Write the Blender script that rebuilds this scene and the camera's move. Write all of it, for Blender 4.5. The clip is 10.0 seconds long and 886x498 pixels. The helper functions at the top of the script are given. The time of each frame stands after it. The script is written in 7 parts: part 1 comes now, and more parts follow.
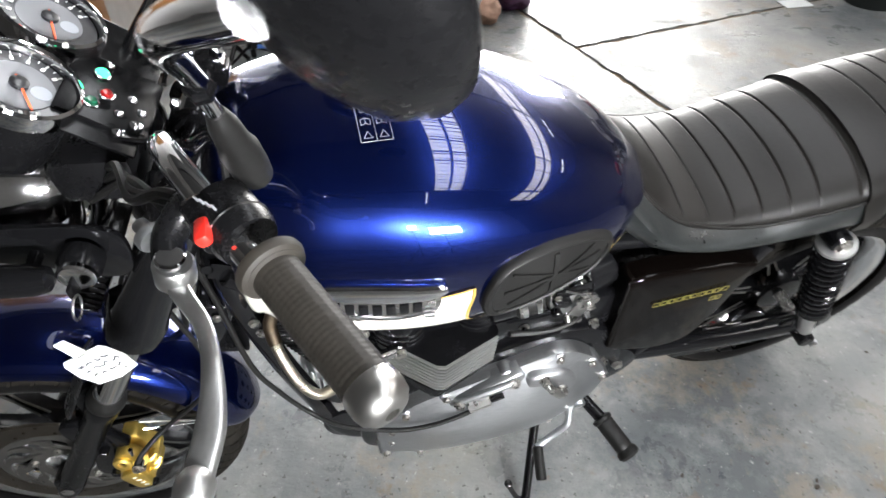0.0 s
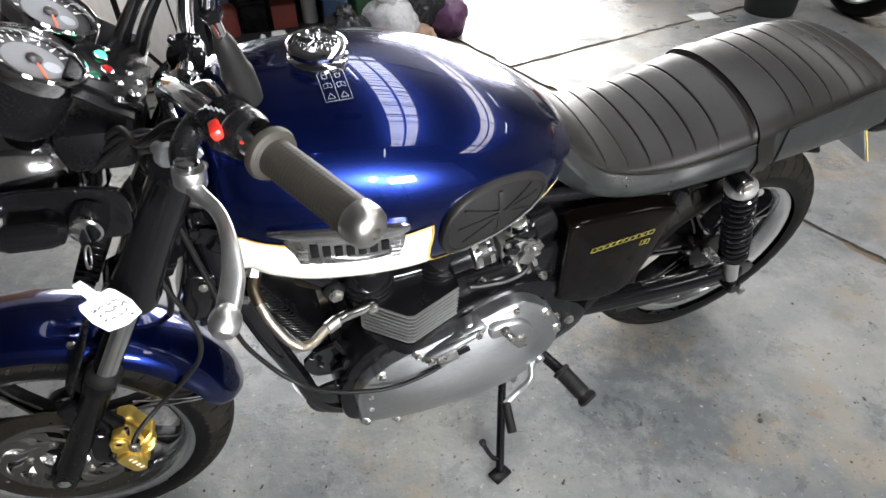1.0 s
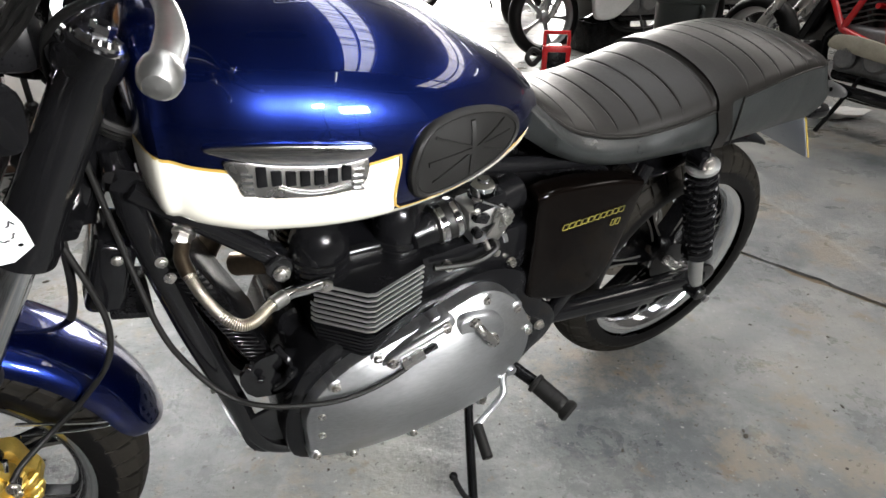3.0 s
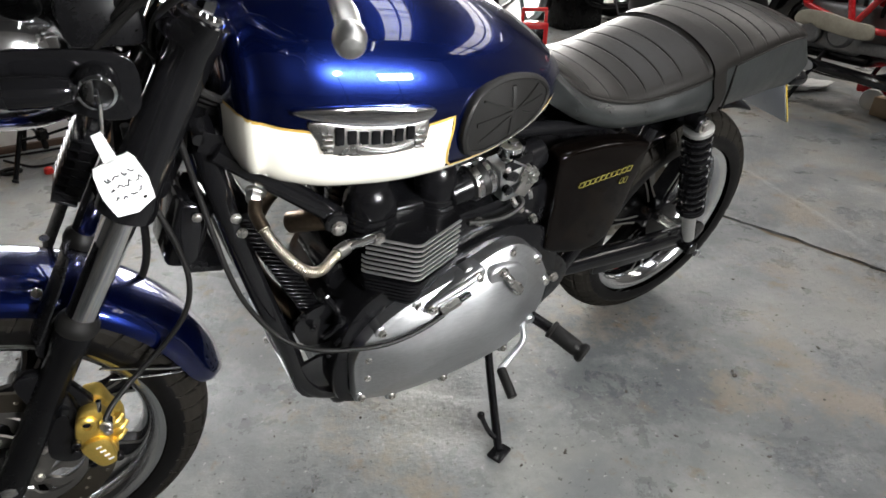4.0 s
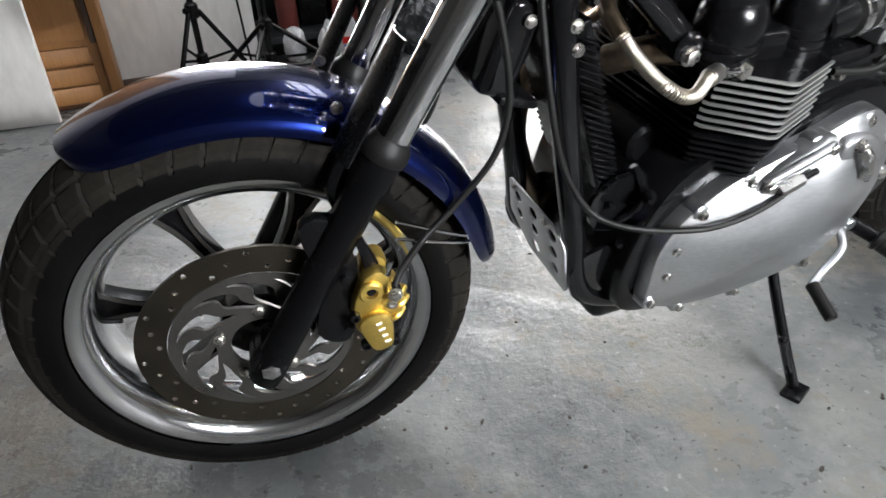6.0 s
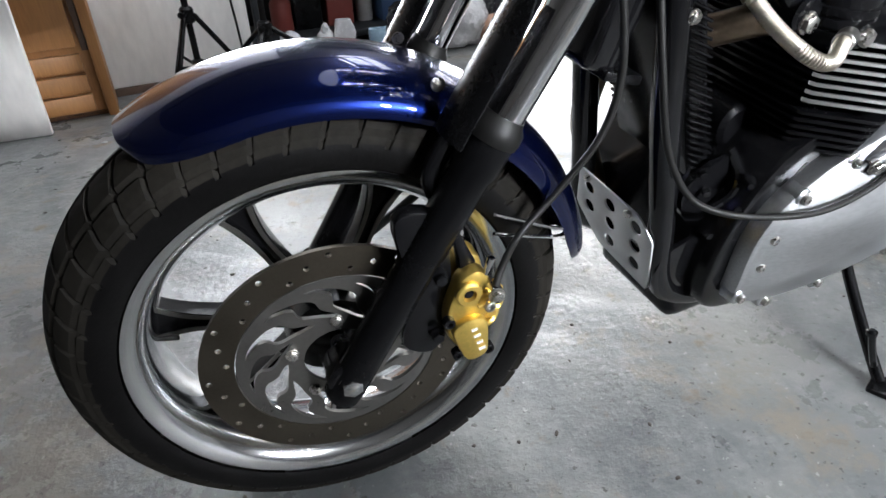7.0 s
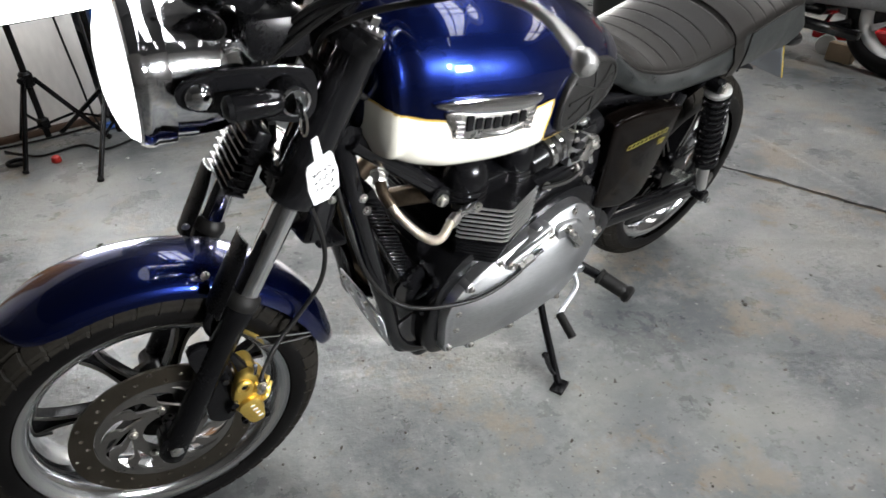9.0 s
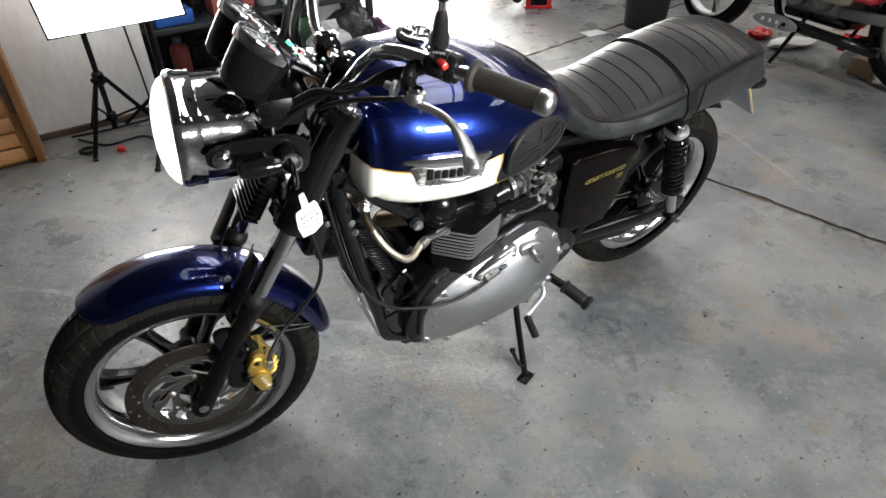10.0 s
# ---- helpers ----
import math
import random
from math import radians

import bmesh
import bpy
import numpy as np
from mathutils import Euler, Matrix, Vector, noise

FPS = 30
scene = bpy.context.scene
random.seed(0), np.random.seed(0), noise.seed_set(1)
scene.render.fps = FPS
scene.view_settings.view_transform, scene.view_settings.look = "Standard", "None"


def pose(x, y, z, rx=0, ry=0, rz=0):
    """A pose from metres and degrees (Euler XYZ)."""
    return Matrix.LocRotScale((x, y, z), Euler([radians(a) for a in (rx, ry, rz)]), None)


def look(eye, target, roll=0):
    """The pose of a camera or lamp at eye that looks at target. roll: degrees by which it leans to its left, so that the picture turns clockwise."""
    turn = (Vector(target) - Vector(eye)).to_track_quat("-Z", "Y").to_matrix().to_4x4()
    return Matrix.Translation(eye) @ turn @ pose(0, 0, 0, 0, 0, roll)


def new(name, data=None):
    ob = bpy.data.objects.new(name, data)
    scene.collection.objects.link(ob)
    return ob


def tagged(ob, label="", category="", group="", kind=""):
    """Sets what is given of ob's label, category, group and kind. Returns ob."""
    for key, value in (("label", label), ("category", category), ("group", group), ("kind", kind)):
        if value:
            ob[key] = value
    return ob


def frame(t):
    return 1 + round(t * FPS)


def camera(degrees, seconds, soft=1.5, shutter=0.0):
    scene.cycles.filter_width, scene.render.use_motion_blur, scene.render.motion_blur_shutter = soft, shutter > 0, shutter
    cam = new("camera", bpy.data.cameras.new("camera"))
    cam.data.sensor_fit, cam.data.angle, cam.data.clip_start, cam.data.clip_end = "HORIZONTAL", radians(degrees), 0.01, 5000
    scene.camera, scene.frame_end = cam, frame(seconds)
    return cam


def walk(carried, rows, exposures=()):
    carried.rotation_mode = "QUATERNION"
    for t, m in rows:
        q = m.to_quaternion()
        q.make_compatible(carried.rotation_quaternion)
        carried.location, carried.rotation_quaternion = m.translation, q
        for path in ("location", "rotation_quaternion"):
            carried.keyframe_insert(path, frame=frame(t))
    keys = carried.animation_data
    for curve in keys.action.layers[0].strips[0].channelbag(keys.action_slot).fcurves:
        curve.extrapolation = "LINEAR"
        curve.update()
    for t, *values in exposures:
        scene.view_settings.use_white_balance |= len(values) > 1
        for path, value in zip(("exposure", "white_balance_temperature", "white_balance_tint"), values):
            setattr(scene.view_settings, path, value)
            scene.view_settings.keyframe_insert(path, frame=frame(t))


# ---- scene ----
cam = camera(70.7, 10.0, shutter=0.25)
PATH = [
    (0, (0.102, 0.123, 1.315), (0.03, 1.579, -0.054), 0.6),
    (0.5, (0.062, 0.023, 1.335), (0.199, 1.524, 0.02), 0.9),
    (1, (0.1, -0.053, 1.296), (0.163, 1.491, 0.027), -1.2),
    (1.5, (0.107, -0.07, 1.218), (0.214, 1.531, 0.025), -1.1),
    (2, (0.075, -0.068, 1.123), (0.298, 1.592, 0.03), -0.8),
    (2.2, (0.064, -0.065, 1.096), (0.326, 1.623, 0.057), -0.6),
    (3.3, (0.007, -0.085, 1.03), (0.356, 1.636, 0.073), 0.7),
    (3.5, (-0.02, -0.108, 1.038), (0.35, 1.602, 0.069), 0.7),
    (4, (-0.096, -0.161, 1.049), (0.321, 1.513, 0.037), 0.7),
    (4.5, (-0.14, -0.145, 0.993), (0.202, 1.483, -0.116), 0.9),
    (5, (-0.207, -0.099, 0.933), (0.058, 1.521, -0.209), 0.2),
    (5.5, (-0.322, -0.05, 0.866), (-0.113, 1.595, -0.252), -1.8),
    (6, (-0.406, 0.001, 0.786), (-0.256, 1.692, -0.272), -1.7),
    (6.2, (-0.431, 0.017, 0.761), (-0.272, 1.723, -0.27), -1.9),
    (7.3, (-0.542, 0.088, 0.736), (-0.261, 1.776, -0.299), -2.5),
    (7.5, (-0.537, 0.09, 0.756), (-0.177, 1.774, -0.261), -1.9),
    (8, (-0.534, 0.029, 0.871), (-0.04, 1.622, -0.233), 0.2),
    (8.5, (-0.471, -0.076, 1.011), (0.061, 1.471, -0.139), -0.6),
    (9, (-0.363, -0.209, 1.136), (0.177, 1.355, 0.014), -0.6),
    (9.5, (-0.317, -0.321, 1.257), (0.125, 1.241, 0.09), -1.5),
    (10, (-0.27, -0.423, 1.361), (0.117, 1.142, 0.178), -0.6),
]
walk(cam, [(t, look(eye, target, roll)) for t, eye, target, roll in PATH],
     [(0, 0.75, 6200, 10), (1, 0.66, 6250, 10), (2, 0.49, 6350, 10), (3.5, 0.39, 6400, 10), (4.5, 0.28, 6300, 10), (6, 0.48, 6150, 10), (7.5, 0.66, 5900, 10), (8.5, 0.59, 6050, 10), (9, 0.50, 6250, 10), (10, 0.35, 6280, 10)])

# ---- world and lamps ----
world = bpy.data.worlds.new("world")
scene.world = world
world.use_nodes = True
wn = world.node_tree
sky = wn.nodes.new("ShaderNodeTexSky")
sky.sky_type = 'NISHITA'
sky.sun_disc = False
sky.sun_elevation, sky.sun_rotation = radians(40), radians(200)
wn.links.new(sky.outputs[0], wn.nodes["Background"].inputs[0])
wn.nodes["Background"].inputs[1].default_value = 0.12


def area_lamp(name, m, sx, sy, watts, colour, shape='RECTANGLE', spread=180):
    data = bpy.data.lights.new(name, 'AREA')
    data.shape, data.size, data.size_y, data.energy, data.color = shape, sx, sy, watts, colour
    data.spread = radians(spread)
    ob = new(name, data)
    ob.matrix_world = m
    return ob


# ---- materials ----
def nodes_of(name):
    m = bpy.data.materials.new(name)
    m.use_nodes = True
    return m, m.node_tree.nodes, m.node_tree.links, m.node_tree.nodes["Principled BSDF"]


def ramp(n, stops):
    r = n.new("ShaderNodeValToRGB")
    e = r.color_ramp.elements
    while len(e) < len(stops):
        e.new(0.5)
    for el, (p, c) in zip(e, stops):
        el.position, el.color = p, (*c, 1)
    return r


def surface(name, colour, rough=0.5, metal=0.0, vary=0.15, scale=8.0, fine=120.0, bump=0.05, coat=0.0, rough_vary=0.1, spec=0.5, stretch=(1, 1, 1), distance=0.002):
    """A plain material with two scales of variation in colour, roughness and relief, in metres of the object."""
    m, n, l, b = nodes_of(name)
    tc = n.new("ShaderNodeTexCoord")
    mp = n.new("ShaderNodeMapping")
    mp.inputs["Scale"].default_value = stretch
    l.new(tc.outputs["Object"], mp.inputs[0])
    big, small = n.new("ShaderNodeTexNoise"), n.new("ShaderNodeTexNoise")
    big.inputs["Scale"].default_value, big.inputs["Detail"].default_value = scale, 5
    small.inputs["Scale"].default_value, small.inputs["Detail"].default_value = fine, 3
    l.new(mp.outputs[0], big.inputs["Vector"])
    l.new(mp.outputs[0], small.inputs["Vector"])
    mix = n.new("ShaderNodeMix")
    l.new(big.outputs[0], mix.inputs[2])
    l.new(small.outputs[0], mix.inputs[3])
    mix.inputs[0].default_value = 0.4
    dark = tuple(c * (1 - vary) for c in colour)
    light = tuple(min(1, c * (1 + vary)) for c in colour)
    r = ramp(n, [(0.3, dark), (0.7, light)])
    l.new(mix.outputs[0], r.inputs[0])
    l.new(r.outputs[0], b.inputs["Base Color"])
    mr = n.new("ShaderNodeMapRange")
    mr.inputs[1].default_value, mr.inputs[2].default_value = 0.3, 0.7
    mr.inputs[3].default_value, mr.inputs[4].default_value = max(0.02, rough - rough_vary), min(1, rough + rough_vary)
    l.new(mix.outputs[0], mr.inputs[0])
    l.new(mr.outputs[0], b.inputs["Roughness"])
    b.inputs["Metallic"].default_value = metal
    b.inputs["Specular IOR Level"].default_value = spec
    if coat:
        b.inputs["Coat Weight"].default_value, b.inputs["Coat Roughness"].default_value = coat, 0.03
    if bump:
        bp = n.new("ShaderNodeBump")
        bp.inputs["Strength"].default_value, bp.inputs["Distance"].default_value = bump, distance
        l.new(small.outputs[0], bp.inputs["Height"])
        l.new(bp.outputs[0], b.inputs["Normal"])
    return m


def glow(name, colour, strength):
    m, n, l, b = nodes_of(name)
    b.inputs["Base Color"].default_value = (*colour, 1)
    b.inputs["Emission Color"].default_value = (*colour, 1)
    b.inputs["Emission Strength"].default_value = strength
    return m


def concrete():
    """Worn grey floor paint over concrete: pale scuffs, brown stains, dark specks."""
    m, n, l, b = nodes_of("worn_floor_paint")
    tc = n.new("ShaderNodeTexCoord")

    def nz(scale, detail, rough=0.6, dist=0.0):
        t = n.new("ShaderNodeTexNoise")
        t.inputs["Scale"].default_value, t.inputs["Detail"].default_value = scale, detail
        t.inputs["Roughness"].default_value, t.inputs["Distortion"].default_value = rough, dist
        l.new(tc.outputs["Object"], t.inputs["Vector"])
        return t

    def over(a, c, f):
        x = n.new("ShaderNodeMix")
        x.data_type = 'RGBA'
        l.new(a, x.inputs[6])
        x.inputs[7].default_value = (*c, 1)
        l.new(f, x.inputs[0])
        return x.outputs[2]

    base = ramp(n, [(0.39, (0.088, 0.097, 0.102)), (0.5, (0.155, 0.162, 0.163)), (0.61, (0.225, 0.225, 0.212))])
    l.new(nz(1.6, 8, 0.62, 0.1).outputs[0], base.inputs[0])
    pale = ramp(n, [(0.48, (0, 0, 0)), (0.62, (0.5, 0.5, 0.5))])
    l.new(nz(6, 14, 0.78, 0.1).outputs[0], pale.inputs[0])
    c = over(base.outputs[0], (0.29, 0.292, 0.282), pale.outputs[0])
    bare = ramp(n, [(0.52, (0, 0, 0)), (0.60, (0.8, 0.8, 0.8))])
    l.new(nz(2.1, 14, 0.76, 0.1).outputs[0], bare.inputs[0])
    c = over(c, (0.215, 0.187, 0.147), bare.outputs[0])
    brown = ramp(n, [(0.60, (0, 0, 0)), (0.68, (0.6, 0.6, 0.6))])
    l.new(nz(9, 8, 0.66, 0.1).outputs[0], brown.inputs[0])
    c = over(c, (0.16, 0.105, 0.055), brown.outputs[0])
    blot = ramp(n, [(0.70, (0, 0, 0)), (0.725, (0.75, 0.75, 0.75))])
    l.new(nz(24, 5, 0.58, 0.3).outputs[0], blot.inputs[0])
    c = over(c, (0.045, 0.036, 0.026), blot.outputs[0])
    speck = ramp(n, [(0.645, (0, 0, 0)), (0.68, (0.8, 0.8, 0.8))])
    l.new(nz(70, 3, 0.55, 0.0).outputs[0], speck.inputs[0])
    c = over(c, (0.05, 0.048, 0.042), speck.outputs[0])
    chip = ramp(n, [(0.65, (0, 0, 0)), (0.69, (0.6, 0.6, 0.6))])
    l.new(nz(55, 4, 0.62, 0.1).outputs[0], chip.inputs[0])
    c = over(c, (0.40, 0.40, 0.38), chip.outputs[0])
    # damp, dirty patch round the front wheel, its colour also darkened for weak light
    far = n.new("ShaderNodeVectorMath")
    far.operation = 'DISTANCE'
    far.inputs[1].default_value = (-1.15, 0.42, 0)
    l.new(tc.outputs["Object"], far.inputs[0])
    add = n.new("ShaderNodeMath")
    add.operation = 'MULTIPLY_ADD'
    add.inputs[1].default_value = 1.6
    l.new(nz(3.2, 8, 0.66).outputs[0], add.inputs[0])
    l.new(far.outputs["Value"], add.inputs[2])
    damp_dim = n.new("ShaderNodeMapRange")
    damp_dim.inputs[1].default_value, damp_dim.inputs[2].default_value = 1.15, 1.75
    damp_dim.inputs[3].default_value, damp_dim.inputs[4].default_value = 0.46, 0.0
    l.new(add.outputs[0], damp_dim.inputs[0])
    c = over(c, (0.07, 0.073, 0.075), damp_dim.outputs[0])
    l.new(c, b.inputs["Base Color"])
    rr = ramp(n, [(0.4, (0.24, 0.24, 0.24)), (0.6, (0.5, 0.5, 0.5))])
    l.new(nz(4.5, 10, 0.72, 0.1).outputs[0], rr.inputs[0])
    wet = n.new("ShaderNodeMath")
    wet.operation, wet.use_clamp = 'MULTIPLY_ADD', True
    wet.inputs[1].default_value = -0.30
    l.new(damp_dim.outputs[0], wet.inputs[0])
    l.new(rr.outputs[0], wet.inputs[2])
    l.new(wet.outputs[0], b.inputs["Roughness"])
    bp = n.new("ShaderNodeBump")
    bp.inputs["Strength"].default_value, bp.inputs["Distance"].default_value = 0.6, 0.005
    l.new(nz(50, 8, 0.66).outputs[0], bp.inputs["Height"])
    l.new(bp.outputs[0], b.inputs["Normal"])
    return m


def candy(name, deep, bright):
    """Metallic paint under clear coat, with fine flake."""
    m, n, l, b = nodes_of(name)
    tc = n.new("ShaderNodeTexCoord")
    v = n.new("ShaderNodeTexVoronoi")
    v.inputs["Scale"].default_value = 1800
    l.new(tc.outputs["Object"], v.inputs["Vector"])
    r = ramp(n, [(0.0, deep), (1.0, bright)])
    l.new(v.outputs["Color"], r.inputs[0])
    l.new(r.outputs[0], b.inputs["Base Color"])
    b.inputs["Metallic"].default_value, b.inputs["Roughness"].default_value = 0.93, 0.25
    b.inputs["Coat Weight"].default_value, b.inputs["Coat Roughness"].default_value = 1.0, 0.012
    return m


def leather():
    m = surface("worn_black_leather", (0.0062, 0.0056, 0.0050), 0.36, 0, 0.3, 5, 150, 0.2, 0, 0.09, 0.24, distance=0.0007)
    return m


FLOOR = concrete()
BLUE = candy("blue_metallic_paint", (0.0012, 0.0040, 0.036), (0.0030, 0.0115, 0.100))
WHITE_PAINT = surface("cream_white_paint", (0.66, 0.64, 0.56), 0.25, 0, 0.02, 6, 60, 0, 1.0, 0.03)
GOLD_LINE = surface("gold_pinstripe", (0.42, 0.27, 0.06), 0.35, 0.3, 0.1, 40, 200, 0)
CHROME = surface("chrome", (0.82, 0.82, 0.83), 0.06, 1, 0.02, 6, 20, 0, 0, 0.02)
STEEL = surface("bare_steel", (0.5, 0.49, 0.47), 0.28, 1, 0.10, 14, 60, 0.0, 0, 0.05)
BOLT = surface("zinc_bolt", (0.55, 0.53, 0.5), 0.3, 1, 0.2, 90, 500, 0.05, 0, 0.12)
ALU = surface("brushed_aluminium", (0.45, 0.46, 0.47), 0.39, 1, 0.20, 11, 260, 0.02, 0, 0.12, stretch=(0.25, 1, 1), distance=0.0004)
ALU_DULL = surface("cast_aluminium", (0.55, 0.55, 0.54), 0.45, 1, 0.10, 12, 300, 0.06, 0, 0.05, distance=0.0006)
RIM = surface("machined_rim", (0.72, 0.73, 0.74), 0.15, 1, 0.08, 5, 20, 0, 0, 0.03)
BLACK = surface("gloss_black_paint", (0.004, 0.004, 0.0045), 0.09, 0, 0.3, 12, 150, 0.01, 0.0, 0.03, 0.45)
SATIN = surface("satin_black", (0.004, 0.004, 0.0045), 0.2, 0, 0.35, 15, 200, 0.03, 0, 0.08, 0.25)
CASTBLACK = surface("black_engine_casting", (0.0035, 0.0035, 0.004), 0.21, 0, 0.5, 22, 260, 0.06, 0, 0.10, 0.26, distance=0.0006)
FORKBLACK = surface("gloss_black_fork", (0.003, 0.003, 0.0034), 0.24, 0, 0.3, 15, 200, 0.02, 0, 0.06, 0.2)
PLASTIC = surface("black_plastic", (0.005, 0.005, 0.0055), 0.28, 0, 0.3, 16, 300, 0.05, 0, 0.08, 0.2)
RUBBER = surface("black_rubber", (0.007, 0.0068, 0.0065), 0.50, 0, 0.3, 14, 220, 0.08, 0, 0.08, 0.25)
GRIP = surface("worn_grip_rubber", (0.019, 0.0165, 0.0135), 0.55, 0, 0.4, 16, 260, 0.1, 0, 0.08, 0.3)
TYRE = surface("tyre_rubber", (0.0032, 0.003, 0.003), 0.42, 0, 0.5, 10, 180, 0.15, 0, 0.12, 0.14)
TREAD = surface("dusty_tyre_tread", (0.0115, 0.0103, 0.0085), 0.7, 0, 0.6, 12, 160, 0.12, 0, 0.1, 0.08)
BROWNBLACK = surface("dark_brown_black_gloss_paint", (0.0018, 0.0013, 0.0011), 0.07, 0, 0.2, 6, 60, 0.0, 0.0, 0.02, 0.14)
LEATHER = leather()
SEATSIDE = surface("worn_seat_side_vinyl", (0.011, 0.0125, 0.0125), 0.36, 0, 0.5, 22, 170, 0.3, 0, 0.12, 0.55, distance=0.001)
LEVER = surface("satin_lever_alloy", (0.56, 0.56, 0.55), 0.34, 1, 0.12, 30, 260, 0.03, 0, 0.08)
BASH = surface("matt_aluminium_sheet", (0.62, 0.63, 0.63), 0.55, 0.6, 0.08, 9, 120, 0.03)
DISC = surface("brake_disc_steel", (0.135, 0.118, 0.095), 0.36, 1, 0.12, 20, 300, 0.05, 0, 0.08)
CARRIER = surface("disc_carrier", (0.17, 0.165, 0.155), 0.36, 0.9, 0.15, 20, 200, 0.05)
GOLD = surface("gold_anodised_caliper", (0.74, 0.53, 0.13), 0.36, 0.9, 0.15, 24, 260, 0.1, 0, 0.08)
BRAID = surface("braided_steel_hose", (0.5, 0.46, 0.38), 0.35, 1, 0.25, 60, 700, 0.5, 0, 0.1)
EXHAUST = surface("heat_tinted_exhaust", (0.22, 0.17, 0.12), 0.35, 1, 0.35, 10, 120, 0.05)
PAPER = surface("white_paper", (0.62, 0.63, 0.62), 0.6, 0, 0.05, 30, 200, 0.05)
INK = surface("black_print", (0.02, 0.02, 0.025), 0.5, 0, 0.1, 50, 200, 0)
GREY_PRINT = surface("grey_print", (0.17, 0.175, 0.19), 0.4, 0, 0.1, 50, 200, 0)
YELLOW_PRINT = surface("yellow_print", (0.17, 0.145, 0.03), 0.4, 0, 0.1, 50, 200, 0)
WHITE_PRINT = surface("white_print", (0.75, 0.75, 0.72), 0.4, 0, 0.05, 50, 200, 0)
RED_PLASTIC = surface("red_plastic", (0.62, 0.02, 0.012), 0.35, 0, 0.1, 20, 150, 0.03)
RED_PAINT = surface("red_gloss_paint", (0.5, 0.012, 0.015), 0.2, 0, 0.15, 10, 80, 0.02, 0.5)
GAUGE_FACE = surface("grey_dial", (0.15, 0.155, 0.165), 0.5, 0, 0.05, 50, 200, 0, 0.4)
GAUGE_BLACK = surface("black_dial", (0.01, 0.01, 0.012), 0.4, 0, 0.1, 50, 200, 0, 0.6)
ORANGE = surface("orange_needle", (0.85, 0.12, 0.03), 0.4, 0, 0.05, 50, 200, 0)
GREEN_LAMP = glow("green_tell_tale", (0.05, 0.9, 0.35), 2.5)
RED_LENS = surface("red_lens", (0.35, 0.01, 0.01), 0.1, 0, 0.1, 50, 200, 0, 0.5)
BLUE_LENS = surface("blue_lens", (0.02, 0.03, 0.25), 0.1, 0, 0.1, 50, 200, 0, 0.5)
GREEN_LENS = surface("green_lens", (0.01, 0.1, 0.05), 0.1, 0, 0.1, 50, 200, 0, 0.5)
PLATE_GREY = surface("plate_back", (0.28, 0.3, 0.33), 0.35, 0, 0.06, 20, 200, 0.02)
PLATE_EDGE = surface("yellow_plate", (0.6, 0.42, 0.05), 0.4, 0, 0.05, 20, 200, 0)
WALL = surface("dirty_white_wall", (0.80, 0.78, 0.75), 0.75, 0, 0.16, 1.6, 35, 0.1, 0, 0.08, stretch=(1, 1, 0.35))
WOOD = surface("orange_brown_veneer", (0.36, 0.17, 0.055), 0.5, 0, 0.25, 3, 60, 0.08, 0, 0.1, stretch=(3, 3, 0.3))
WOOD_DARK = surface("dark_brown_edge", (0.07, 0.04, 0.025), 0.55, 0, 0.25, 6, 60, 0.08)
SHELF_METAL = surface("dark_steel_shelving", (0.035, 0.038, 0.042), 0.5, 0.4, 0.3, 12, 120, 0.06)
BAG = surface("white_plastic_bag", (0.62, 0.62, 0.63), 0.25, 0, 0.15, 14, 60, 0.5, 0.3, 0.1, distance=0.01)
DARK_BAG = surface("black_bin_bag", (0.03, 0.032, 0.036), 0.25, 0, 0.3, 10, 40, 0.6, 0.2, 0.1, distance=0.015)
BLUE_PLASTIC = surface("blue_plastic", (0.02, 0.09, 0.35), 0.35, 0, 0.12, 12, 80, 0.05)
ROOF = surface("corrugated_roof_sheet", (0.07, 0.072, 0.075), 0.6, 0.1, 0.2, 2, 40, 0.05)
FAR_ALLOY = surface("dull_dark_alloy", (0.20, 0.20, 0.20), 0.45, 0.8, 0.3, 10, 90, 0.1)
BEAM = surface("dark_steel_beam", (0.06, 0.06, 0.065), 0.55, 0.2, 0.2, 3, 50, 0.05)
# dark grey in place of dim light, so gloss parts reflect a dark room
DIM_BLOCK = surface("dim_blockwork", (0.11, 0.108, 0.105), 0.8, 0, 0.2, 2, 30, 0.15)
# ---- modelling helpers ----
def V(*a):
    return Vector(a)


def sharpen(bm, degrees=38):
    for f in bm.faces:
        f.smooth = True
    for e in bm.edges:
        if len(e.link_faces) == 2 and e.calc_face_angle(0) > radians(degrees):
            e.smooth = False


def part(name, bm, material, parent=None, label="", m=None, degrees=38):
    """Links a bmesh as one mesh object under a thing or under a part."""
    if m is not None:
        bm.transform(m)
    bmesh.ops.recalc_face_normals(bm, faces=bm.faces)
    sharpen(bm, degrees)
    me = bpy.data.meshes.new(name)
    bm.to_mesh(me)
    bm.free()
    me.materials.append(material)
    ob = new(name, me)
    if parent is not None:
        ob.parent = parent
    if label:
        ob["label"] = label
    return ob


def thing(name, m, label, category, group="", kind=""):
    ob = new(name)
    ob.empty_display_size = 0.1
    ob.matrix_world = m
    return tagged(ob, label, category, group, kind)


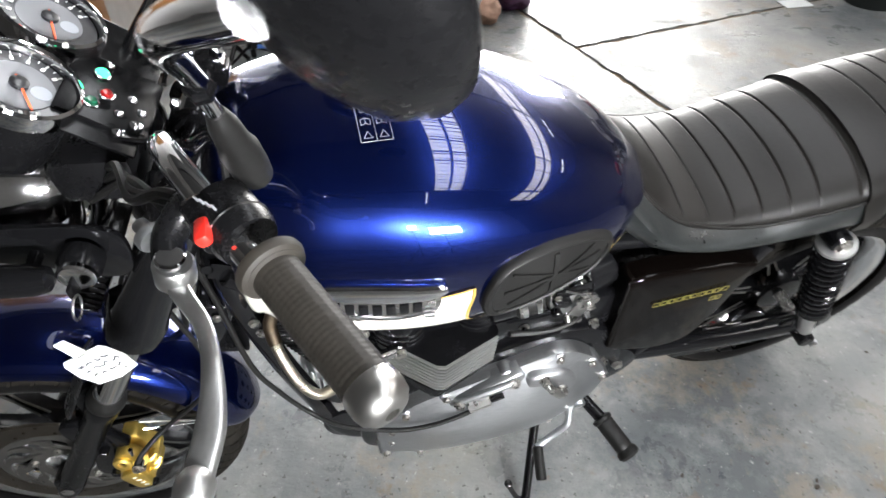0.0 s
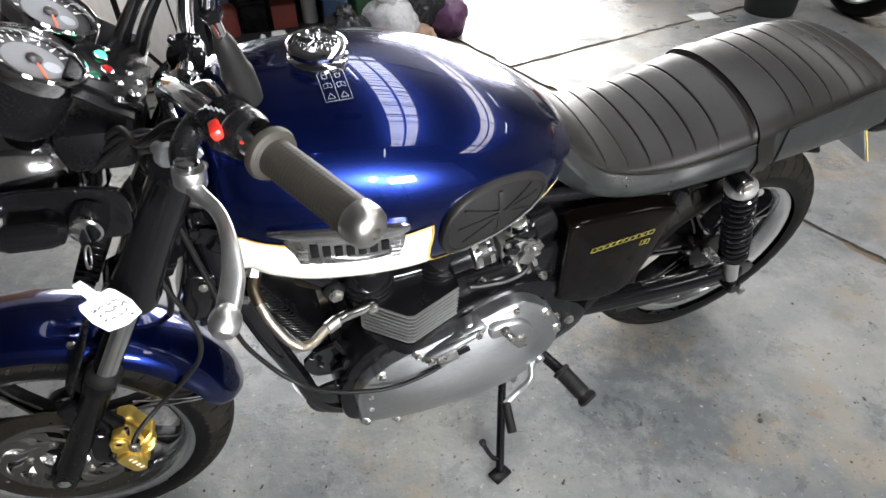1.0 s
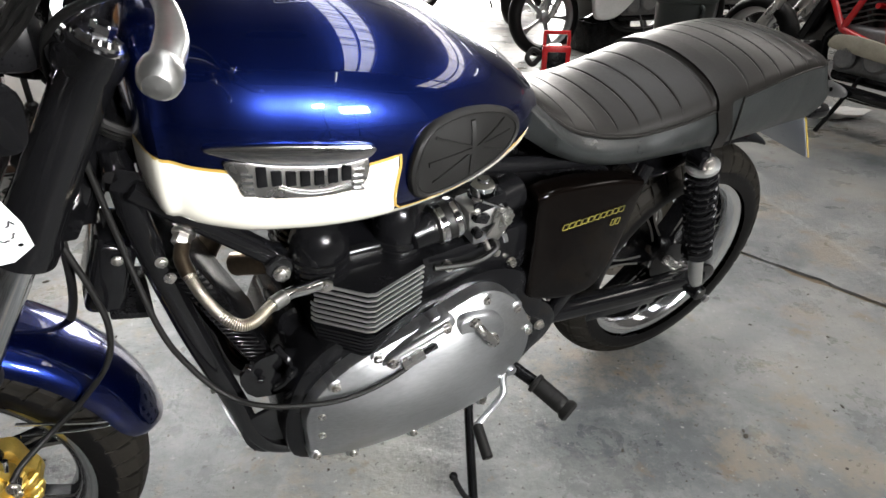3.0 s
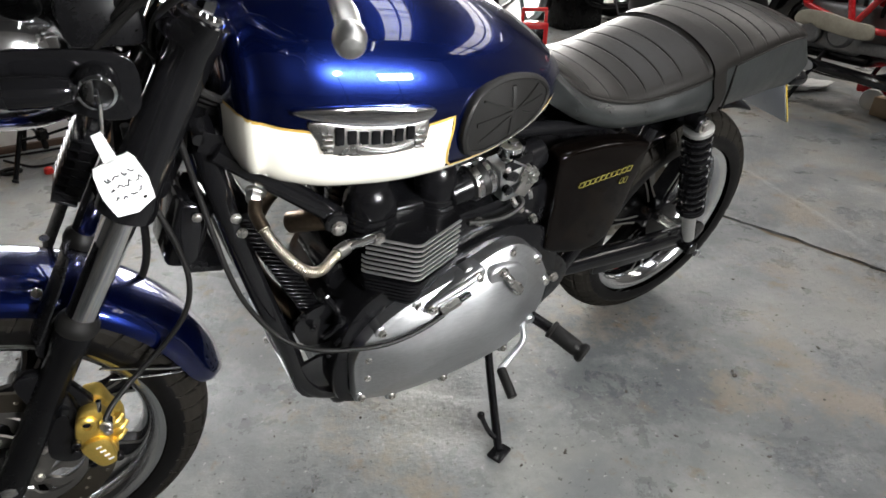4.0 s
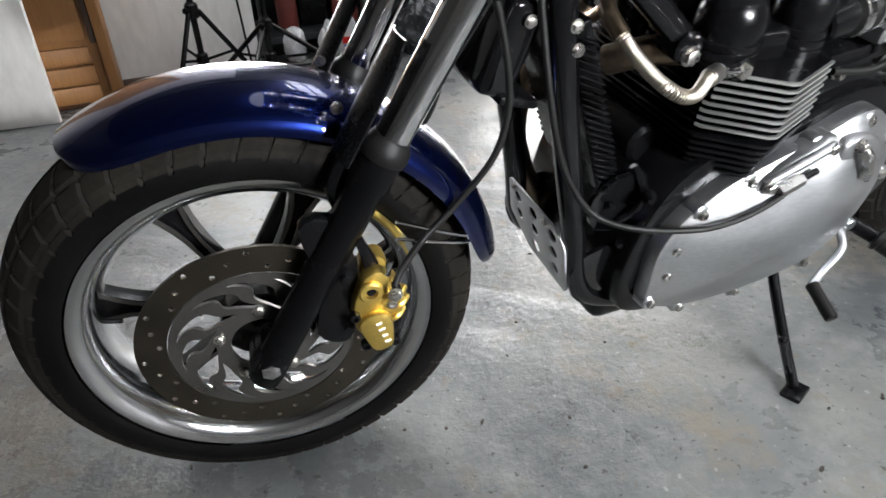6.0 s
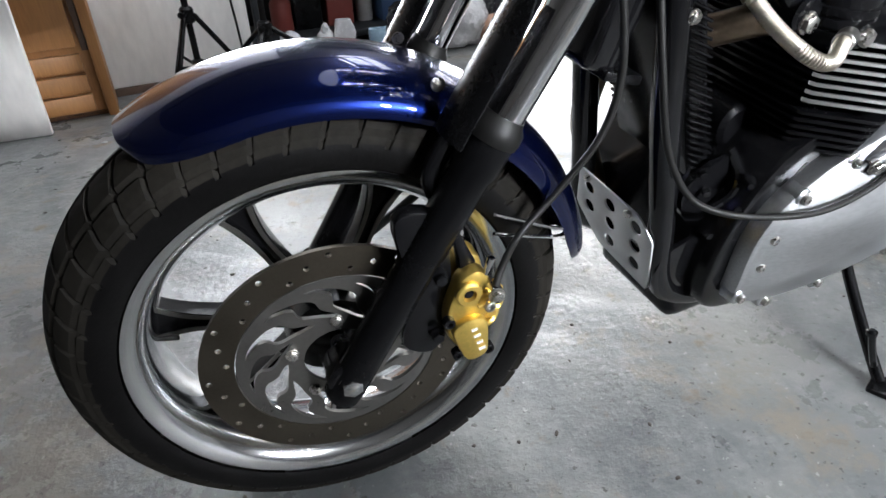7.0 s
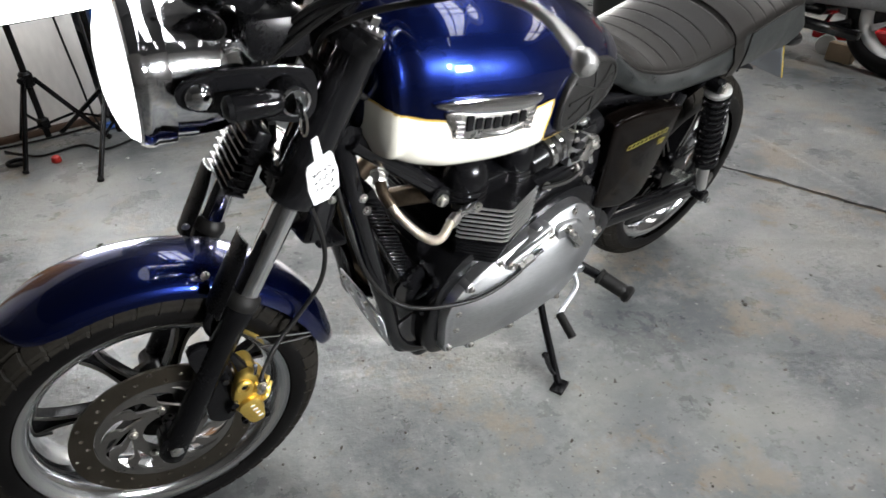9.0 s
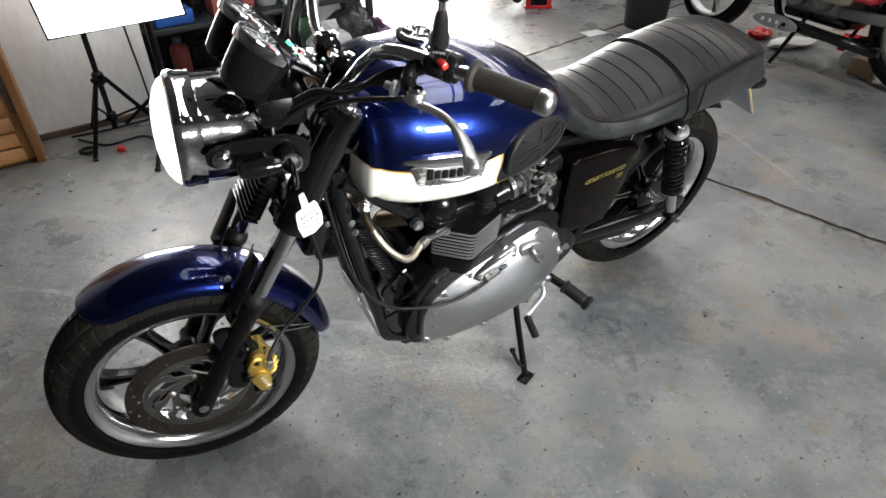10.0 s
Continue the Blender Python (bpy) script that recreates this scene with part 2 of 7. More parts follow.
def box(sx, sy, sz, m=None, bevel=0.0, seg=2, bm=None):
    bm = bm or bmesh.new()
    r = bmesh.ops.create_cube(bm, size=1)
    mm = (m or Matrix()) @ Matrix.Diagonal((sx, sy, sz, 1))
    bmesh.ops.transform(bm, matrix=mm, verts=r["verts"])
    if bevel:
        es = list({e for v in r["verts"] for e in v.link_edges})
        bmesh.ops.bevel(bm, geom=es, offset=bevel, segments=seg, affect='EDGES', profile=0.5)
    return bm


def frame_along(d):
    d = Vector(d).normalized()
    return d.to_track_quat('Z', 'X').to_matrix()


def smooth_path(pts, n=8, closed=False):
    """A Catmull-Rom line through the points."""
    p = [Vector(q) for q in pts]
    if len(p) < 3:
        return p
    out = []
    c = len(p)
    for i in range(c if closed else c - 1):
        if closed:
            a, b, d, e = p[i - 1], p[i], p[(i + 1) % c], p[(i + 2) % c]
        else:
            a, b, d, e = p[max(i - 1, 0)], p[i], p[i + 1], p[min(i + 2, c - 1)]
        for k in range(n):
            t = k / n
            out.append(0.5 * ((2 * b) + (d - a) * t + (2 * a - 5 * b + 4 * d - e) * t * t + (3 * b - a - 3 * d + e) * t ** 3))
    if not closed:
        out.append(p[-1])
    return out


def skin(bm, rings, closed_u=True, cap=True, closed_v=False):
    """Faces between rings of the same number of points."""
    vs = [[bm.verts.new(q) for q in r] for r in rings]
    n = len(rings[0])
    rows = list(zip(vs, vs[1:])) + ([(vs[-1], vs[0])] if closed_v else [])
    for a, b in rows:
        for i in range(n if closed_u else n - 1):
            j = (i + 1) % n
            bm.faces.new((a[i], a[j], b[j], b[i]))
    if cap and closed_u and not closed_v:
        bm.faces.new(vs[0][::-1])
        bm.faces.new(vs[-1])
    return vs


def tube(pts, r, seg=12, n=8, bm=None, radii=None, closed=False, wave=0.0):
    bm = bm or bmesh.new()
    p = smooth_path(pts, n, closed)
    rings = []
    up = None
    for i, q in enumerate(p):
        d = (p[min(i + 1, len(p) - 1)] - p[max(i - 1, 0)]) if not closed else (p[(i + 1) % len(p)] - p[i - 1])
        d.normalize()
        if up is None:
            up = Vector((0, 0, 1)) if abs(d.z) < 0.9 else Vector((1, 0, 0))
        x = d.cross(up).normalized()
        up = x.cross(d).normalized()
        rr = (r if radii is None else radii[0] + (radii[1] - radii[0]) * i / (len(p) - 1)) * (1 - wave * (i % 2))
        rings.append([q + x * (rr * math.cos(a)) + up * (rr * math.sin(a)) for a in (2 * math.pi * k / seg for k in range(seg))])
    skin(bm, rings, closed_v=closed)
    return bm


def lathe(profile, seg=32, m=None, bm=None, cap=True):
    """A turned shape round z from (radius, height) points."""
    bm = bm or bmesh.new()
    rings = [[(max(r, 1e-5) * math.cos(2 * math.pi * k / seg), max(r, 1e-5) * math.sin(2 * math.pi * k / seg), h) for k in range(seg)] for r, h in profile]
    got = skin(bm, rings, cap=cap, closed_v=not cap)
    if m is not None:
        bmesh.ops.transform(bm, matrix=m, verts=[v for ring in got for v in ring])
    return bm


def rod(a, b, r, seg=16, bevel=0.0, bm=None, r2=None):
    """A round bar from a to b with slightly rounded ends."""
    a, b = Vector(a), Vector(b)
    h = (b - a).length
    r2 = r if r2 is None else r2
    m = Matrix.Translation(a) @ frame_along(b - a).to_4x4()
    pr = [(r - bevel, 0), (r, bevel), (r2, h - bevel), (r2 - bevel, h)] if bevel else [(r, 0), (r2, h)]
    return lathe(pr, seg, m, bm)


def turned(a, d, profile, seg=32, bm=None, cap=True):
    return lathe(profile, seg, Matrix.Translation(Vector(a)) @ frame_along(d).to_4x4(), bm, cap)


def hexbolt(a, d, r=0.008, h=0.006, bm=None):
    bm = turned(a, d, [(r * 1.25, 0), (r * 1.25, h * 0.25), (r * 1.05, h * 0.25)], 16, bm)
    return turned(a, d, [(r, h * 0.25), (r, h * 0.9), (r * 0.85, h)], 6, bm)


def flat_shape(loops, t, m=None, bm=None, bevel=0.0):
    """A plate of thickness t in the xy-plane from an outline and its holes."""
    b2 = bmesh.new()
    edges = []
    for lp in loops:
        vs = [b2.verts.new((x, y, 0)) for x, y in lp]
        edges += [b2.edges.new((vs[i], vs[(i + 1) % len(vs)])) for i in range(len(vs))]
    bmesh.ops.triangle_fill(b2, use_beauty=True, use_dissolve=False, edges=edges)
    g = bmesh.ops.extrude_face_region(b2, geom=list(b2.faces))
    bmesh.ops.translate(b2, vec=(0, 0, t), verts=[v for v in g["geom"] if isinstance(v, bmesh.types.BMVert)])
    if bevel:
        rim = [e for e in b2.edges if len(e.link_faces) == 2 and e.calc_face_angle(0) > 1.0]
        bmesh.ops.bevel(b2, geom=rim, offset=bevel, segments=2, affect='EDGES', profile=0.5)
    if m is not None:
        b2.transform(m)
    if bm is None:
        return b2
    me = bpy.data.meshes.new("tmp")
    b2.to_mesh(me)
    b2.free()
    bm.from_mesh(me)
    bpy.data.meshes.remove(me)
    return bm


def ring2(r, n=48, cx=0.0, cy=0.0, a0=0.0):
    return [(cx + r * math.cos(a0 + 2 * math.pi * k / n), cy + r * math.sin(a0 + 2 * math.pi * k / n)) for k in range(n)]


def round2(pts, n=6, closed=True):
    return [(q.x, q.y) for q in smooth_path([(x, y, 0) for x, y in pts], n, closed)]


# a plate drawn in x and z, its thickness towards +y from y0
def side_plate(loops, y0, t, bevel=0.0, bm=None):
    m = Matrix(((1, 0, 0, 0), (0, 0, 1, y0), (0, 1, 0, 0), (0, 0, 0, 1)))
    return flat_shape(loops, t, m, bm, bevel)


def dome_plate(outline, y_in, y_out, bulge, rings=5, edge=0.012):
    """A bulged cover drawn in x and z: from the joint at y_in out to y_out, with a rounded rim."""
    bm = bmesh.new()
    cx = sum(p[0] for p in outline) / len(outline)
    cz = sum(p[1] for p in outline) / len(outline)
    rows = [[(x, y_in, z) for x, z in outline]]
    for k in range(rings + 1):
        a = math.pi / 2 * k / rings
        s = 1 - edge / 0.15 * (1 - math.cos(a))
        rows.append([(cx + (x - cx) * s, y_out + (y_in - y_out) * 0.25 * (1 - math.sin(a)), cz + (z - cz) * s) for x, z in outline])
    for k in range(1, rings + 1):
        f = 1 - k / (rings + 1)
        base = rows[rings + 1]
        rows.append([(cx + (x - cx) * f, y + bulge * (1 - f * f), cz + (z - cz) * f) for x, y, z in base])
    skin(bm, rows)
    return bm


class Profile:
    """Smooth columns of values over x."""

    def __init__(self, rows, steps=24):
        pts = np.array(rows, float)
        xs = pts[:, 0]
        h = np.diff(xs)
        d = np.diff(pts, axis=0) / h[:, None]
        m = np.vstack([d[:1], (d[1:] * h[:-1, None] + d[:-1] * h[1:, None]) / (h[1:] + h[:-1])[:, None], d[-1:]])
        self.pts, self.xs, self.m = pts, xs, m

    def at(self, x):
        x = min(max(x, self.xs[0]), self.xs[-1])
        i = min(max(int(np.searchsorted(self.xs, x)) - 1, 0), len(self.xs) - 2)
        h = self.xs[i + 1] - self.xs[i]
        t = (x - self.xs[i]) / h
        a, b = self.pts[i], self.pts[i + 1]
        v = (2 * t ** 3 - 3 * t * t + 1) * a + (t ** 3 - 2 * t * t + t) * h * self.m[i] + (3 * t * t - 2 * t ** 3) * b + (t ** 3 - t * t) * h * self.m[i + 1]
        return [float(q) for q in v[1:]]
# ---- the room ----
HEAD_WALL = radians(21)


def slab(name, corners, z0, z1, material, parent=None):
    bm = bmesh.new()
    lo = [bm.verts.new((x, y, z0)) for x, y in corners]
    hi = [bm.verts.new((x, y, z1)) for x, y in corners]
    bm.faces.new(lo[::-1])
    bm.faces.new(hi)
    n = len(corners)
    for i in range(n):
        bm.faces.new((lo[i], lo[(i + 1) % n], hi[(i + 1) % n], hi[i]))
    es = [e for e in bm.edges if all(v.co.z > z1 - 1e-6 for v in e.verts)]
    bmesh.ops.bevel(bm, geom=es, offset=0.004, segments=2, affect='EDGES', profile=0.5)
    return part(name, bm, material, parent)


floor = part("floor", box(30, 30, 0.1, pose(2, 4, -0.0585)), surface("joint_dirt", (0.13, 0.095, 0.06), 0.9, 0, 0.4, 8, 90, 0.3))
tagged(floor, "worn grey painted concrete floor with dirty joints", "floor", kind="structure")
# joints cross at JX; one runs along JA, the other along JB
JX, JA, JB = V(0.578, 2.939, 0), V(0.5185, -0.855, 0), V(0.896, 0.445, 0)
for sb in (-1, 1):
    for sa in ((-1, 1) if sb > 0 else (1,)):
        g = 0.010
        o = JX + JA * (sa * g) + JB * (sb * g)
        # crumbled edges along the joints
        wob = random.Random(7 + sa + 3 * sb)
        chip = lambda: wob.uniform(-0.006, 0.005) + (wob.uniform(0.004, 0.016) if wob.random() < 0.22 else 0)
        ea = [o + JA * (sa * 0.035 * k) + JB * (sb * chip()) for k in range(1, 150)]
        eb = [o + JB * (sb * 0.035 * k) + JA * (sa * chip()) for k in range(1, 150)]
        if sb < 0:
            far_end = [o - JA * 0.035 * k + JB * (sb * chip()) for k in range(1, 150)]
            ea, eb = far_end[::-1] + [o] + ea, []
            q = [o - JA * 11] + ea + [o + JA * 11, o + JA * 11 - JB * 11, o - JA * 11 - JB * 11]
        else:
            q = [o] + ea + [o + JA * sa * 11, o + JA * sa * 11 + JB * sb * 11, o + JB * sb * 11] + eb[::-1]
        if sa * sb > 0:
            q = q[::-1]
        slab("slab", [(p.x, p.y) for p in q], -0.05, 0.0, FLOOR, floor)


def wall_box(name, a, b, h, thick, material, label, z0=0.0):
    """A wall standing on the line from a to b, thick to its left side."""
    a, b = Vector((*a, 0)), Vector((*b, 0))
    d = (b - a).normalized()
    n = V(-d.y, d.x, 0)
    bm = bmesh.new()
    c = [a, b, b + n * thick, a + n * thick]
    lo = [bm.verts.new((p.x, p.y, z0)) for p in c]
    hi = [bm.verts.new((p.x, p.y, z0 + h)) for p in c]
    bm.faces.new(lo[::-1])
    bm.faces.new(hi)
    for i in range(4):
        bm.faces.new((lo[i], lo[(i + 1) % 4], hi[(i + 1) % 4], hi[i]))
    ob = part(name, bm, material)
    return tagged(ob, label, "wall", kind="structure")


RH = 4.6
wu = V(math.cos(HEAD_WALL), math.sin(HEAD_WALL), 0)
wl = V(-1.6, 2.72, 0)
wall_box("wall_panel", (wl - wu * 3.0)[:2], (wl + wu * 0.69)[:2], 2.6, 0.1, WALL, "dirty white painted partition wall with scuffs")
# outer walls, darkened in colour to keep the room's reflections dim
wall_box("wall_west", (-4.6, -5.0), (-4.6, 9.0), RH, 0.2, DIM_BLOCK, "blockwork wall coloured dark for a dim room")
wall_box("wall_south", (9.0, -5.0), (-4.6, -5.0), RH, 0.2, DIM_BLOCK, "blockwork wall coloured dark for a dim room")
wall_box("wall_east", (9.0, 9.0), (9.0, -5.0), RH, 0.2, DIM_BLOCK, "blockwork wall coloured dark for a dim room")
wall_box("wall_north", (-4.6, 9.0), (0.6, 9.0), RH, 0.2, DIM_BLOCK, "blockwork wall coloured dark for a dim room")
wall_box("wall_north", (4.4, 9.0), (9.0, 9.0), RH, 0.2, DIM_BLOCK, "blockwork wall beside the open door, coloured dark for a dim room")
wall_box("wall_north", (0.6, 9.0), (4.4, 9.0), RH - 3.4, 0.2, DIM_BLOCK, "wall above the open door, coloured dark for a dim room", 3.4)
skirt = box(3.6, 0.022, 0.03, Matrix.Translation(wl - wu * 1.12 + V(wu.y, -wu.x, 0) * 0.014 + V(0, 0, 0.015)) @ pose(0, 0, 0, 0, 0, 21), 0.004)
tagged(part("baseboard", skirt, WOOD_DARK), "dark dirty timber strip at the wall's foot", "baseboard", kind="structure")

# roof: opaque sheets with two rooflights between them, square to the white wall
ROOF_TURN = pose(0, 0, 0, 0, 0, 21)
LIGHT_A, LIGHT_B = (1.92, 2.92, -3.2, 4.8), (5.70, 7.20, -5.0, 8.0)
ceiling_bm = bmesh.new()
for u0, u1 in ((-7.6, LIGHT_A[0]), (LIGHT_A[1], LIGHT_B[0]), (LIGHT_B[1], 13.2)):
    box(u1 - u0, 23.0, 0.08, ROOF_TURN @ pose((u0 + u1) / 2, 1.5, RH + 0.04), bm=ceiling_bm)
for u0, u1, v0, v1 in (LIGHT_A, LIGHT_B):
    for a, b in ((-10.0, v0), (v1, 13.0)):
        box(u1 - u0, b - a, 0.08, ROOF_TURN @ pose((u0 + u1) / 2, (a + b) / 2, RH + 0.04), bm=ceiling_bm)
tagged(part("ceiling", ceiling_bm, ROOF), "grey corrugated roof sheeting between rooflights", "ceiling", kind="structure")
lines = random.Random(12)
for i, (u0, u1, v0, v1) in enumerate((LIGHT_A, LIGHT_B)):
    roof = thing("rooflight", ROOF_TURN @ pose((u0 + u1) / 2, (v0 + v1) / 2, RH), "translucent corrugated rooflight strip with dark bars", "rooflight", "rooflights", "structure")
    part("purlin", box(0.05, v1 - v0, 0.08, pose(0, 0, 0.02), 0.004), BEAM, roof)
    first = part("corrugation", box(u1 - u0, 0.036, 0.03, pose(0, 0, 0.05)), BEAM, roof)
    v = v0 - (v0 + v1) / 2 + 0.1
    while v < (v1 - v0) / 2 - 0.05:
        o = new("corrugation", first.data)
        o.parent, o.location = roof, (0, v, 0)
        o.scale = (1, lines.uniform(0.35, 2.2), 1)
        v += lines.uniform(0.12, 0.30)
    bpy.data.objects.remove(first)
    area_lamp("rooflight_lamp", ROOF_TURN @ pose((u0 + u1) / 2, (v0 + v1) / 2, RH + 0.12), u1 - u0, v1 - v0, 190 if i == 0 else 460, (1.0, 0.985, 0.965) if i == 0 else (1.0, 0.92, 0.83))
for k in range(5):
    tagged(part("roof_beam", box(19.6, 0.07, 0.14, ROOF_TURN @ pose(2.4, -6.6 + 3.6 * k, RH - 0.10), 0.01), BEAM), "dark steel roof beam", "beam", "roof beams", "structure")
# fluorescent battens beside the rooflights
for u, v in ((1.62, -3.9), (1.70, 3.1), (8.1, 0.6), (8.1, 4.2)):
    bat = thing("batten_light", ROOF_TURN @ pose(u, v, RH - 0.12), "white fluorescent batten fixed under the roof", "lamp", "batten lights")
    part("batten_body", box(0.09, 1.55, 0.05, pose(0, 0, 0.075), 0.008), PAPER, bat)
    part("tube", rod((0, -0.74, 0.025), (0, 0.74, 0.025), 0.019, 14, 0.004), glow("lit_tube", (1, 0.98, 0.95), 14.0), bat, "glowing tube")
    for e in (-1, 1):
        part("tube_holder", box(0.05, 0.03, 0.06, pose(0, e * 0.755, 0.03), 0.006), PAPER, bat)
area_lamp("door_lamp", look((2.5, 8.9, 1.7), (2.3, 2.0, 0.3)), 3.7, 3.3, 640, (1.0, 0.95, 0.88))


def softbox(m, w, h, d, watts, label, spread=180, cloth=None, face=7.0):
    """A rectangular softbox: face towards -y, black cloth sides to the rear, edge piping."""
    t = thing("softbox", m, label, "softbox", "softboxes")
    rear = 0.16
    bm = bmesh.new()
    rings = []
    for y, f in ((0.0, 1.0), (0.03, 1.0), (d, rear)):
        rings.append([(-w / 2 * f, y, -h / 2 * f), (w / 2 * f, y, -h / 2 * f), (w / 2 * f, y, h / 2 * f), (-w / 2 * f, y, h / 2 * f)])
    skin(bm, rings, cap=False)
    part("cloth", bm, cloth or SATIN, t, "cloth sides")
    part("diffuser", box(w - 0.02, 0.006, h - 0.02, pose(0, 0.012, 0), 0.002), glow("lit_diffuser", (1, 0.99, 0.97), face), t, "glowing white diffuser cloth")
    part("piping", tube([(-w / 2, 0, -h / 2), (w / 2, 0, -h / 2), (w / 2, 0, h / 2), (-w / 2, 0, h / 2)], 0.006, 6, 1, closed=True), SATIN, t)
    part("lamp_head", rod((0, d, 0), (0, d + 0.14, 0), 0.055, 20, 0.01), PLASTIC, t)
    lamp = area_lamp("softbox_lamp", m @ pose(0, -0.012, 0, -90, 0, 0), w * 0.96, h * 0.96, watts, (1, 0.985, 0.96), 'RECTANGLE', spread)
    return t


def light_stand(x, y, hub, top, spin, label, spread=0.3):
    t = thing("light_stand", pose(x, y, 0, 0, 0, spin), label, "light stand", "light stands")
    part("pole", rod((0, 0, 0.06), (0, 0, top), 0.0125, 12, 0.003), SATIN, t)
    part("tip", rod((0, 0, top), (0, 0, top + 0.05), 0.008, 10, 0.002), STEEL, t)
    part("hub", lathe([(0.02, hub - 0.03), (0.026, hub - 0.025), (0.026, hub + 0.02), (0.018, hub + 0.03)], 16), PLASTIC, t)
    part("knob", rod((0.02, 0, hub + 0.005), (0.05, 0, hub + 0.005), 0.012, 10, 0.003), PLASTIC, t)
    part("lower_hub", lathe([(0.018, 0.1), (0.024, 0.105), (0.024, 0.14), (0.018, 0.145)], 16), PLASTIC, t)
    for k in range(3):
        a = 2 * math.pi * k / 3
        c, s = math.cos(a), math.sin(a)
        part("leg", rod((0.022 * c, 0.022 * s, hub), (spread * c, spread * s, 0.012), 0.010, 10, 0.002), SATIN, t)
        part("brace", rod((0.022 * c, 0.022 * s, 0.12), (spread * 0.55 * c, spread * 0.55 * s, hub * 0.46), 0.006, 8), SATIN, t)
        part("foot", rod((spread * c, spread * s, 0.012), (spread * 1.03 * c, spread * 1.03 * s, 0.004), 0.013, 10, 0.003), RUBBER, t)
    return t


light_stand(-1.13, 2.66, 0.31, 0.62, 252, "black tripod light stand holding a lit softbox by the white wall", 0.22)
light_stand(-0.85, 2.62, 0.25, 1.25, 260, "black tripod light stand by the shelving", 0.345)
# glow on the cloth sides is added to brighten the white wall
softbox(pose(-0.985, 2.56, 0.915, 0, -4.6, 6), 0.56, 0.72, 0.32, 12, "lit rectangular softbox on a stand, its cloth sides made to glow onto the wall", cloth=glow("wall_fill_cloth", (1, 0.99, 0.97), 1.6), face=3.6)


def round_lamp(m, r, watts, label):
    """A lamp with a round dish facing -y and a short head behind it."""
    t = thing("studio_lamp", m, label, "lamp", "studio lamps")
    part("dish", lathe([(r, 0.0), (r * 1.03, -0.004), (r * 1.03, 0.01), (r * 0.7, 0.09), (r * 0.4, 0.13), (0.055, 0.15), (0.05, 0.15), (r * 0.38, 0.12), (r * 0.68, 0.08), (r, 0.01)], 40, pose(0, 0, 0, -90, 0, 0)), SATIN, t, "black round reflector dish")
    part("diffuser", lathe([(r * 0.98, 0.012), (r * 0.97, 0.016), (0, 0.018)], 40, pose(0, 0, 0, -90, 0, 0)), glow("lit_round_diffuser", (1, 0.99, 0.97), 7.0), t, "glowing white diffuser")
    part("lamp_head", rod((0, 0.15, 0), (0, 0.34, 0), 0.055, 24, 0.01), PLASTIC, t)
    area_lamp("studio_lamp_light", m @ pose(0, -0.012, 0, -90, 0, 0), r * 1.9, r * 1.9, watts, (1, 0.985, 0.96), 'DISK', 66)
    return t


# a round high-bay lamp hanging from the roof
bay = thing("ceiling_lamp", pose(0.84, 0.28, 4.22), "round white high-bay lamp hanging from the roof", "lamp")
part("shade", lathe([(0.24, 0.0), (0.245, 0.004), (0.20, 0.10), (0.09, 0.20), (0.085, 0.20), (0.19, 0.095), (0.235, 0.006)], 40), SATIN, bay, "dark round shade")
part("lit_disc", lathe([(0.22, 0.02), (0.215, 0.03), (0, 0.03)], 40), glow("lit_bay_disc", (1, 0.98, 0.95), 45.0), bay, "glowing round diffuser")
part("gear_box", lathe([(0.07, 0.19), (0.075, 0.20), (0.075, 0.30), (0.05, 0.31)], 24), PLASTIC, bay)
part("chain", rod((0, 0, 0.30), (0, 0, 0.385), 0.008, 8), STEEL, bay)

# the two lamps that light the motorcycle's near side, behind the walk
light_stand(1.10, -1.88, 0.45, 1.36, 20, "black tripod light stand under a round lamp", 0.4)
round_lamp(look((1.02, -1.66, 1.42), (0.0, 0.6, 1.0)) @ pose(0, 0, 0, 90, 0, 0), 0.065, 12, "lit round studio lamp facing the motorcycle")
light_stand(1.66, -1.80, 0.45, 1.185, 60, "black tripod light stand under a softbox", 0.4)
softbox(look((1.50, -1.47, 1.24), (0.35, 0.9, 1.0)) @ pose(0, 0, 0, 90, 0, 0), 0.52, 0.26, 0.30, 19, "lit rectangular softbox facing the motorcycle", 72)
# ---- the motorcycle ----
BIKE = pose(-0.6037, 0.7558, 0, 10.3, 0, 18.1)
bike = thing("motorcycle", BIKE, "blue and white retro motorcycle leaning on its side stand", "motorcycle")
RAKE, STEER, HEAD = radians(29), radians(-9.2), V(0.36, 0, 0.88)
FS = Matrix.Translation(HEAD) @ Matrix.Rotation(STEER, 4, V(math.sin(RAKE), 0, math.cos(RAKE))) @ Matrix.Translation(-HEAD)


def bp(name, bm, material, parent=None, label="", degrees=38):
    return part(name, bm, material, parent or bike, label, None, degrees)


def fp(name, bm, material, parent=None, label="", degrees=38):
    """A part that turns with the handlebar."""
    return part(name, bm, material, parent or bike, label, FS, degrees)


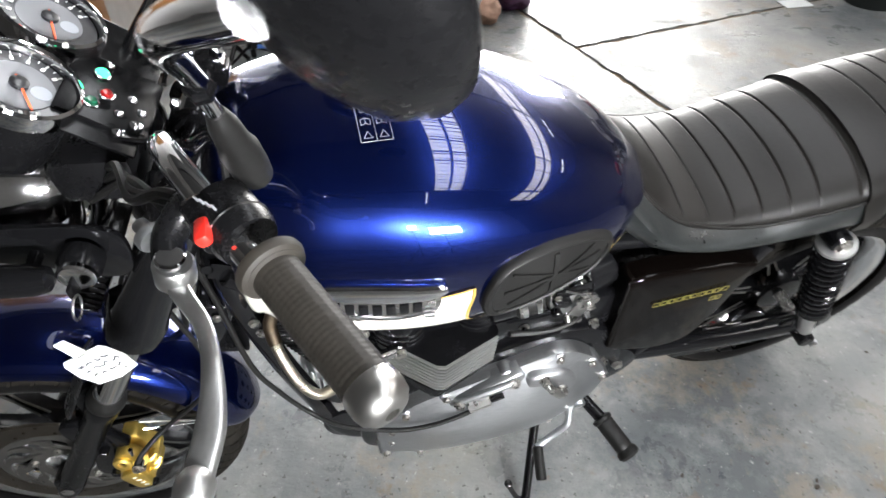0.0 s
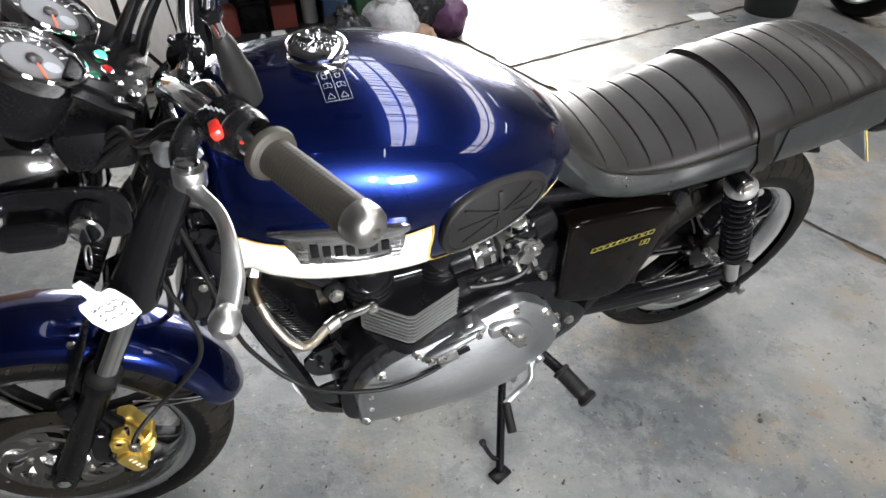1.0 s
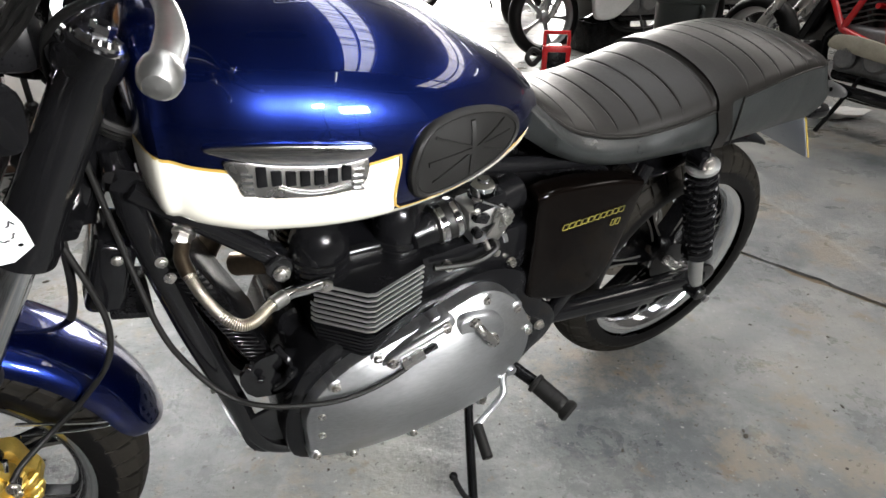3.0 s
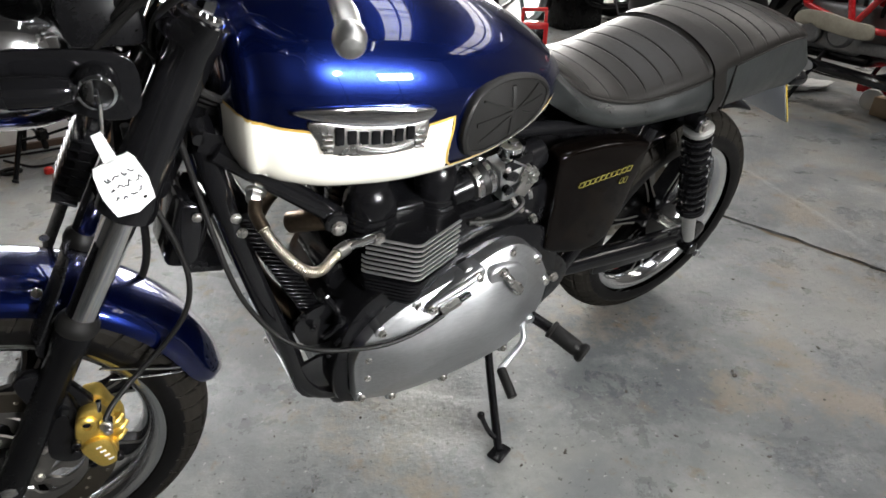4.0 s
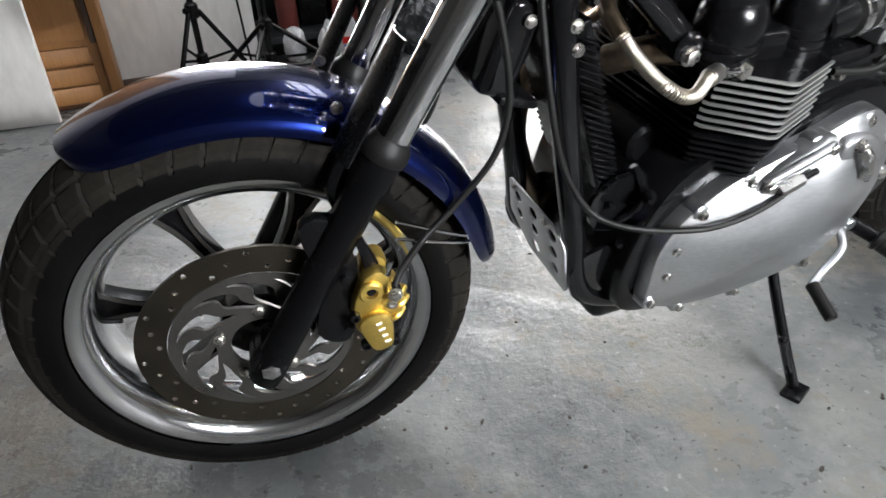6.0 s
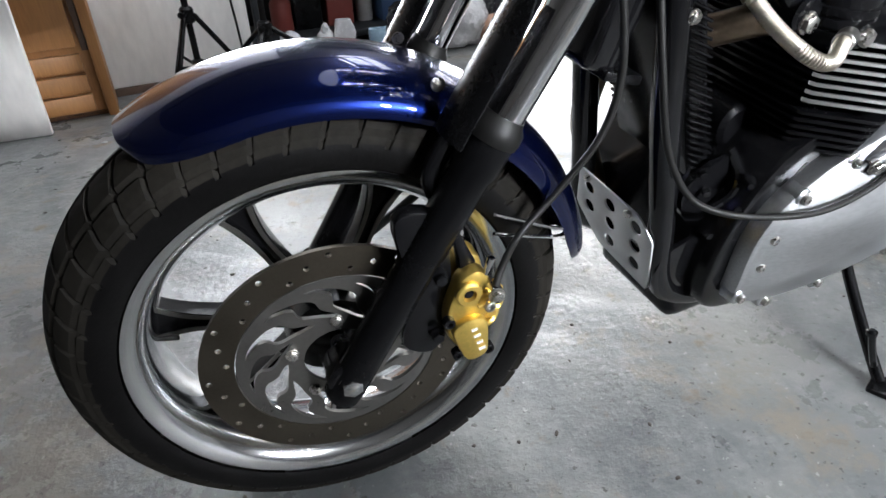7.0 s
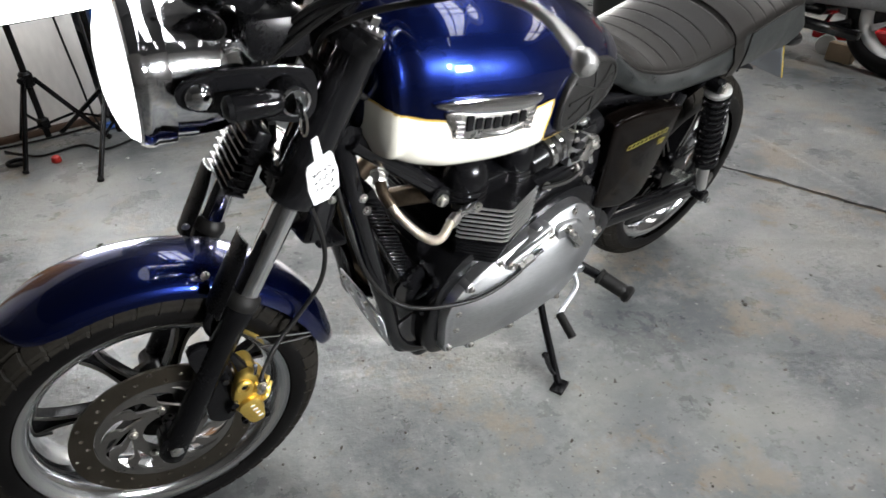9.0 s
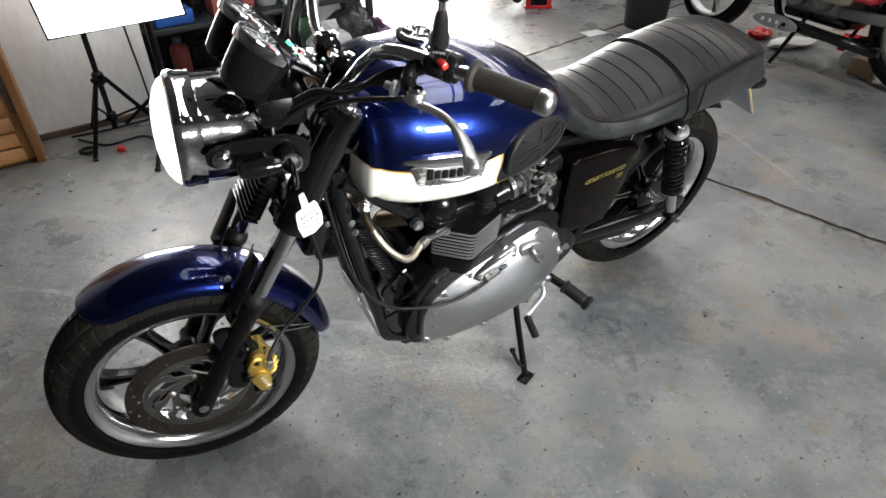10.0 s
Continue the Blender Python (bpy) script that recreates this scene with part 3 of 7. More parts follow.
def tyre_mesh(R, w, seg, tread, part_of, bead):
    """A tyre round y with cut tread grooves."""
    bm = bmesh.new()
    rows = []
    prof = []
    depth = (R - bead + 0.001) / (w * 1.265)
    n = 56
    for i in range(n + 1):
        u = -1 + 2 * i / n
        a = u * radians(112)
        y = math.sin(a) * w / 2 * (1.0 if abs(a) < math.pi / 2 else 1.0)
        r = R - w * depth * (1 - math.cos(a)) * 0.92
        prof.append((r, y, u))
    rings = []
    per = seg // tread
    for k in range(seg):
        ring = []
        for r, y, u in prof:
            s = abs(u)
            th = 2 * math.pi * k / seg + min(s, 0.72) * 1.1 * 2 * math.pi / tread
            g = 0.0
            cut_here = k % per == 0 if u > 0 else (k + per // 2) % per == 0
            if 0.06 < s < 0.72 and cut_here:
                g = 0.006
            if abs(s - 0.36) < 0.020 or abs(s - 0.60) < 0.020:
                g = 0.006
            if s < 0.022:
                g = 0.005
            ring.append(((r - g) * math.cos(th), y, (r - g) * math.sin(th)))
        rings.append(ring)
    edge = [i for i, (r, y, u) in enumerate(prof) if abs(u) <= 0.74]
    lo, hi = edge[0], edge[-1]
    if part_of == "tread":
        skin(bm, [r[lo:hi + 1] for r in rings], closed_u=False, cap=False, closed_v=True)
    else:
        for a, b in ((0, lo), (hi, n)):
            skin(bm, [r[a:b + 1] for r in rings], closed_u=False, cap=False, closed_v=True)
    return bm


def rim_mesh(Ro, w):
    prof = [(Ro - 0.003, -w / 2 - 0.001), (Ro, -w / 2 + 0.004), (Ro - 0.012, -w / 2 + 0.010), (Ro - 0.016, 0), (Ro - 0.012, w / 2 - 0.010), (Ro, w / 2 - 0.004), (Ro - 0.003, w / 2 + 0.001),
            (Ro - 0.012, w / 2 - 0.001), (Ro - 0.022, w / 2 - 0.008), (Ro - 0.031, w / 2 - 0.022), (Ro - 0.037, w * 0.12), (Ro - 0.037, -w * 0.12), (Ro - 0.031, -w / 2 + 0.022), (Ro - 0.022, -w / 2 + 0.008), (Ro - 0.012, -w / 2 + 0.001)]
    bm = bmesh.new()
    rings = [[(r * math.cos(2 * math.pi * k / 96), y, r * math.sin(2 * math.pi * k / 96)) for r, y in prof] for k in range(96)]
    skin(bm, rings, cap=False, closed_v=True)
    return bm


def spoke_mesh(r0, r1, half, a, piece="ribs"):
    """One cast spoke: two ribs with a sunk web between them, flaring at the rim; its outer faces are machined bright."""
    bm = bmesh.new()

    def rib(s, f):
        return s * (0.0105 - 0.0035 * math.sin(math.pi * min(1, f * 1.1)) + 0.010 * f ** 6), 0.0055 + 0.003 * f ** 4, half * (1.0 - 0.22 * f)
    for s in (-1, 1):
        rows = []
        for i in range(9):
            f = i / 8
            r = r0 + (r1 - r0) * f
            c, w, t = rib(s, f)
            if piece == "ribs":
                rows.append([(c - w / 2, -t, r), (c + w / 2, -t, r), (c + w / 2 + 0.001, 0, r), (c + w / 2, t, r), (c - w / 2, t, r), (c - w / 2 - 0.001, 0, r)])
            else:
                w *= 0.8
                rows.append([(c - w / 2, -t + 0.001, r), (c - w / 2, -t - 0.0012, r), (c + w / 2, -t - 0.0012, r), (c + w / 2, -t + 0.001, r)])
        skin(bm, rows)
    if piece == "ribs":
        rows = []
        for i in range(9):
            f = i / 8
            r = r0 + (r1 - r0) * f
            c, t = rib(1, f)[0], half * 0.35
            rows.append([(-c, -t, r), (c, -t, r), (c, t, r), (-c, t, r)])
        skin(bm, rows)
    bm.transform(Matrix.Rotation(a, 4, 'Y'))
    return bm


def disc_ring(R, ri):
    loops = [ring2(R, 96), ring2(ri, 72)]
    for k in range(36):
        a = 2 * math.pi * k / 36
        r = (R - 0.008, R - 0.018, R - 0.028)[k % 3]
        loops.append(ring2(0.0036, 8, r * math.cos(a), r * math.sin(a)))
    return loops


def disc_carrier(ro):
    """The disc's inner spider with S-shaped openings."""
    loops = [ring2(ro, 72), ring2(0.040, 40)]
    for k in range(6):
        for off, ra, rb, wid in ((0.0, 0.058, ro - 0.010, 0.026), (0.52, 0.060, ro - 0.010, 0.024)):
            a0 = 2 * math.pi * k / 6 + off
            one, two = [], []
            for i in range(15):
                f = i / 14
                r = ra + (rb - ra) * f
                mid = a0 + 0.75 * f + 0.12 * math.sin(2 * math.pi * f)
                w = wid / r * max(0.12, math.sin(math.pi * (0.08 + 0.84 * f))) ** 0.45
                one.append((r, mid - w / 2))
                two.append((r, mid + w / 2))
            loops.append(round2([(r * math.cos(a), r * math.sin(a)) for r, a in one + two[::-1]], 2))
    return loops


def wheel(name, C, R, w, rim_R, rim_w, fixer, nspoke, a0, disc_y, disc_R, tread, spoke_half, label):
    C = Vector(C)
    T = Matrix.Translation(C)

    def at(bm):
        bm.transform(T)
        return bm
    rim = fixer(name, at(rim_mesh(rim_R, rim_w)), RIM, None, label)
    tyre = fixer("tyre", at(tyre_mesh(R, w, tread * 10, tread, "sidewall", rim_R)), TYRE, rim, "black tyre sidewall")
    fixer("tread", at(tyre_mesh(R, w, tread * 10, tread, "tread", rim_R)), TREAD, rim, "dusty grooved tyre tread", 16)
    for k in range(nspoke):
        fixer("spoke", at(spoke_mesh(0.045, rim_R - 0.034, spoke_half, a0 + 2 * math.pi * k / nspoke)), SATIN, rim, "black twin-rib cast spoke")
        fixer("spoke_face", at(spoke_mesh(0.075, rim_R - 0.036, spoke_half, a0 + 2 * math.pi * k / nspoke, "faces")), CARRIER, rim, "worn grey machined spoke edge")
    fixer("hub", at(lathe([(0.03, -0.05), (0.052, -0.045), (0.055, -0.02), (0.046, 0), (0.055, 0.02), (0.052, 0.045), (0.03, 0.05)], 40, Matrix.Rotation(radians(-90), 4, 'X'))), SATIN, rim)
    M = T @ Matrix(((1, 0, 0, 0), (0, 0, 1, disc_y), (0, 1, 0, 0), (0, 0, 0, 1)))
    fixer("brake_disc", flat_shape(disc_ring(disc_R, disc_R - 0.036), 0.005, M), DISC, rim, "drilled brown-grey steel brake disc")
    fixer("disc_carrier", flat_shape(disc_carrier(disc_R - 0.0375), 0.005, M @ pose(0, 0, 0.0005)), CARRIER, rim, "grey disc carrier with curved openings")
    for k in range(5):
        a = 2 * math.pi * k / 5 + 0.3
        fixer("disc_bolt", hexbolt(C + V(0.054 * math.cos(a), disc_y, 0.054 * math.sin(a)), (0, -1, 0), 0.006, 0.006), BOLT, rim)
    fixer("valve", rod(C + V(-(rim_R - 0.036), -0.012, 0.02), C + V(-(rim_R - 0.060), -0.018, 0.021), 0.003, 10, 0.0008), RUBBER, rim)
    return rim


FC = V(-0.0056, 0, 0.284)
RC = V(1.455, 0, 0.303)
front = wheel("front_wheel", FC, 0.297, 0.132, 0.227, 0.116, fp, 7, radians(-78), -0.080, 0.150, 50, 0.013, "polished cast alloy front wheel")
rear = wheel("rear_wheel", RC, 0.306, 0.134, 0.226, 0.104, bp, 7, radians(20), 0.07, 0.128, 44, 0.022, "polished cast alloy rear wheel")


# front mudguard: an arch swept round the wheel
def mudguard(C, a0, a1, half, r_side, r_top, steps, tip=True):
    bm = bmesh.new()
    rows = []
    for i in range(steps + 1):
        f = i / steps
        a = a0 + (a1 - a0) * f
        e = min(1.0, f / 0.12, (1 - f) / 0.15)
        e = math.sqrt(max(0, 1 - (1 - e) ** 2))
        hw = half * (0.45 + 0.55 * e)
        drop = r_top - (r_top - r_side) * (0.40 + 0.60 * e)
        ring = []
        for shell, d in ((1, 0.0), (-1, 0.003)):
            arc = []
            for k in range(25):
                u = -1 + 2 * k / 24
                ph = u * math.pi / 2
                y = math.copysign(abs(math.sin(ph)) ** 0.95, u) * (hw - d)
                r = drop - d + (r_top - drop) * math.cos(ph) ** 0.95 if abs(u) < 1 else drop
                arc.append((C.x + r * math.cos(a), C.y + y, C.z + r * math.sin(a)))
            ring += arc if shell > 0 else arc[::-1]
        rows.append(ring)
    skin(bm, rows)
    return bm


guard = fp("mudguard", mudguard(V(0.003, 0, 0.284), radians(8), radians(123), 0.076, 0.283, 0.325, 72), BLUE, None, "gloss metallic blue front mudguard")
for s in (-1, 1):
    fp("bracket", tube([(0.135, s * 0.070, 0.545), (0.115, s * 0.082, 0.53), (0.10, s * 0.086, 0.50), (0.115, s * 0.092, 0.46)], 0.011, 10), SATIN, guard)
    fp("bolt", hexbolt((0.112, s * 0.068, 0.585), (0, s, 0.25), 0.0055, 0.005), BOLT, guard)
    fp("stay", tube([(0.165, s * 0.098, 0.452), (0.25, s * 0.078, 0.405), (0.275, s * 0.066, 0.395), (0.255, s * 0.072, 0.388), (0.165, s * 0.098, 0.428)], 0.0022, 8, 6), CHROME, guard)

# front fork
SLIDE = 0.318
D = V(math.sin(RAKE), 0, math.cos(RAKE))
for s in (-1, 1):
    A = V(-0.001, s * 0.107, 0.272)
    up = lambda h: A + D * h
    leg = fp("fork_leg", turned(A, D, [(0.017, -0.027), (0.021, -0.022), (0.0225, -0.006), (0.0213, 0.06), (0.0218, SLIDE - 0.045), (0.0245, SLIDE - 0.037), (0.0245, SLIDE - 0.007), (0.023, SLIDE)], 32), FORKBLACK, None, "satin black fork slider")
    fp("stanchion", turned(up(SLIDE - 0.01), D, [(0.0200, 0), (0.0200, 0.52 - SLIDE)], 32), CHROME, leg, "chromed fork tube")
    fp("dust_seal", turned(up(SLIDE - 0.007), D, [(0.0262, 0), (0.0272, 0.006), (0.0262, 0.016), (0.0218, 0.022), (0.0208, 0.026)], 32), RUBBER, leg)
    fp("upper_tube", turned(up(0.50), D, [(0.028, 0), (0.036, 0.006), (0.0365, 0.03), (0.033, 0.04), (0.030, 0.10), (0.0285, 0.14), (0.0285, 0.235), (0.031, 0.24), (0.031, 0.265), (0.027, 0.268)], 32), BLACK, leg)
    fp("fork_cap", turned(up(0.766), D, [(0.026, 0), (0.026, 0.006), (0.022, 0.010), (0.012, 0.011)], 24), CHROME, leg)
    fp("cap_hex", turned(up(0.776), D, [(0.012, 0), (0.012, 0.010), (0.010, 0.012)], 6), CHROME, leg)
    # half-round stone guard in front of the chrome
    bm = bmesh.new()
    rows = []
    for i in range(9):
        f = i / 8
        h = 0.298 + 0.135 * f
        span = radians(38) * (1 - 0.25 * f ** 6)
        ring = []
        for r in (0.0500, 0.0465):
            arc = [up(h) + (V(-math.cos(RAKE), 0, math.sin(RAKE)) * math.cos(q) + V(0, 1, 0) * math.sin(q)) * r for q in (span * (-1 + 2 * k / 14) for k in range(15))]
            ring += arc if r > 0.048 else arc[::-1]
        rows.append(ring)
    skin(bm, rows)
    fp("stone_guard", bm, PLASTIC, leg, "dark half-round stone guard")
    fp("axle_clamp", rod((A.x, s * 0.075, A.z + 0.006), (A.x, s * 0.118, A.z + 0.006), 0.025, 24, 0.004), SATIN, leg)
    fp("axle_nut", hexbolt((A.x, s * 0.118, A.z + 0.006), (0, s, 0), 0.012, 0.012), CHROME, leg)
    fp("pinch_bolt", hexbolt((A.x - 0.02, s * 0.103, A.z - 0.022), (-0.4, s * 0.2, -1), 0.005, 0.006), BOLT, leg)
fp("front_axle", rod((-0.001, -0.1, 0.278), (-0.001, 0.1, 0.278), 0.011, 16), STEEL)


def yoke(h, name, drop):
    bm = bmesh.new()
    A = V(-0.004, 0, 0.280) + D * h
    out = []
    for k in range(40):
        a = 2 * math.pi * k / 40
        c, s = math.cos(a), math.sin(a)
        y = 0.137 * math.copysign(abs(s) ** 0.7, s)
        x = 0.040 * math.copysign(abs(c) ** 0.8, c) + (0.018 if abs(y) < 0.07 else 0.0)
        out.append((x, y))
    M = Matrix.Translation(A) @ Matrix(((math.cos(RAKE), 0, D.x, 0), (0, 1, 0, 0), (-math.sin(RAKE), 0, D.z, 0), (0, 0, 0, 1)))
    return fp(name, flat_shape([out], drop, M, None, 0.006), BLACK, None, "gloss black fork yoke")


yoke(0.725, "top_yoke", 0.028)
yoke(0.505, "bottom_yoke", 0.034)
fp("steering_stem", rod(V(0.036, 0, 0.262) + D * 0.50, V(0.036, 0, 0.262) + D * 0.775, 0.028, 24, 0.004), BLACK)
fp("stem_nut", turned(V(0.036, 0, 0.262) + D * 0.775, D, [(0.018, 0), (0.018, 0.010), (0.015, 0.013)], 6), CHROME)

# front brake caliper, two halves with pistons, banjo and bridge
cal = fp("brake_caliper", side_plate([round2([(0.113, 0.388), (0.104, 0.356), (0.106, 0.326), (0.120, 0.302), (0.129, 0.289), (0.149, 0.295), (0.153, 0.316), (0.149, 0.342), (0.156, 0.362), (0.152, 0.392), (0.138, 0.408), (0.122, 0.403)], 4)], -0.130, 0.022, 0.005), GOLD, None, "gold anodised front brake caliper")
fp("inner_half", side_plate([round2([(0.120, 0.395), (0.128, 0.300), (0.150, 0.294), (0.160, 0.302), (0.158, 0.325), (0.168, 0.338), (0.166, 0.360), (0.158, 0.372), (0.150, 0.402), (0.135, 0.408)], 3)], -0.100, 0.030, 0.005), GOLD, cal)
for z0, dx in ((0.355, 0.0), (0.340, 0.003), (0.322, -0.002)):
    fp("rib", tube([(0.146 + dx, -0.120, z0), (0.160 + dx, -0.122, z0 + 0.008), (0.170 + dx, -0.112, z0 + 0.012)], 0.0045, 8), GOLD, cal)
fp("bleed_nipple", rod((0.146, -0.128, 0.402), (0.150, -0.130, 0.424), 0.004, 10, 0.001), CHROME, cal)
fp("outer_cover", side_plate([round2([(0.109, 0.340), (0.114, 0.318), (0.127, 0.292), (0.148, 0.297), (0.150, 0.318), (0.146, 0.346), (0.128, 0.352)], 3)], -0.139, 0.012, 0.003), GOLD, cal)
fp("lug", turned((0.126, -0.128, 0.384), (0, -1, 0), [(0.0145, 0), (0.0145, 0.007), (0.0125, 0.009), (0.0075, 0.009), (0.0065, 0.004), (0, 0.004)], 28), GOLD, cal)
fp("lug_pin", rod((0.126, -0.131, 0.384), (0.126, -0.1345, 0.384), 0.0055, 14, 0.001), SATIN, cal)
for x, z, m in ((0.105, 0.350, SATIN), (0.116, 0.301, SATIN), (0.152, 0.300, SATIN), (0.150, 0.362, BOLT)):
    fp("body_bolt", turned((x, -0.128, z), (0, -1, 0), [(0.0065, 0), (0.0065, 0.009), (0.0055, 0.010), (0.0035, 0.010), (0.003, 0.006), (0, 0.006)], 16), m, cal)
for k in range(3):
    fp("cooling_rib", tube([(0.138, -0.131, 0.362 + 0.008 * k), (0.152, -0.130, 0.366 + 0.008 * k), (0.160, -0.120, 0.368 + 0.008 * k)], 0.003, 8), GOLD, cal)
fp("bridge", box(0.016, 0.045, 0.030, pose(0.160, -0.100, 0.345, 0, 12, 0), 0.005), GOLD, cal)
fp("mount_arm", side_plate([round2([(0.125, 0.395), (0.140, 0.405), (0.132, 0.425), (0.119, 0.452), (0.113, 0.448), (0.120, 0.42)], 4)], -0.115, 0.018, 0.003), SATIN, cal)
bm = bmesh.new()
for i in range(4):
    box(0.003, 0.002, 0.007 + 0.001 * (i % 2), pose(0.132 + 0.0035 * i, -0.1396, 0.338 - 0.010 * i, 0, 75, 0), 0, bm=bm)
fp("marking", bm, WHITE_PRINT, cal, "small white illegible marking")
fp("banjo", turned((0.152, -0.132, 0.385), (0, -1, 0), [(0.009, 0), (0.009, 0.012), (0.006, 0.014)], 16), CHROME, cal)
fp("banjo_bolt", hexbolt((0.152, -0.145, 0.385), (0, -1, 0), 0.007, 0.006), BOLT, cal)
for x, z in ((0.100, 0.40), (0.098, 0.32), (0.105, 0.45)):
    fp("mount_bolt", hexbolt((x, -0.115, z), (0, -1, 0), 0.007, 0.010), SATIN, cal)
fp("mount_bracket", side_plate([round2([(0.055, 0.47), (0.10, 0.47), (0.115, 0.40), (0.112, 0.33), (0.095, 0.29), (0.06, 0.31), (0.07, 0.38)], 4)], -0.112, 0.02, 0.004), SATIN, cal)
fp("brake_hose", tube([(0.152, -0.140, 0.392), (0.165, -0.125, 0.405), (0.198, -0.095, 0.420), (0.245, -0.082, 0.458), (0.286, -0.080, 0.512), (0.300, -0.078, 0.570), (0.293, -0.075, 0.630), (0.278, -0.070, 0.690), (0.262, -0.060, 0.76)], 0.0042, 10), RUBBER, None, "black front brake hose")
fp("speedo_cable", tube([(0.05, 0.10, 0.30), (0.16, 0.08, 0.40), (0.235, 0.03, 0.52), (0.255, 0.02, 0.64), (0.26, 0.0, 0.78)], 0.006, 10), RUBBER)
# ---- fuel tank ----
TANK = Profile([(0.366, 0.920, 0.078, 0.856, 0.772), (0.374, 0.944, 0.120, 0.845, 0.750), (0.400, 0.968, 0.149, 0.834, 0.734), (0.445, 0.982, 0.171, 0.826, 0.718),
                (0.520, 0.985, 0.188, 0.816, 0.708), (0.600, 0.981, 0.198, 0.811, 0.706), (0.680, 0.965, 0.196, 0.809, 0.711), (0.760, 0.937, 0.184, 0.808, 0.724),
                (0.830, 0.901, 0.161, 0.806, 0.743), (0.890, 0.862, 0.123, 0.803, 0.762), (0.930, 0.828, 0.076, 0.800, 0.778), (0.946, 0.812, 0.030, 0.800, 0.788)])
UP, LOW = 2 / 2.25, 2 / 4.2


def tank_point(x, ph, out=0.0):
    """A point of the tank's skin: ph 0 at the top, pi/2 at the widest, pi at the bottom; negative on the near side."""
    zt, w, zm, zb = TANK.at(x)
    a = abs(ph)
    c, s = math.cos(a), math.sin(a)
    e = UP if c > 0 else LOW
    y = (w + out) * abs(s) ** e
    z = zm + ((zt + out - zm) * c ** e if c > 0 else -(zm - zb + out) * (-c) ** e)
    return V(x, math.copysign(y, ph) if ph else 0.0, z)


def tank_angle(x, z):
    lo, hi = 0.0, math.pi
    for _ in range(40):
        mid = (lo + hi) / 2
        if tank_point(x, mid).z > z:
            lo = mid
        else:
            hi = mid
    return lo


def tank_y(x, z):
    return tank_point(x, tank_angle(x, z)).y


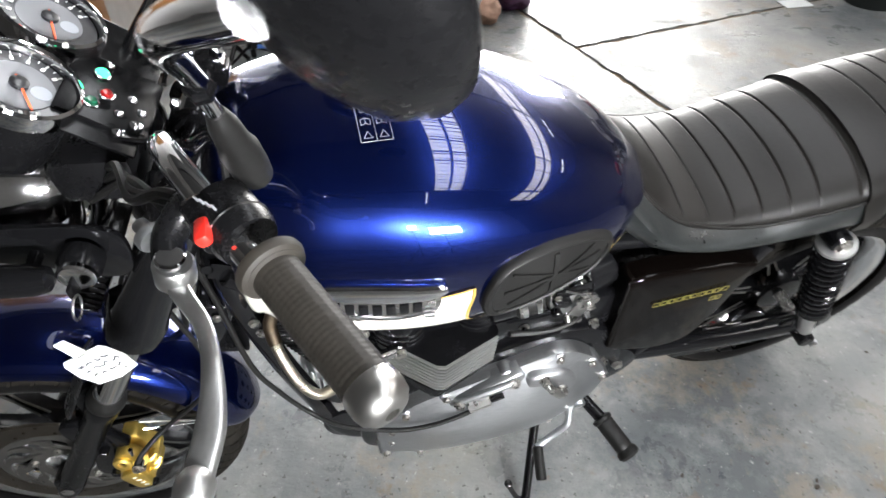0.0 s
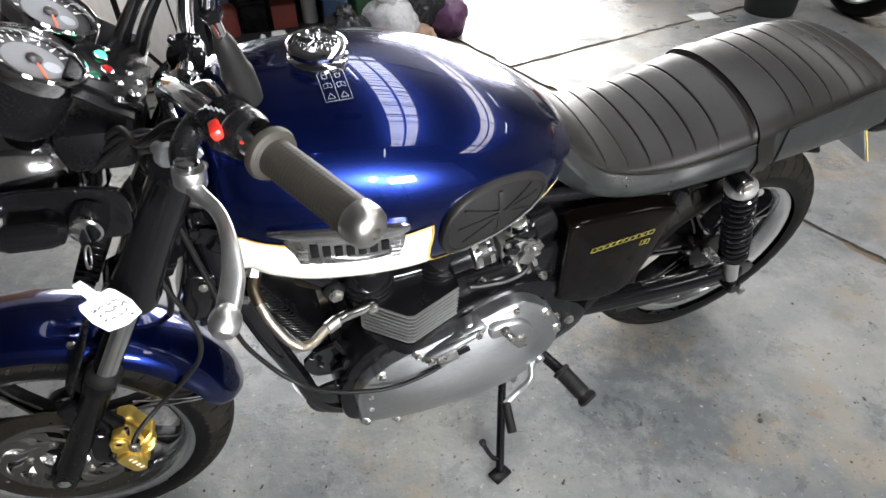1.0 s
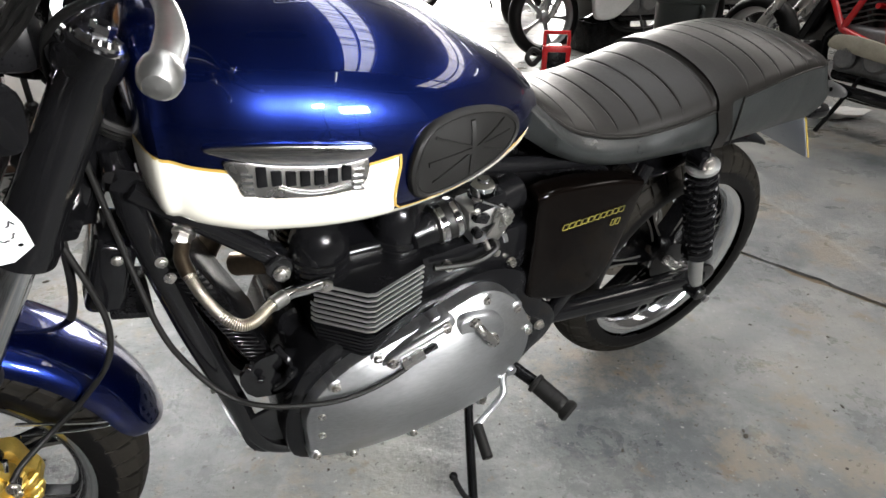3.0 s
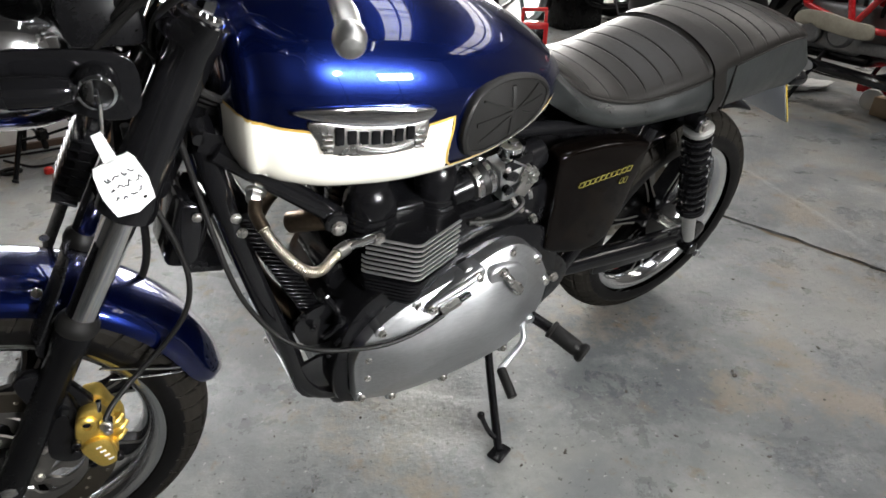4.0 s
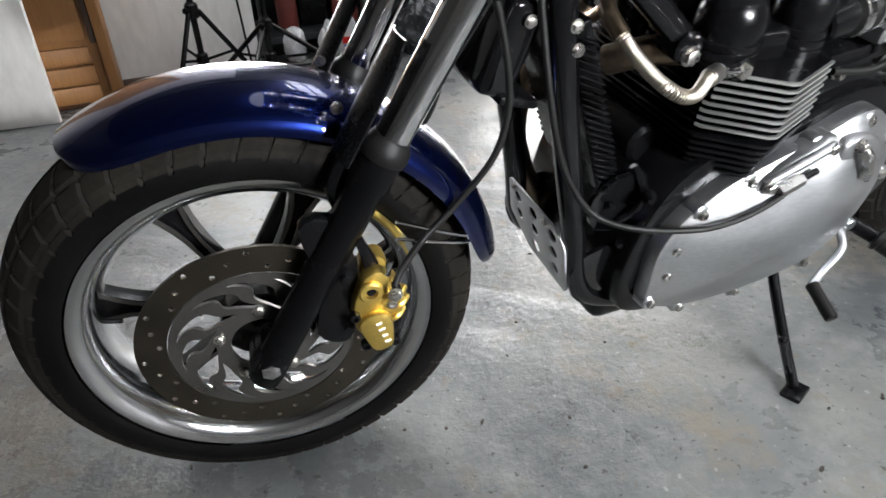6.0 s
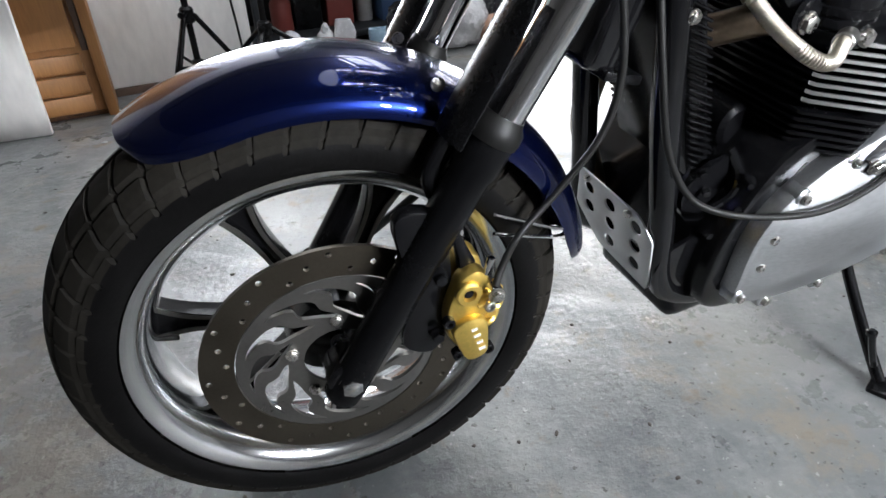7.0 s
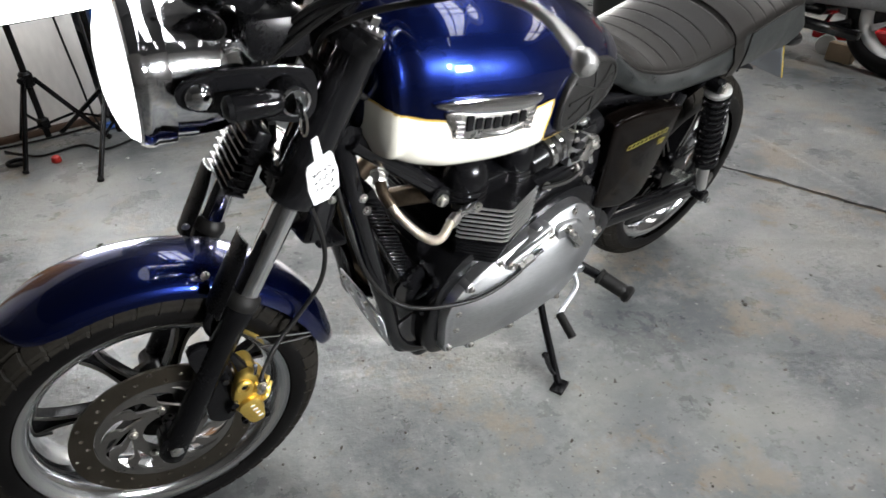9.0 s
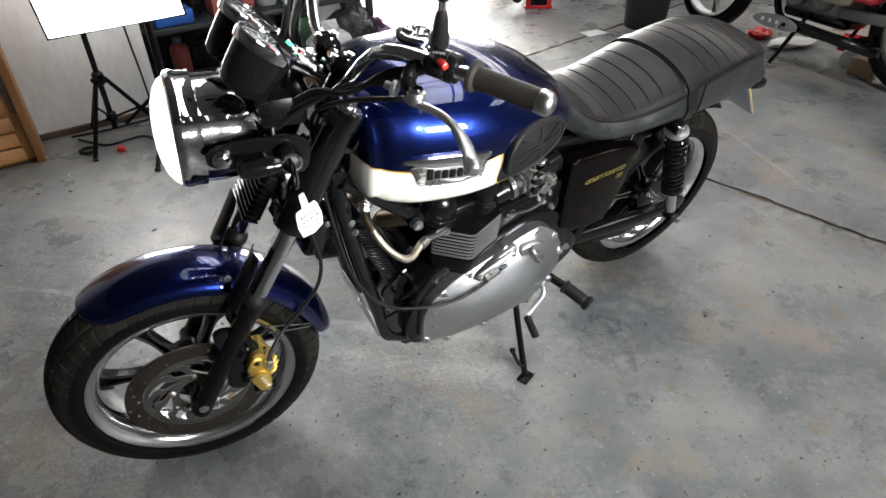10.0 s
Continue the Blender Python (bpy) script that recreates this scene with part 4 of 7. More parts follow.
bm = bmesh.new()
rows = []
for i in range(91):
    f = i / 90
    x = 0.366 + (0.946 - 0.366) * f
    rows.append([tank_point(x, -math.pi + 2 * math.pi * k / 72) for k in range(72)])
skin(bm, rows)
tank = bp("fuel_tank", bm, BLUE, None, "gloss metallic blue fuel tank with cream lower panel")
LINE = Profile([(0.366, 0.842), (0.400, 0.834), (0.444, 0.827), (0.520, 0.820), (0.600, 0.820), (0.646, 0.826)])
STRIP = Profile([(0.630, 0.743), (0.676, 0.747), (0.744, 0.757), (0.812, 0.776), (0.880, 0.794)])
for s in (-1, 1):
    bm = bmesh.new()
    rows = []
    for i in range(49):
        x = 0.3665 + (0.642 - 0.3665) * i / 48
        p0 = tank_angle(x, LINE.at(x)[0])
        rows.append([tank_point(x, s * (p0 + (math.pi * 0.97 - p0) * k / 24), 0.0012) for k in range(25)])
    skin(bm, rows, closed_u=False)
    bp("lower_panel", bm, WHITE_PAINT, tank, "cream white painted lower panel")
    bm = bmesh.new()
    rows = []
    for i in range(31):
        x = 0.642 + (0.885 - 0.642) * i / 30
        p0 = tank_angle(x, STRIP.at(x)[0])
        rows.append([tank_point(x, s * (p0 + (math.pi * 0.97 - p0) * k / 8), 0.0012) for k in range(9)])
    skin(bm, rows, closed_u=False)
    bp("lower_strip", bm, WHITE_PAINT, tank, "cream white strip along the tank's lower edge")
    line = [(0.367 + 0.277 * i / 40, LINE.at(0.367 + 0.277 * i / 40)[0]) for i in range(41)]
    line += [(0.6445, 0.812), (0.643, 0.80), (0.6405, 0.785), (0.639, 0.769), (0.642, 0.754), (0.650, 0.7460)]
    line += [(x / 100, STRIP.at(x / 100)[0]) for x in range(67, 88, 2)]
    bm = bmesh.new()
    rows = []
    for i, (x, z) in enumerate(line):
        a, b = line[max(i - 1, 0)], line[min(i + 1, len(line) - 1)]
        d = Vector((b[0] - a[0], b[1] - a[1])).normalized()
        nx, nz = -d.y * 0.0019, d.x * 0.0019
        rows.append([tank_point(x + q * nx, s * tank_angle(x + q * nx, z + q * nz), 0.002) for q in (-1, 0, 1)])
    skin(bm, rows, closed_u=False)
    bp("pinstripe", bm, GOLD_LINE, tank, "gold pinstripe")
    # knee pad: a raised rubber rim round a sunk panel
    pad = round2([(0.656, 0.785), (0.660, 0.826), (0.683, 0.855), (0.738, 0.864), (0.802, 0.851), (0.838, 0.828), (0.840, 0.805), (0.812, 0.784), (0.744, 0.764), (0.676, 0.757)], 6)
    cx, cz = 0.75, 0.812
    bm = bmesh.new()
    rows = []
    for f, h in ((1.0, -0.003), (1.0, 0.004), (0.975, 0.009), (0.93, 0.011), (0.885, 0.009), (0.87, 0.006), (0.6, 0.006), (0.3, 0.006), (0.04, 0.006)):
        row = []
        for x, z in pad:
            px, pz = cx + (x - cx) * f, cz + (z - cz) * f
            row.append(V(px, s * (tank_y(px, pz) + h), pz))
        rows.append(row)
    skin(bm, rows)
    kp = bp("knee_pad", bm, RUBBER, tank, "black rubber knee pad with moulded crossed lines")
    for (x0, z0), (x1, z1), w in (((0.682, 0.806), (0.818, 0.817), 0.006), ((0.752, 0.773), (0.748, 0.850), 0.006), ((0.690, 0.778), (0.806, 0.838), 0.003), ((0.690, 0.840), (0.806, 0.792), 0.003)):
        bm = bmesh.new()
        rows = []
        d = Vector((x1 - x0, z1 - z0)).normalized()
        for i in range(13):
            f = i / 12
            x, z = x0 + (x1 - x0) * f, z0 + (z1 - z0) * f
            rows.append([V(x + q * -d.y * w / 2, s * (tank_y(x, z) + h), z + q * d.x * w / 2) for q, h in ((-1, 0.005), (-1, 0.0085), (1, 0.0085), (1, 0.005))])
        skin(bm, rows)
        bp("moulded_line", bm, RUBBER, kp)
    # badge: polished wing over a ribbed plate with raised dark blocks
    def on_tank(bm2, h):
        for v in bm2.verts:
            v.co.z += -0.0245 - 0.044 * (v.co.x - 0.51)
            v.co.x = 0.5170 + (v.co.x - 0.51) * 0.90
            v.co.y = s * (tank_y(v.co.x, v.co.z) + h + v.co.y)
        return bm2
    wing = round2([(0.408, 0.875), (0.450, 0.864), (0.50, 0.858), (0.56, 0.856), (0.602, 0.862), (0.612, 0.875), (0.58, 0.878), (0.51, 0.882), (0.45, 0.8815)], 5)
    badge = bp("badge", on_tank(side_plate([wing], 0.0, 0.011, 0.003), 0.0), CHROME, tank, "chrome tank badge with dark blocks")
    plate = round2([(0.432, 0.862), (0.50, 0.8555), (0.57, 0.854), (0.603, 0.859), (0.598, 0.826), (0.56, 0.815), (0.50, 0.813), (0.452, 0.819), (0.442, 0.835)], 5)
    bp("plate", on_tank(side_plate([plate], 0.0, 0.006, 0.002), 0.0), STEEL, badge)
    for zz in (0.822, 0.830, 0.838, 0.846):
        for x0, x1 in ((0.447, 0.460), (0.583, 0.597)):
            bp("rib", on_tank(side_plate([[(x0, zz - 0.0018), (x1, zz - 0.0018), (x1, zz + 0.0018), (x0, zz + 0.0018)]], 0.005, 0.004), 0.0), CHROME, badge)
    for k in range(7):
        x = 0.464 + 0.0172 * k
        h2 = 0.0125 if k in (0,) else 0.0095
        zz = 0.842 - 0.004 * math.sin(math.pi * k / 6) + 0.002
        bp("block", on_tank(side_plate([[(x, zz - h2), (x + 0.012, zz - h2 + 0.001), (x + 0.012, zz + h2), (x, zz + h2)]], 0.005, 0.0045, 0.0008), 0.0), BLACK, badge, "raised black block")
    for k in range(2):
        pts = [(0.49 + 0.09 * i / 12, 0.823 - 0.004 * k + 0.010 * ((i / 6 - 1) ** 2)) for i in range(13)]
        lp = pts + [(x, z - 0.002) for x, z in pts[::-1]]
        bp("swoosh", on_tank(side_plate([lp], 0.005, 0.003), 0.0), CHROME, badge)

# filler cap, and the printed notice behind it
CAP = tank_point(0.548, 0.0)
cd = V(0.02, 0, 1).normalized()
cap = bp("filler_cap", turned(CAP - cd * 0.006, cd, [(0.040, 0), (0.040, 0.010), (0.037, 0.012), (0.034, 0.016), (0.039, 0.019), (0.040, 0.026), (0.036, 0.030), (0.028, 0.031), (0.025, 0.028), (0.0, 0.028)], 48), CHROME, tank, "chromed screw filler cap")
for k in range(5):
    a = 2 * math.pi * k / 5
    bp("finger_rib", box(0.024, 0.0055, 0.006, Matrix.Translation(CAP + cd * 0.024) @ Matrix.Rotation(a, 4, 'Z') @ pose(0.016, 0, 0), 0.002), CHROME, cap)
bp("cap_neck", turned(CAP - cd * 0.012, cd, [(0.048, 0), (0.047, 0.006), (0.043, 0.010)], 40), SATIN, cap)


def notice_line(x0, u0, x1, u1, w=0.00042):
    """A printed line on the tank's top: x along the tank, u metres across from the centre."""
    bm = bmesh.new()
    rows = []
    d = Vector((x1 - x0, u1 - u0)).normalized()
    for i in range(5):
        f = i / 4
        x, u = x0 + (x1 - x0) * f, u0 + (u1 - u0) * f
        row = []
        for q in (-1, 1):
            px, pu = x - q * d.y * w, u + q * d.x * w
            lo, hi = 0.0, math.pi / 2
            for _ in range(30):
                mid = (lo + hi) / 2
                if tank_point(px, mid).y < pu:
                    lo = mid
                else:
                    hi = mid
            row.append(tank_point(px, -lo, 0.0006))
        rows.append(row)
    skin(bm, rows, closed_u=False)
    return bm


NX, NU, NW, NH = 0.537, 0.034, 0.035, 0.050
notice = None
segs = [(0, 0, 1, 0), (1, 0, 1, 1), (1, 1, 0, 1), (0, 1, 0, 0), (0.5, 0, 0.5, 1)]
for cx in (0.25, 0.75):
    segs += [(cx - 0.14, 0.92, cx + 0.14, 0.92), (cx - 0.14, 0.92, cx, 0.76), (cx, 0.76, cx + 0.14, 0.92)]
    segs += [(cx - 0.15, 0.60, cx, 0.56), (cx, 0.56, cx + 0.15, 0.60), (cx - 0.15, 0.60, cx - 0.15, 0.46), (cx + 0.15, 0.60, cx + 0.15, 0.46), (cx - 0.15, 0.46, cx, 0.42), (cx, 0.42, cx + 0.15, 0.46), (cx, 0.42, cx, 0.56)]
    segs += [(cx - 0.10, 0.12, cx + 0.08, 0.12), (cx + 0.08, 0.12, cx + 0.08, 0.26), (cx + 0.08, 0.26, cx - 0.10, 0.26), (cx - 0.10, 0.26, cx - 0.10, 0.12)]
allbm = bmesh.new()
for a, b, c, d in segs:
    b2 = notice_line(NX + a * NW, NU + b * NH, NX + c * NW, NU + d * NH)
    me = bpy.data.meshes.new("tmp")
    b2.to_mesh(me)
    b2.free()
    allbm.from_mesh(me)
    bpy.data.meshes.remove(me)
bp("printed_notice", allbm, GREY_PRINT, tank, "small printed notice of outlined pictograms")

# ---- seat ----
SEAT = Profile([(0.890, 0.856, 0.036, 0.846, 0.766), (0.905, 0.840, 0.055, 0.828, 0.757), (0.930, 0.818, 0.085, 0.800, 0.742), (0.970, 0.793, 0.109, 0.769, 0.722), (1.030, 0.777, 0.121, 0.748, 0.701),
                (1.100, 0.780, 0.129, 0.739, 0.689), (1.200, 0.803, 0.138, 0.748, 0.686), (1.280, 0.822, 0.142, 0.765, 0.686), (1.330, 0.831, 0.141, 0.780, 0.684),
                (1.420, 0.843, 0.138, 0.799, 0.687), (1.510, 0.844, 0.132, 0.811, 0.690), (1.560, 0.838, 0.125, 0.811, 0.691), (1.595, 0.831, 0.118, 0.806, 0.691), (1.615, 0.823, 0.108, 0.799, 0.692), (1.626, 0.813, 0.088, 0.791, 0.694), (1.630, 0.803, 0.060, 0.786, 0.697)])


def seat_flank(x, w):
    """Half width of the side's fullest bulge."""
    return max(w + 0.004, 0.148 * min(1.0, max(0.0, (x - 0.82) / 0.11)) ** 0.5 - 0.05 * max(0.0, x - 1.25))


GROOVES = [0.990 + 0.0435 * k for k in range(6)] + [1.352 + 0.0405 * k for k in range(6)]
bm = bmesh.new()
rows = []
NX2 = 590
for i in range(NX2 + 1):
    x = 0.890 + 0.740 * i / NX2
    zt, w, zp, zb = SEAT.at(x)
    g = sum(math.exp(-((x - q) / 0.0015) ** 2) for q in GROOVES) * 0.0017 + 0.004 * math.exp(-((x - 1.272) / 0.005) ** 2)
    puff = 0.002 * math.sin(math.pi * min(1, max(0, (x - 0.98) / 0.6)))
    row = []
    for k in range(33):
        u = -1 + 2 * k / 32
        a = abs(u) * math.pi / 2
        y = math.copysign(math.sin(a), u) * w
        z = zp + (zt - zp) * max(0, math.cos(a))
        fade = min(1, (1 - abs(u)) / 0.30) ** 2
        row.append((x, y, z - g * fade + puff * (1 - u * u)))
    rows.append(row)
skin(bm, rows, closed_u=False, cap=False)
seat = bp("seat", bm, LEATHER, None, "worn black ribbed leather bench seat")
for s in (-1, 1):
    bm = bmesh.new()
    rows = []
    for i in range(121):
        x = 0.890 + 0.740 * i / 120
        zt, w, zp, zb = SEAT.at(x)
        full = seat_flank(x, w)
        rows.append([(x, s * (w + (full - w) * math.sin(min(1, q / 0.45) * math.pi / 2) - 0.016 * max(0, (q - 0.45) / 0.55) ** 2), zp + (zb - zp) * q) for q in (k / 12 for k in range(13))])
        rows[-1].append((x, s * (w - 0.03), zb - 0.003))
    skin(bm, rows, closed_u=False)
    bp("seat_side", bm, SEATSIDE, seat, "scuffed grey-black vinyl side")
    pts = []
    for i in range(60):
        x = 0.895 + 0.40 * i / 59
        zt, w, zp, zb = SEAT.at(x)
        pts.append((x, s * (w + 0.0015), zp + 0.001))
    bp("piping", tube(pts, 0.0030, 8, 1), LEATHER, seat)
    pts = []
    for i in range(40):
        x = 1.345 + 0.235 * i / 39
        zt, w, zp, zb = SEAT.at(x)
        pts.append((x, s * (w + 0.001), zp - 0.002))
    bp("piping", tube(pts, 0.0022, 8, 1), LEATHER, seat)
    x = 1.345
    zt, w, zp, zb = SEAT.at(x)
    bp("seam", tube([(x, s * (w + 0.001), zp), (x, s * (w + 0.006), (zp + zb) / 2), (x + 0.02, s * (w - 0.006), zb)], 0.0022, 8, 6), LEATHER, seat)
bm = bmesh.new()
rows = []
for dx, h in ((-0.0165, 0.0), (-0.0165, 0.0035), (0.0165, 0.0035), (0.0165, 0.0)):
    x = 1.296 + dx
    zt, w, zp, zb = SEAT.at(x)
    h += 0.002
    full = seat_flank(x, w)
    row = [(x + 0.03, -(full - 0.012 + h), zb - 0.002), (x + 0.018, -(full + h), (zp + zb) / 2)]
    for k in range(33):
        u = -1 + 2 * k / 32
        a = abs(u) * math.pi / 2
        row.append((x, math.copysign(math.sin(a), u) * (w + h), zp + (zt + h - zp) * max(0, math.cos(a))))
    row += [(x + 0.018, full + h, (zp + zb) / 2), (x + 0.03, full - 0.012 + h, zb - 0.002)]
    rows.append(row)
skin(bm, rows, closed_u=False)
bp("strap", bm, LEATHER, seat, "black seat strap across the bench")
outline = []
for i in range(41):
    x = 0.93 + 0.68 * i / 40
    outline.append((x, SEAT.at(x)[1] - 0.04))
bp("seat_base", flat_shape([[(x, -w) for x, w in outline] + [(x, w) for x, w in outline[::-1]]], 0.02, pose(0, 0, 0.688)), PLASTIC, seat)

# ---- frame ----
for s in (-1, 1):
    bp("down_tube", tube([(0.345, s * 0.035, 0.80), (0.352, s * 0.06, 0.70), (0.385, s * 0.075, 0.52), (0.425, s * 0.085, 0.36), (0.450, s * 0.09, 0.255), (0.50, s * 0.095, 0.205), (0.62, s * 0.10, 0.185), (0.90, s * 0.11, 0.19)], 0.018, 14), BLACK, None, "gloss black frame tube")
    bp("head_brace", rod((0.352, s * 0.07, 0.765), (0.520, s * 0.092, 0.622), 0.0165, 16, 0.002), BLACK, None, "gloss black frame brace")
    bp("brace_end", rod((0.512, s * 0.07, 0.622), (0.512, s * 0.112, 0.622), 0.020, 18, 0.003), BLACK)
    bp("brace_bolt", hexbolt((0.513, s * 0.112, 0.614), (0, s, 0), 0.010, 0.009), BOLT)
    bp("top_rail", tube([(0.37, s * 0.04, 0.84), (0.60, s * 0.07, 0.75), (0.90, s * 0.085, 0.70), (1.25, s * 0.095, 0.675), (1.55, s * 0.085, 0.685)], 0.014, 12), SATIN)
    bp("rear_tube", tube([(1.18, s * 0.118, 0.665), (1.12, s * 0.125, 0.52), (1.065, s * 0.12, 0.40), (0.99, s * 0.115, 0.27), (0.90, s * 0.11, 0.19)], 0.015, 12), BLACK)
    bp("downtube_bolt", hexbolt((0.367, s * 0.082, 0.655), (0, s, 0), 0.0065, 0.006), BOLT)
    bp("downtube_bolt", hexbolt((0.373, s * 0.084, 0.628), (0, s, 0), 0.0065, 0.006), BOLT)
    bp("engine_mount", side_plate([round2([(0.43, 0.30), (0.50, 0.32), (0.56, 0.28), (0.56, 0.22), (0.49, 0.20), (0.44, 0.23)], 3)], s * 0.10 - 0.004, 0.008, 0.001), BLACK)
bp("steering_head", rod((0.318, 0, 0.745), (0.402, 0, 0.905), 0.036, 24, 0.004), BLACK)
bp("cross_bar", rod((0.335, -0.075, 0.785), (0.335, 0.075, 0.785), 0.008, 12), BLACK)
bp("frame_plate", box(0.034, 0.002, 0.030, pose(0.352, -0.074, 0.775, 0, 25, 0), 0.0005), SATIN, None, "small grey maker's plate with illegible print")
bp("coil_box", box(0.10, 0.09, 0.05, pose(0.40, 0, 0.79, 0, 25, 0), 0.008), PLASTIC)
for k in range(3):
    bp("loom", tube([(0.30, -0.05 + 0.03 * k, 0.90), (0.34, -0.085 + 0.02 * k, 0.86 - 0.015 * k), (0.40, -0.075 + 0.02 * k, 0.825 - 0.01 * k), (0.48, -0.05, 0.80)], 0.0055, 8), RUBBER)

# horn on the downtube
horn = bp("horn", box(0.05, 0.10, 0.115, pose(0.305, -0.012, 0.625, 0, 20, 0), 0.012, 3), BLACK, None, "black horn housing on the downtube")
bp("horn_lip", box(0.055, 0.11, 0.012, pose(0.318, -0.012, 0.563, 0, 15, 0), 0.004), PLASTIC, horn)
bp("horn_screw", hexbolt((0.318, -0.066, 0.66), (0, -1, 0), 0.006, 0.005), BOLT, horn)

# oil cooler behind the downtubes
cool = bp("oil_cooler", box(0.036, 0.14, 0.26, pose(0.430, 0, 0.530, 0, -23, 0), 0.004), CASTBLACK, None, "black finned oil cooler")
for k in range(22):
    zz = 0.415 + 0.0105 * k
    bp("cooler_fin", box(0.046, 0.156, 0.004, pose(0.430 - (zz - 0.530) * 0.42, 0, zz, 0, 23, 0), 0.0012, 1), SATIN, cool)
bp("cooler_bolt", hexbolt((0.484, -0.075, 0.395), (0, -1, 0), 0.010, 0.010), BOLT, cool)
bp("cooler_bracket", side_plate([round2([(0.46, 0.38), (0.51, 0.375), (0.51, 0.41), (0.47, 0.43)], 3)], -0.075, 0.006), SATIN, cool)
# front bash plate with holes
loops = [[(-0.094, -0.006), (-0.088, -0.014), (0.020, -0.006), (0.070, 0.038), (0.074, 0.046), (0.064, 0.112), (0.056, 0.118), (-0.060, 0.116), (-0.070, 0.112), (-0.092, 0.092), (-0.096, 0.084)]]
for r in range(3):
    for c in (-0.062, -0.006, 0.042):
        if c < 0.04 or r > 0:
            loops.append(ring2(0.0110, 20, c, 0.018 + 0.036 * r))
bash = bp("bash_plate", flat_shape(loops, 0.003, Matrix.Translation((0.434, 0.0, 0.244)) @ Matrix(((0, -0.24, -0.97, 0), (1, 0, 0, 0), (0, 0.97, -0.24, 0), (0, 0, 0, 1))), None, 0.0008), BASH, None, "perforated aluminium bash plate")
for y, z in ((-0.050, 0.350), (0.040, 0.352)):
    bp("plate_bolt", hexbolt((0.402, y, z), (-1, 0, -0.25), 0.006, 0.006), BOLT, bash)

# ---- engine ----
case = bp("crankcase", side_plate([round2([(0.50, 0.22), (0.50, 0.36), (0.56, 0.46), (0.70, 0.50), (0.86, 0.535), (0.97, 0.47), (1.00, 0.34), (0.94, 0.21), (0.80, 0.17), (0.60, 0.18)], 5)], -0.140, 0.28, 0.010), CASTBLACK, None, "black engine crankcase")
# primary cover, polished, with a raised rib and bolts
COVER = round2([(0.527, 0.240), (0.522, 0.275), (0.520, 0.345), (0.545, 0.395), (0.600, 0.437), (0.670, 0.462), (0.745, 0.485), (0.815, 0.512), (0.860, 0.508), (0.905, 0.470), (0.945, 0.405), (0.955, 0.330), (0.930, 0.262), (0.885, 0.222), (0.800, 0.203), (0.700, 0.198), (0.610, 0.206), (0.560, 0.222)], 5)
bm = bmesh.new()
cx, cz = 0.738, 0.345
rows = []
for f, y in [(1.0, -0.128), (1.0, -0.159), (0.992, -0.1640), (0.975, -0.1655), (0.955, -0.1665), (0.94, -0.169)] + [(q, -0.169 - 0.038 * (1 - (q / 0.93) ** 2.4)) for q in (0.92, 0.90, 0.86, 0.80, 0.72, 0.62, 0.5, 0.38, 0.25, 0.12, 0.03)]:
    rows.append([(cx + (x - cx) * f, y, cz + (z - cz) * f) for x, z in COVER])
skin(bm, rows)
cover = bp("primary_cover", bm, ALU, None, "polished aluminium primary cover")
boss = round2([(0.775, 0.478), (0.80, 0.490), (0.845, 0.480), (0.874, 0.44), (0.868, 0.405), (0.835, 0.398), (0.81, 0.42), (0.785, 0.44)], 4)
bp("cable_boss", dome_plate(boss, -0.150, -0.189, -0.002, 4, 0.02), ALU, cover)
step = round2([(0.640, 0.425), (0.655, 0.445), (0.70, 0.468), (0.755, 0.492), (0.772, 0.486), (0.770, 0.470), (0.72, 0.447), (0.665, 0.422)], 4)
bp("cable_step", dome_plate(step, -0.150, -0.179, -0.001, 4, 0.02), ALU, cover)
for x, z in ((0.534, 0.244), (0.545, 0.347), (0.544, 0.299), (0.570, 0.404), (0.640, 0.440), (0.745, 0.478), (0.835, 0.498), (0.905, 0.455), (0.943, 0.385), (0.60, 0.212), (0.72, 0.203), (0.87, 0.219)):
    bp("cover_boss", turned((x, -0.145, z), (0, -1, 0), [(0.014, 0), (0.013, 0.021), (0.0105, 0.0235)], 20), ALU, cover)
    bp("cover_bolt", turned((x, -0.166, z), (0, -1, 0), [(0.0072, 0), (0.0072, 0.007), (0.0062, 0.009), (0.0036, 0.009), (0.003, 0.005)], 14), BOLT, cover)
# clutch arm, cable and adjuster
bp("clutch_arm", tube([(0.805, -0.195, 0.475), (0.815, -0.203, 0.462), (0.832, -0.203, 0.438), (0.842, -0.200, 0.425)], 0.008, 10), STEEL, cover)
bp("arm_pivot", hexbolt((0.843, -0.190, 0.425), (0, -1, 0), 0.011, 0.014), BOLT, cover)
bp("arm_nut", hexbolt((0.803, -0.188, 0.478), (0, -1, 0), 0.008, 0.012), BOLT, cover)
bp("cable_holder", tube([(0.655, -0.178, 0.440), (0.70, -0.183, 0.462), (0.755, -0.183, 0.483)], 0.007, 10), ALU, cover)
bp("adjuster", rod((0.675, -0.190, 0.430), (0.712, -0.190, 0.444), 0.009, 6, 0.001), STEEL, cover)
bp("adjuster_tip", rod((0.712, -0.190, 0.444), (0.735, -0.190, 0.452), 0.005, 10, 0.001), SATIN, cover)
for x, z in ((0.660, 0.438), (0.752, 0.480)):
    bp("holder_bolt", hexbolt((x, -0.182, z), (0, -1, 0), 0.0085, 0.010), BOLT, cover)
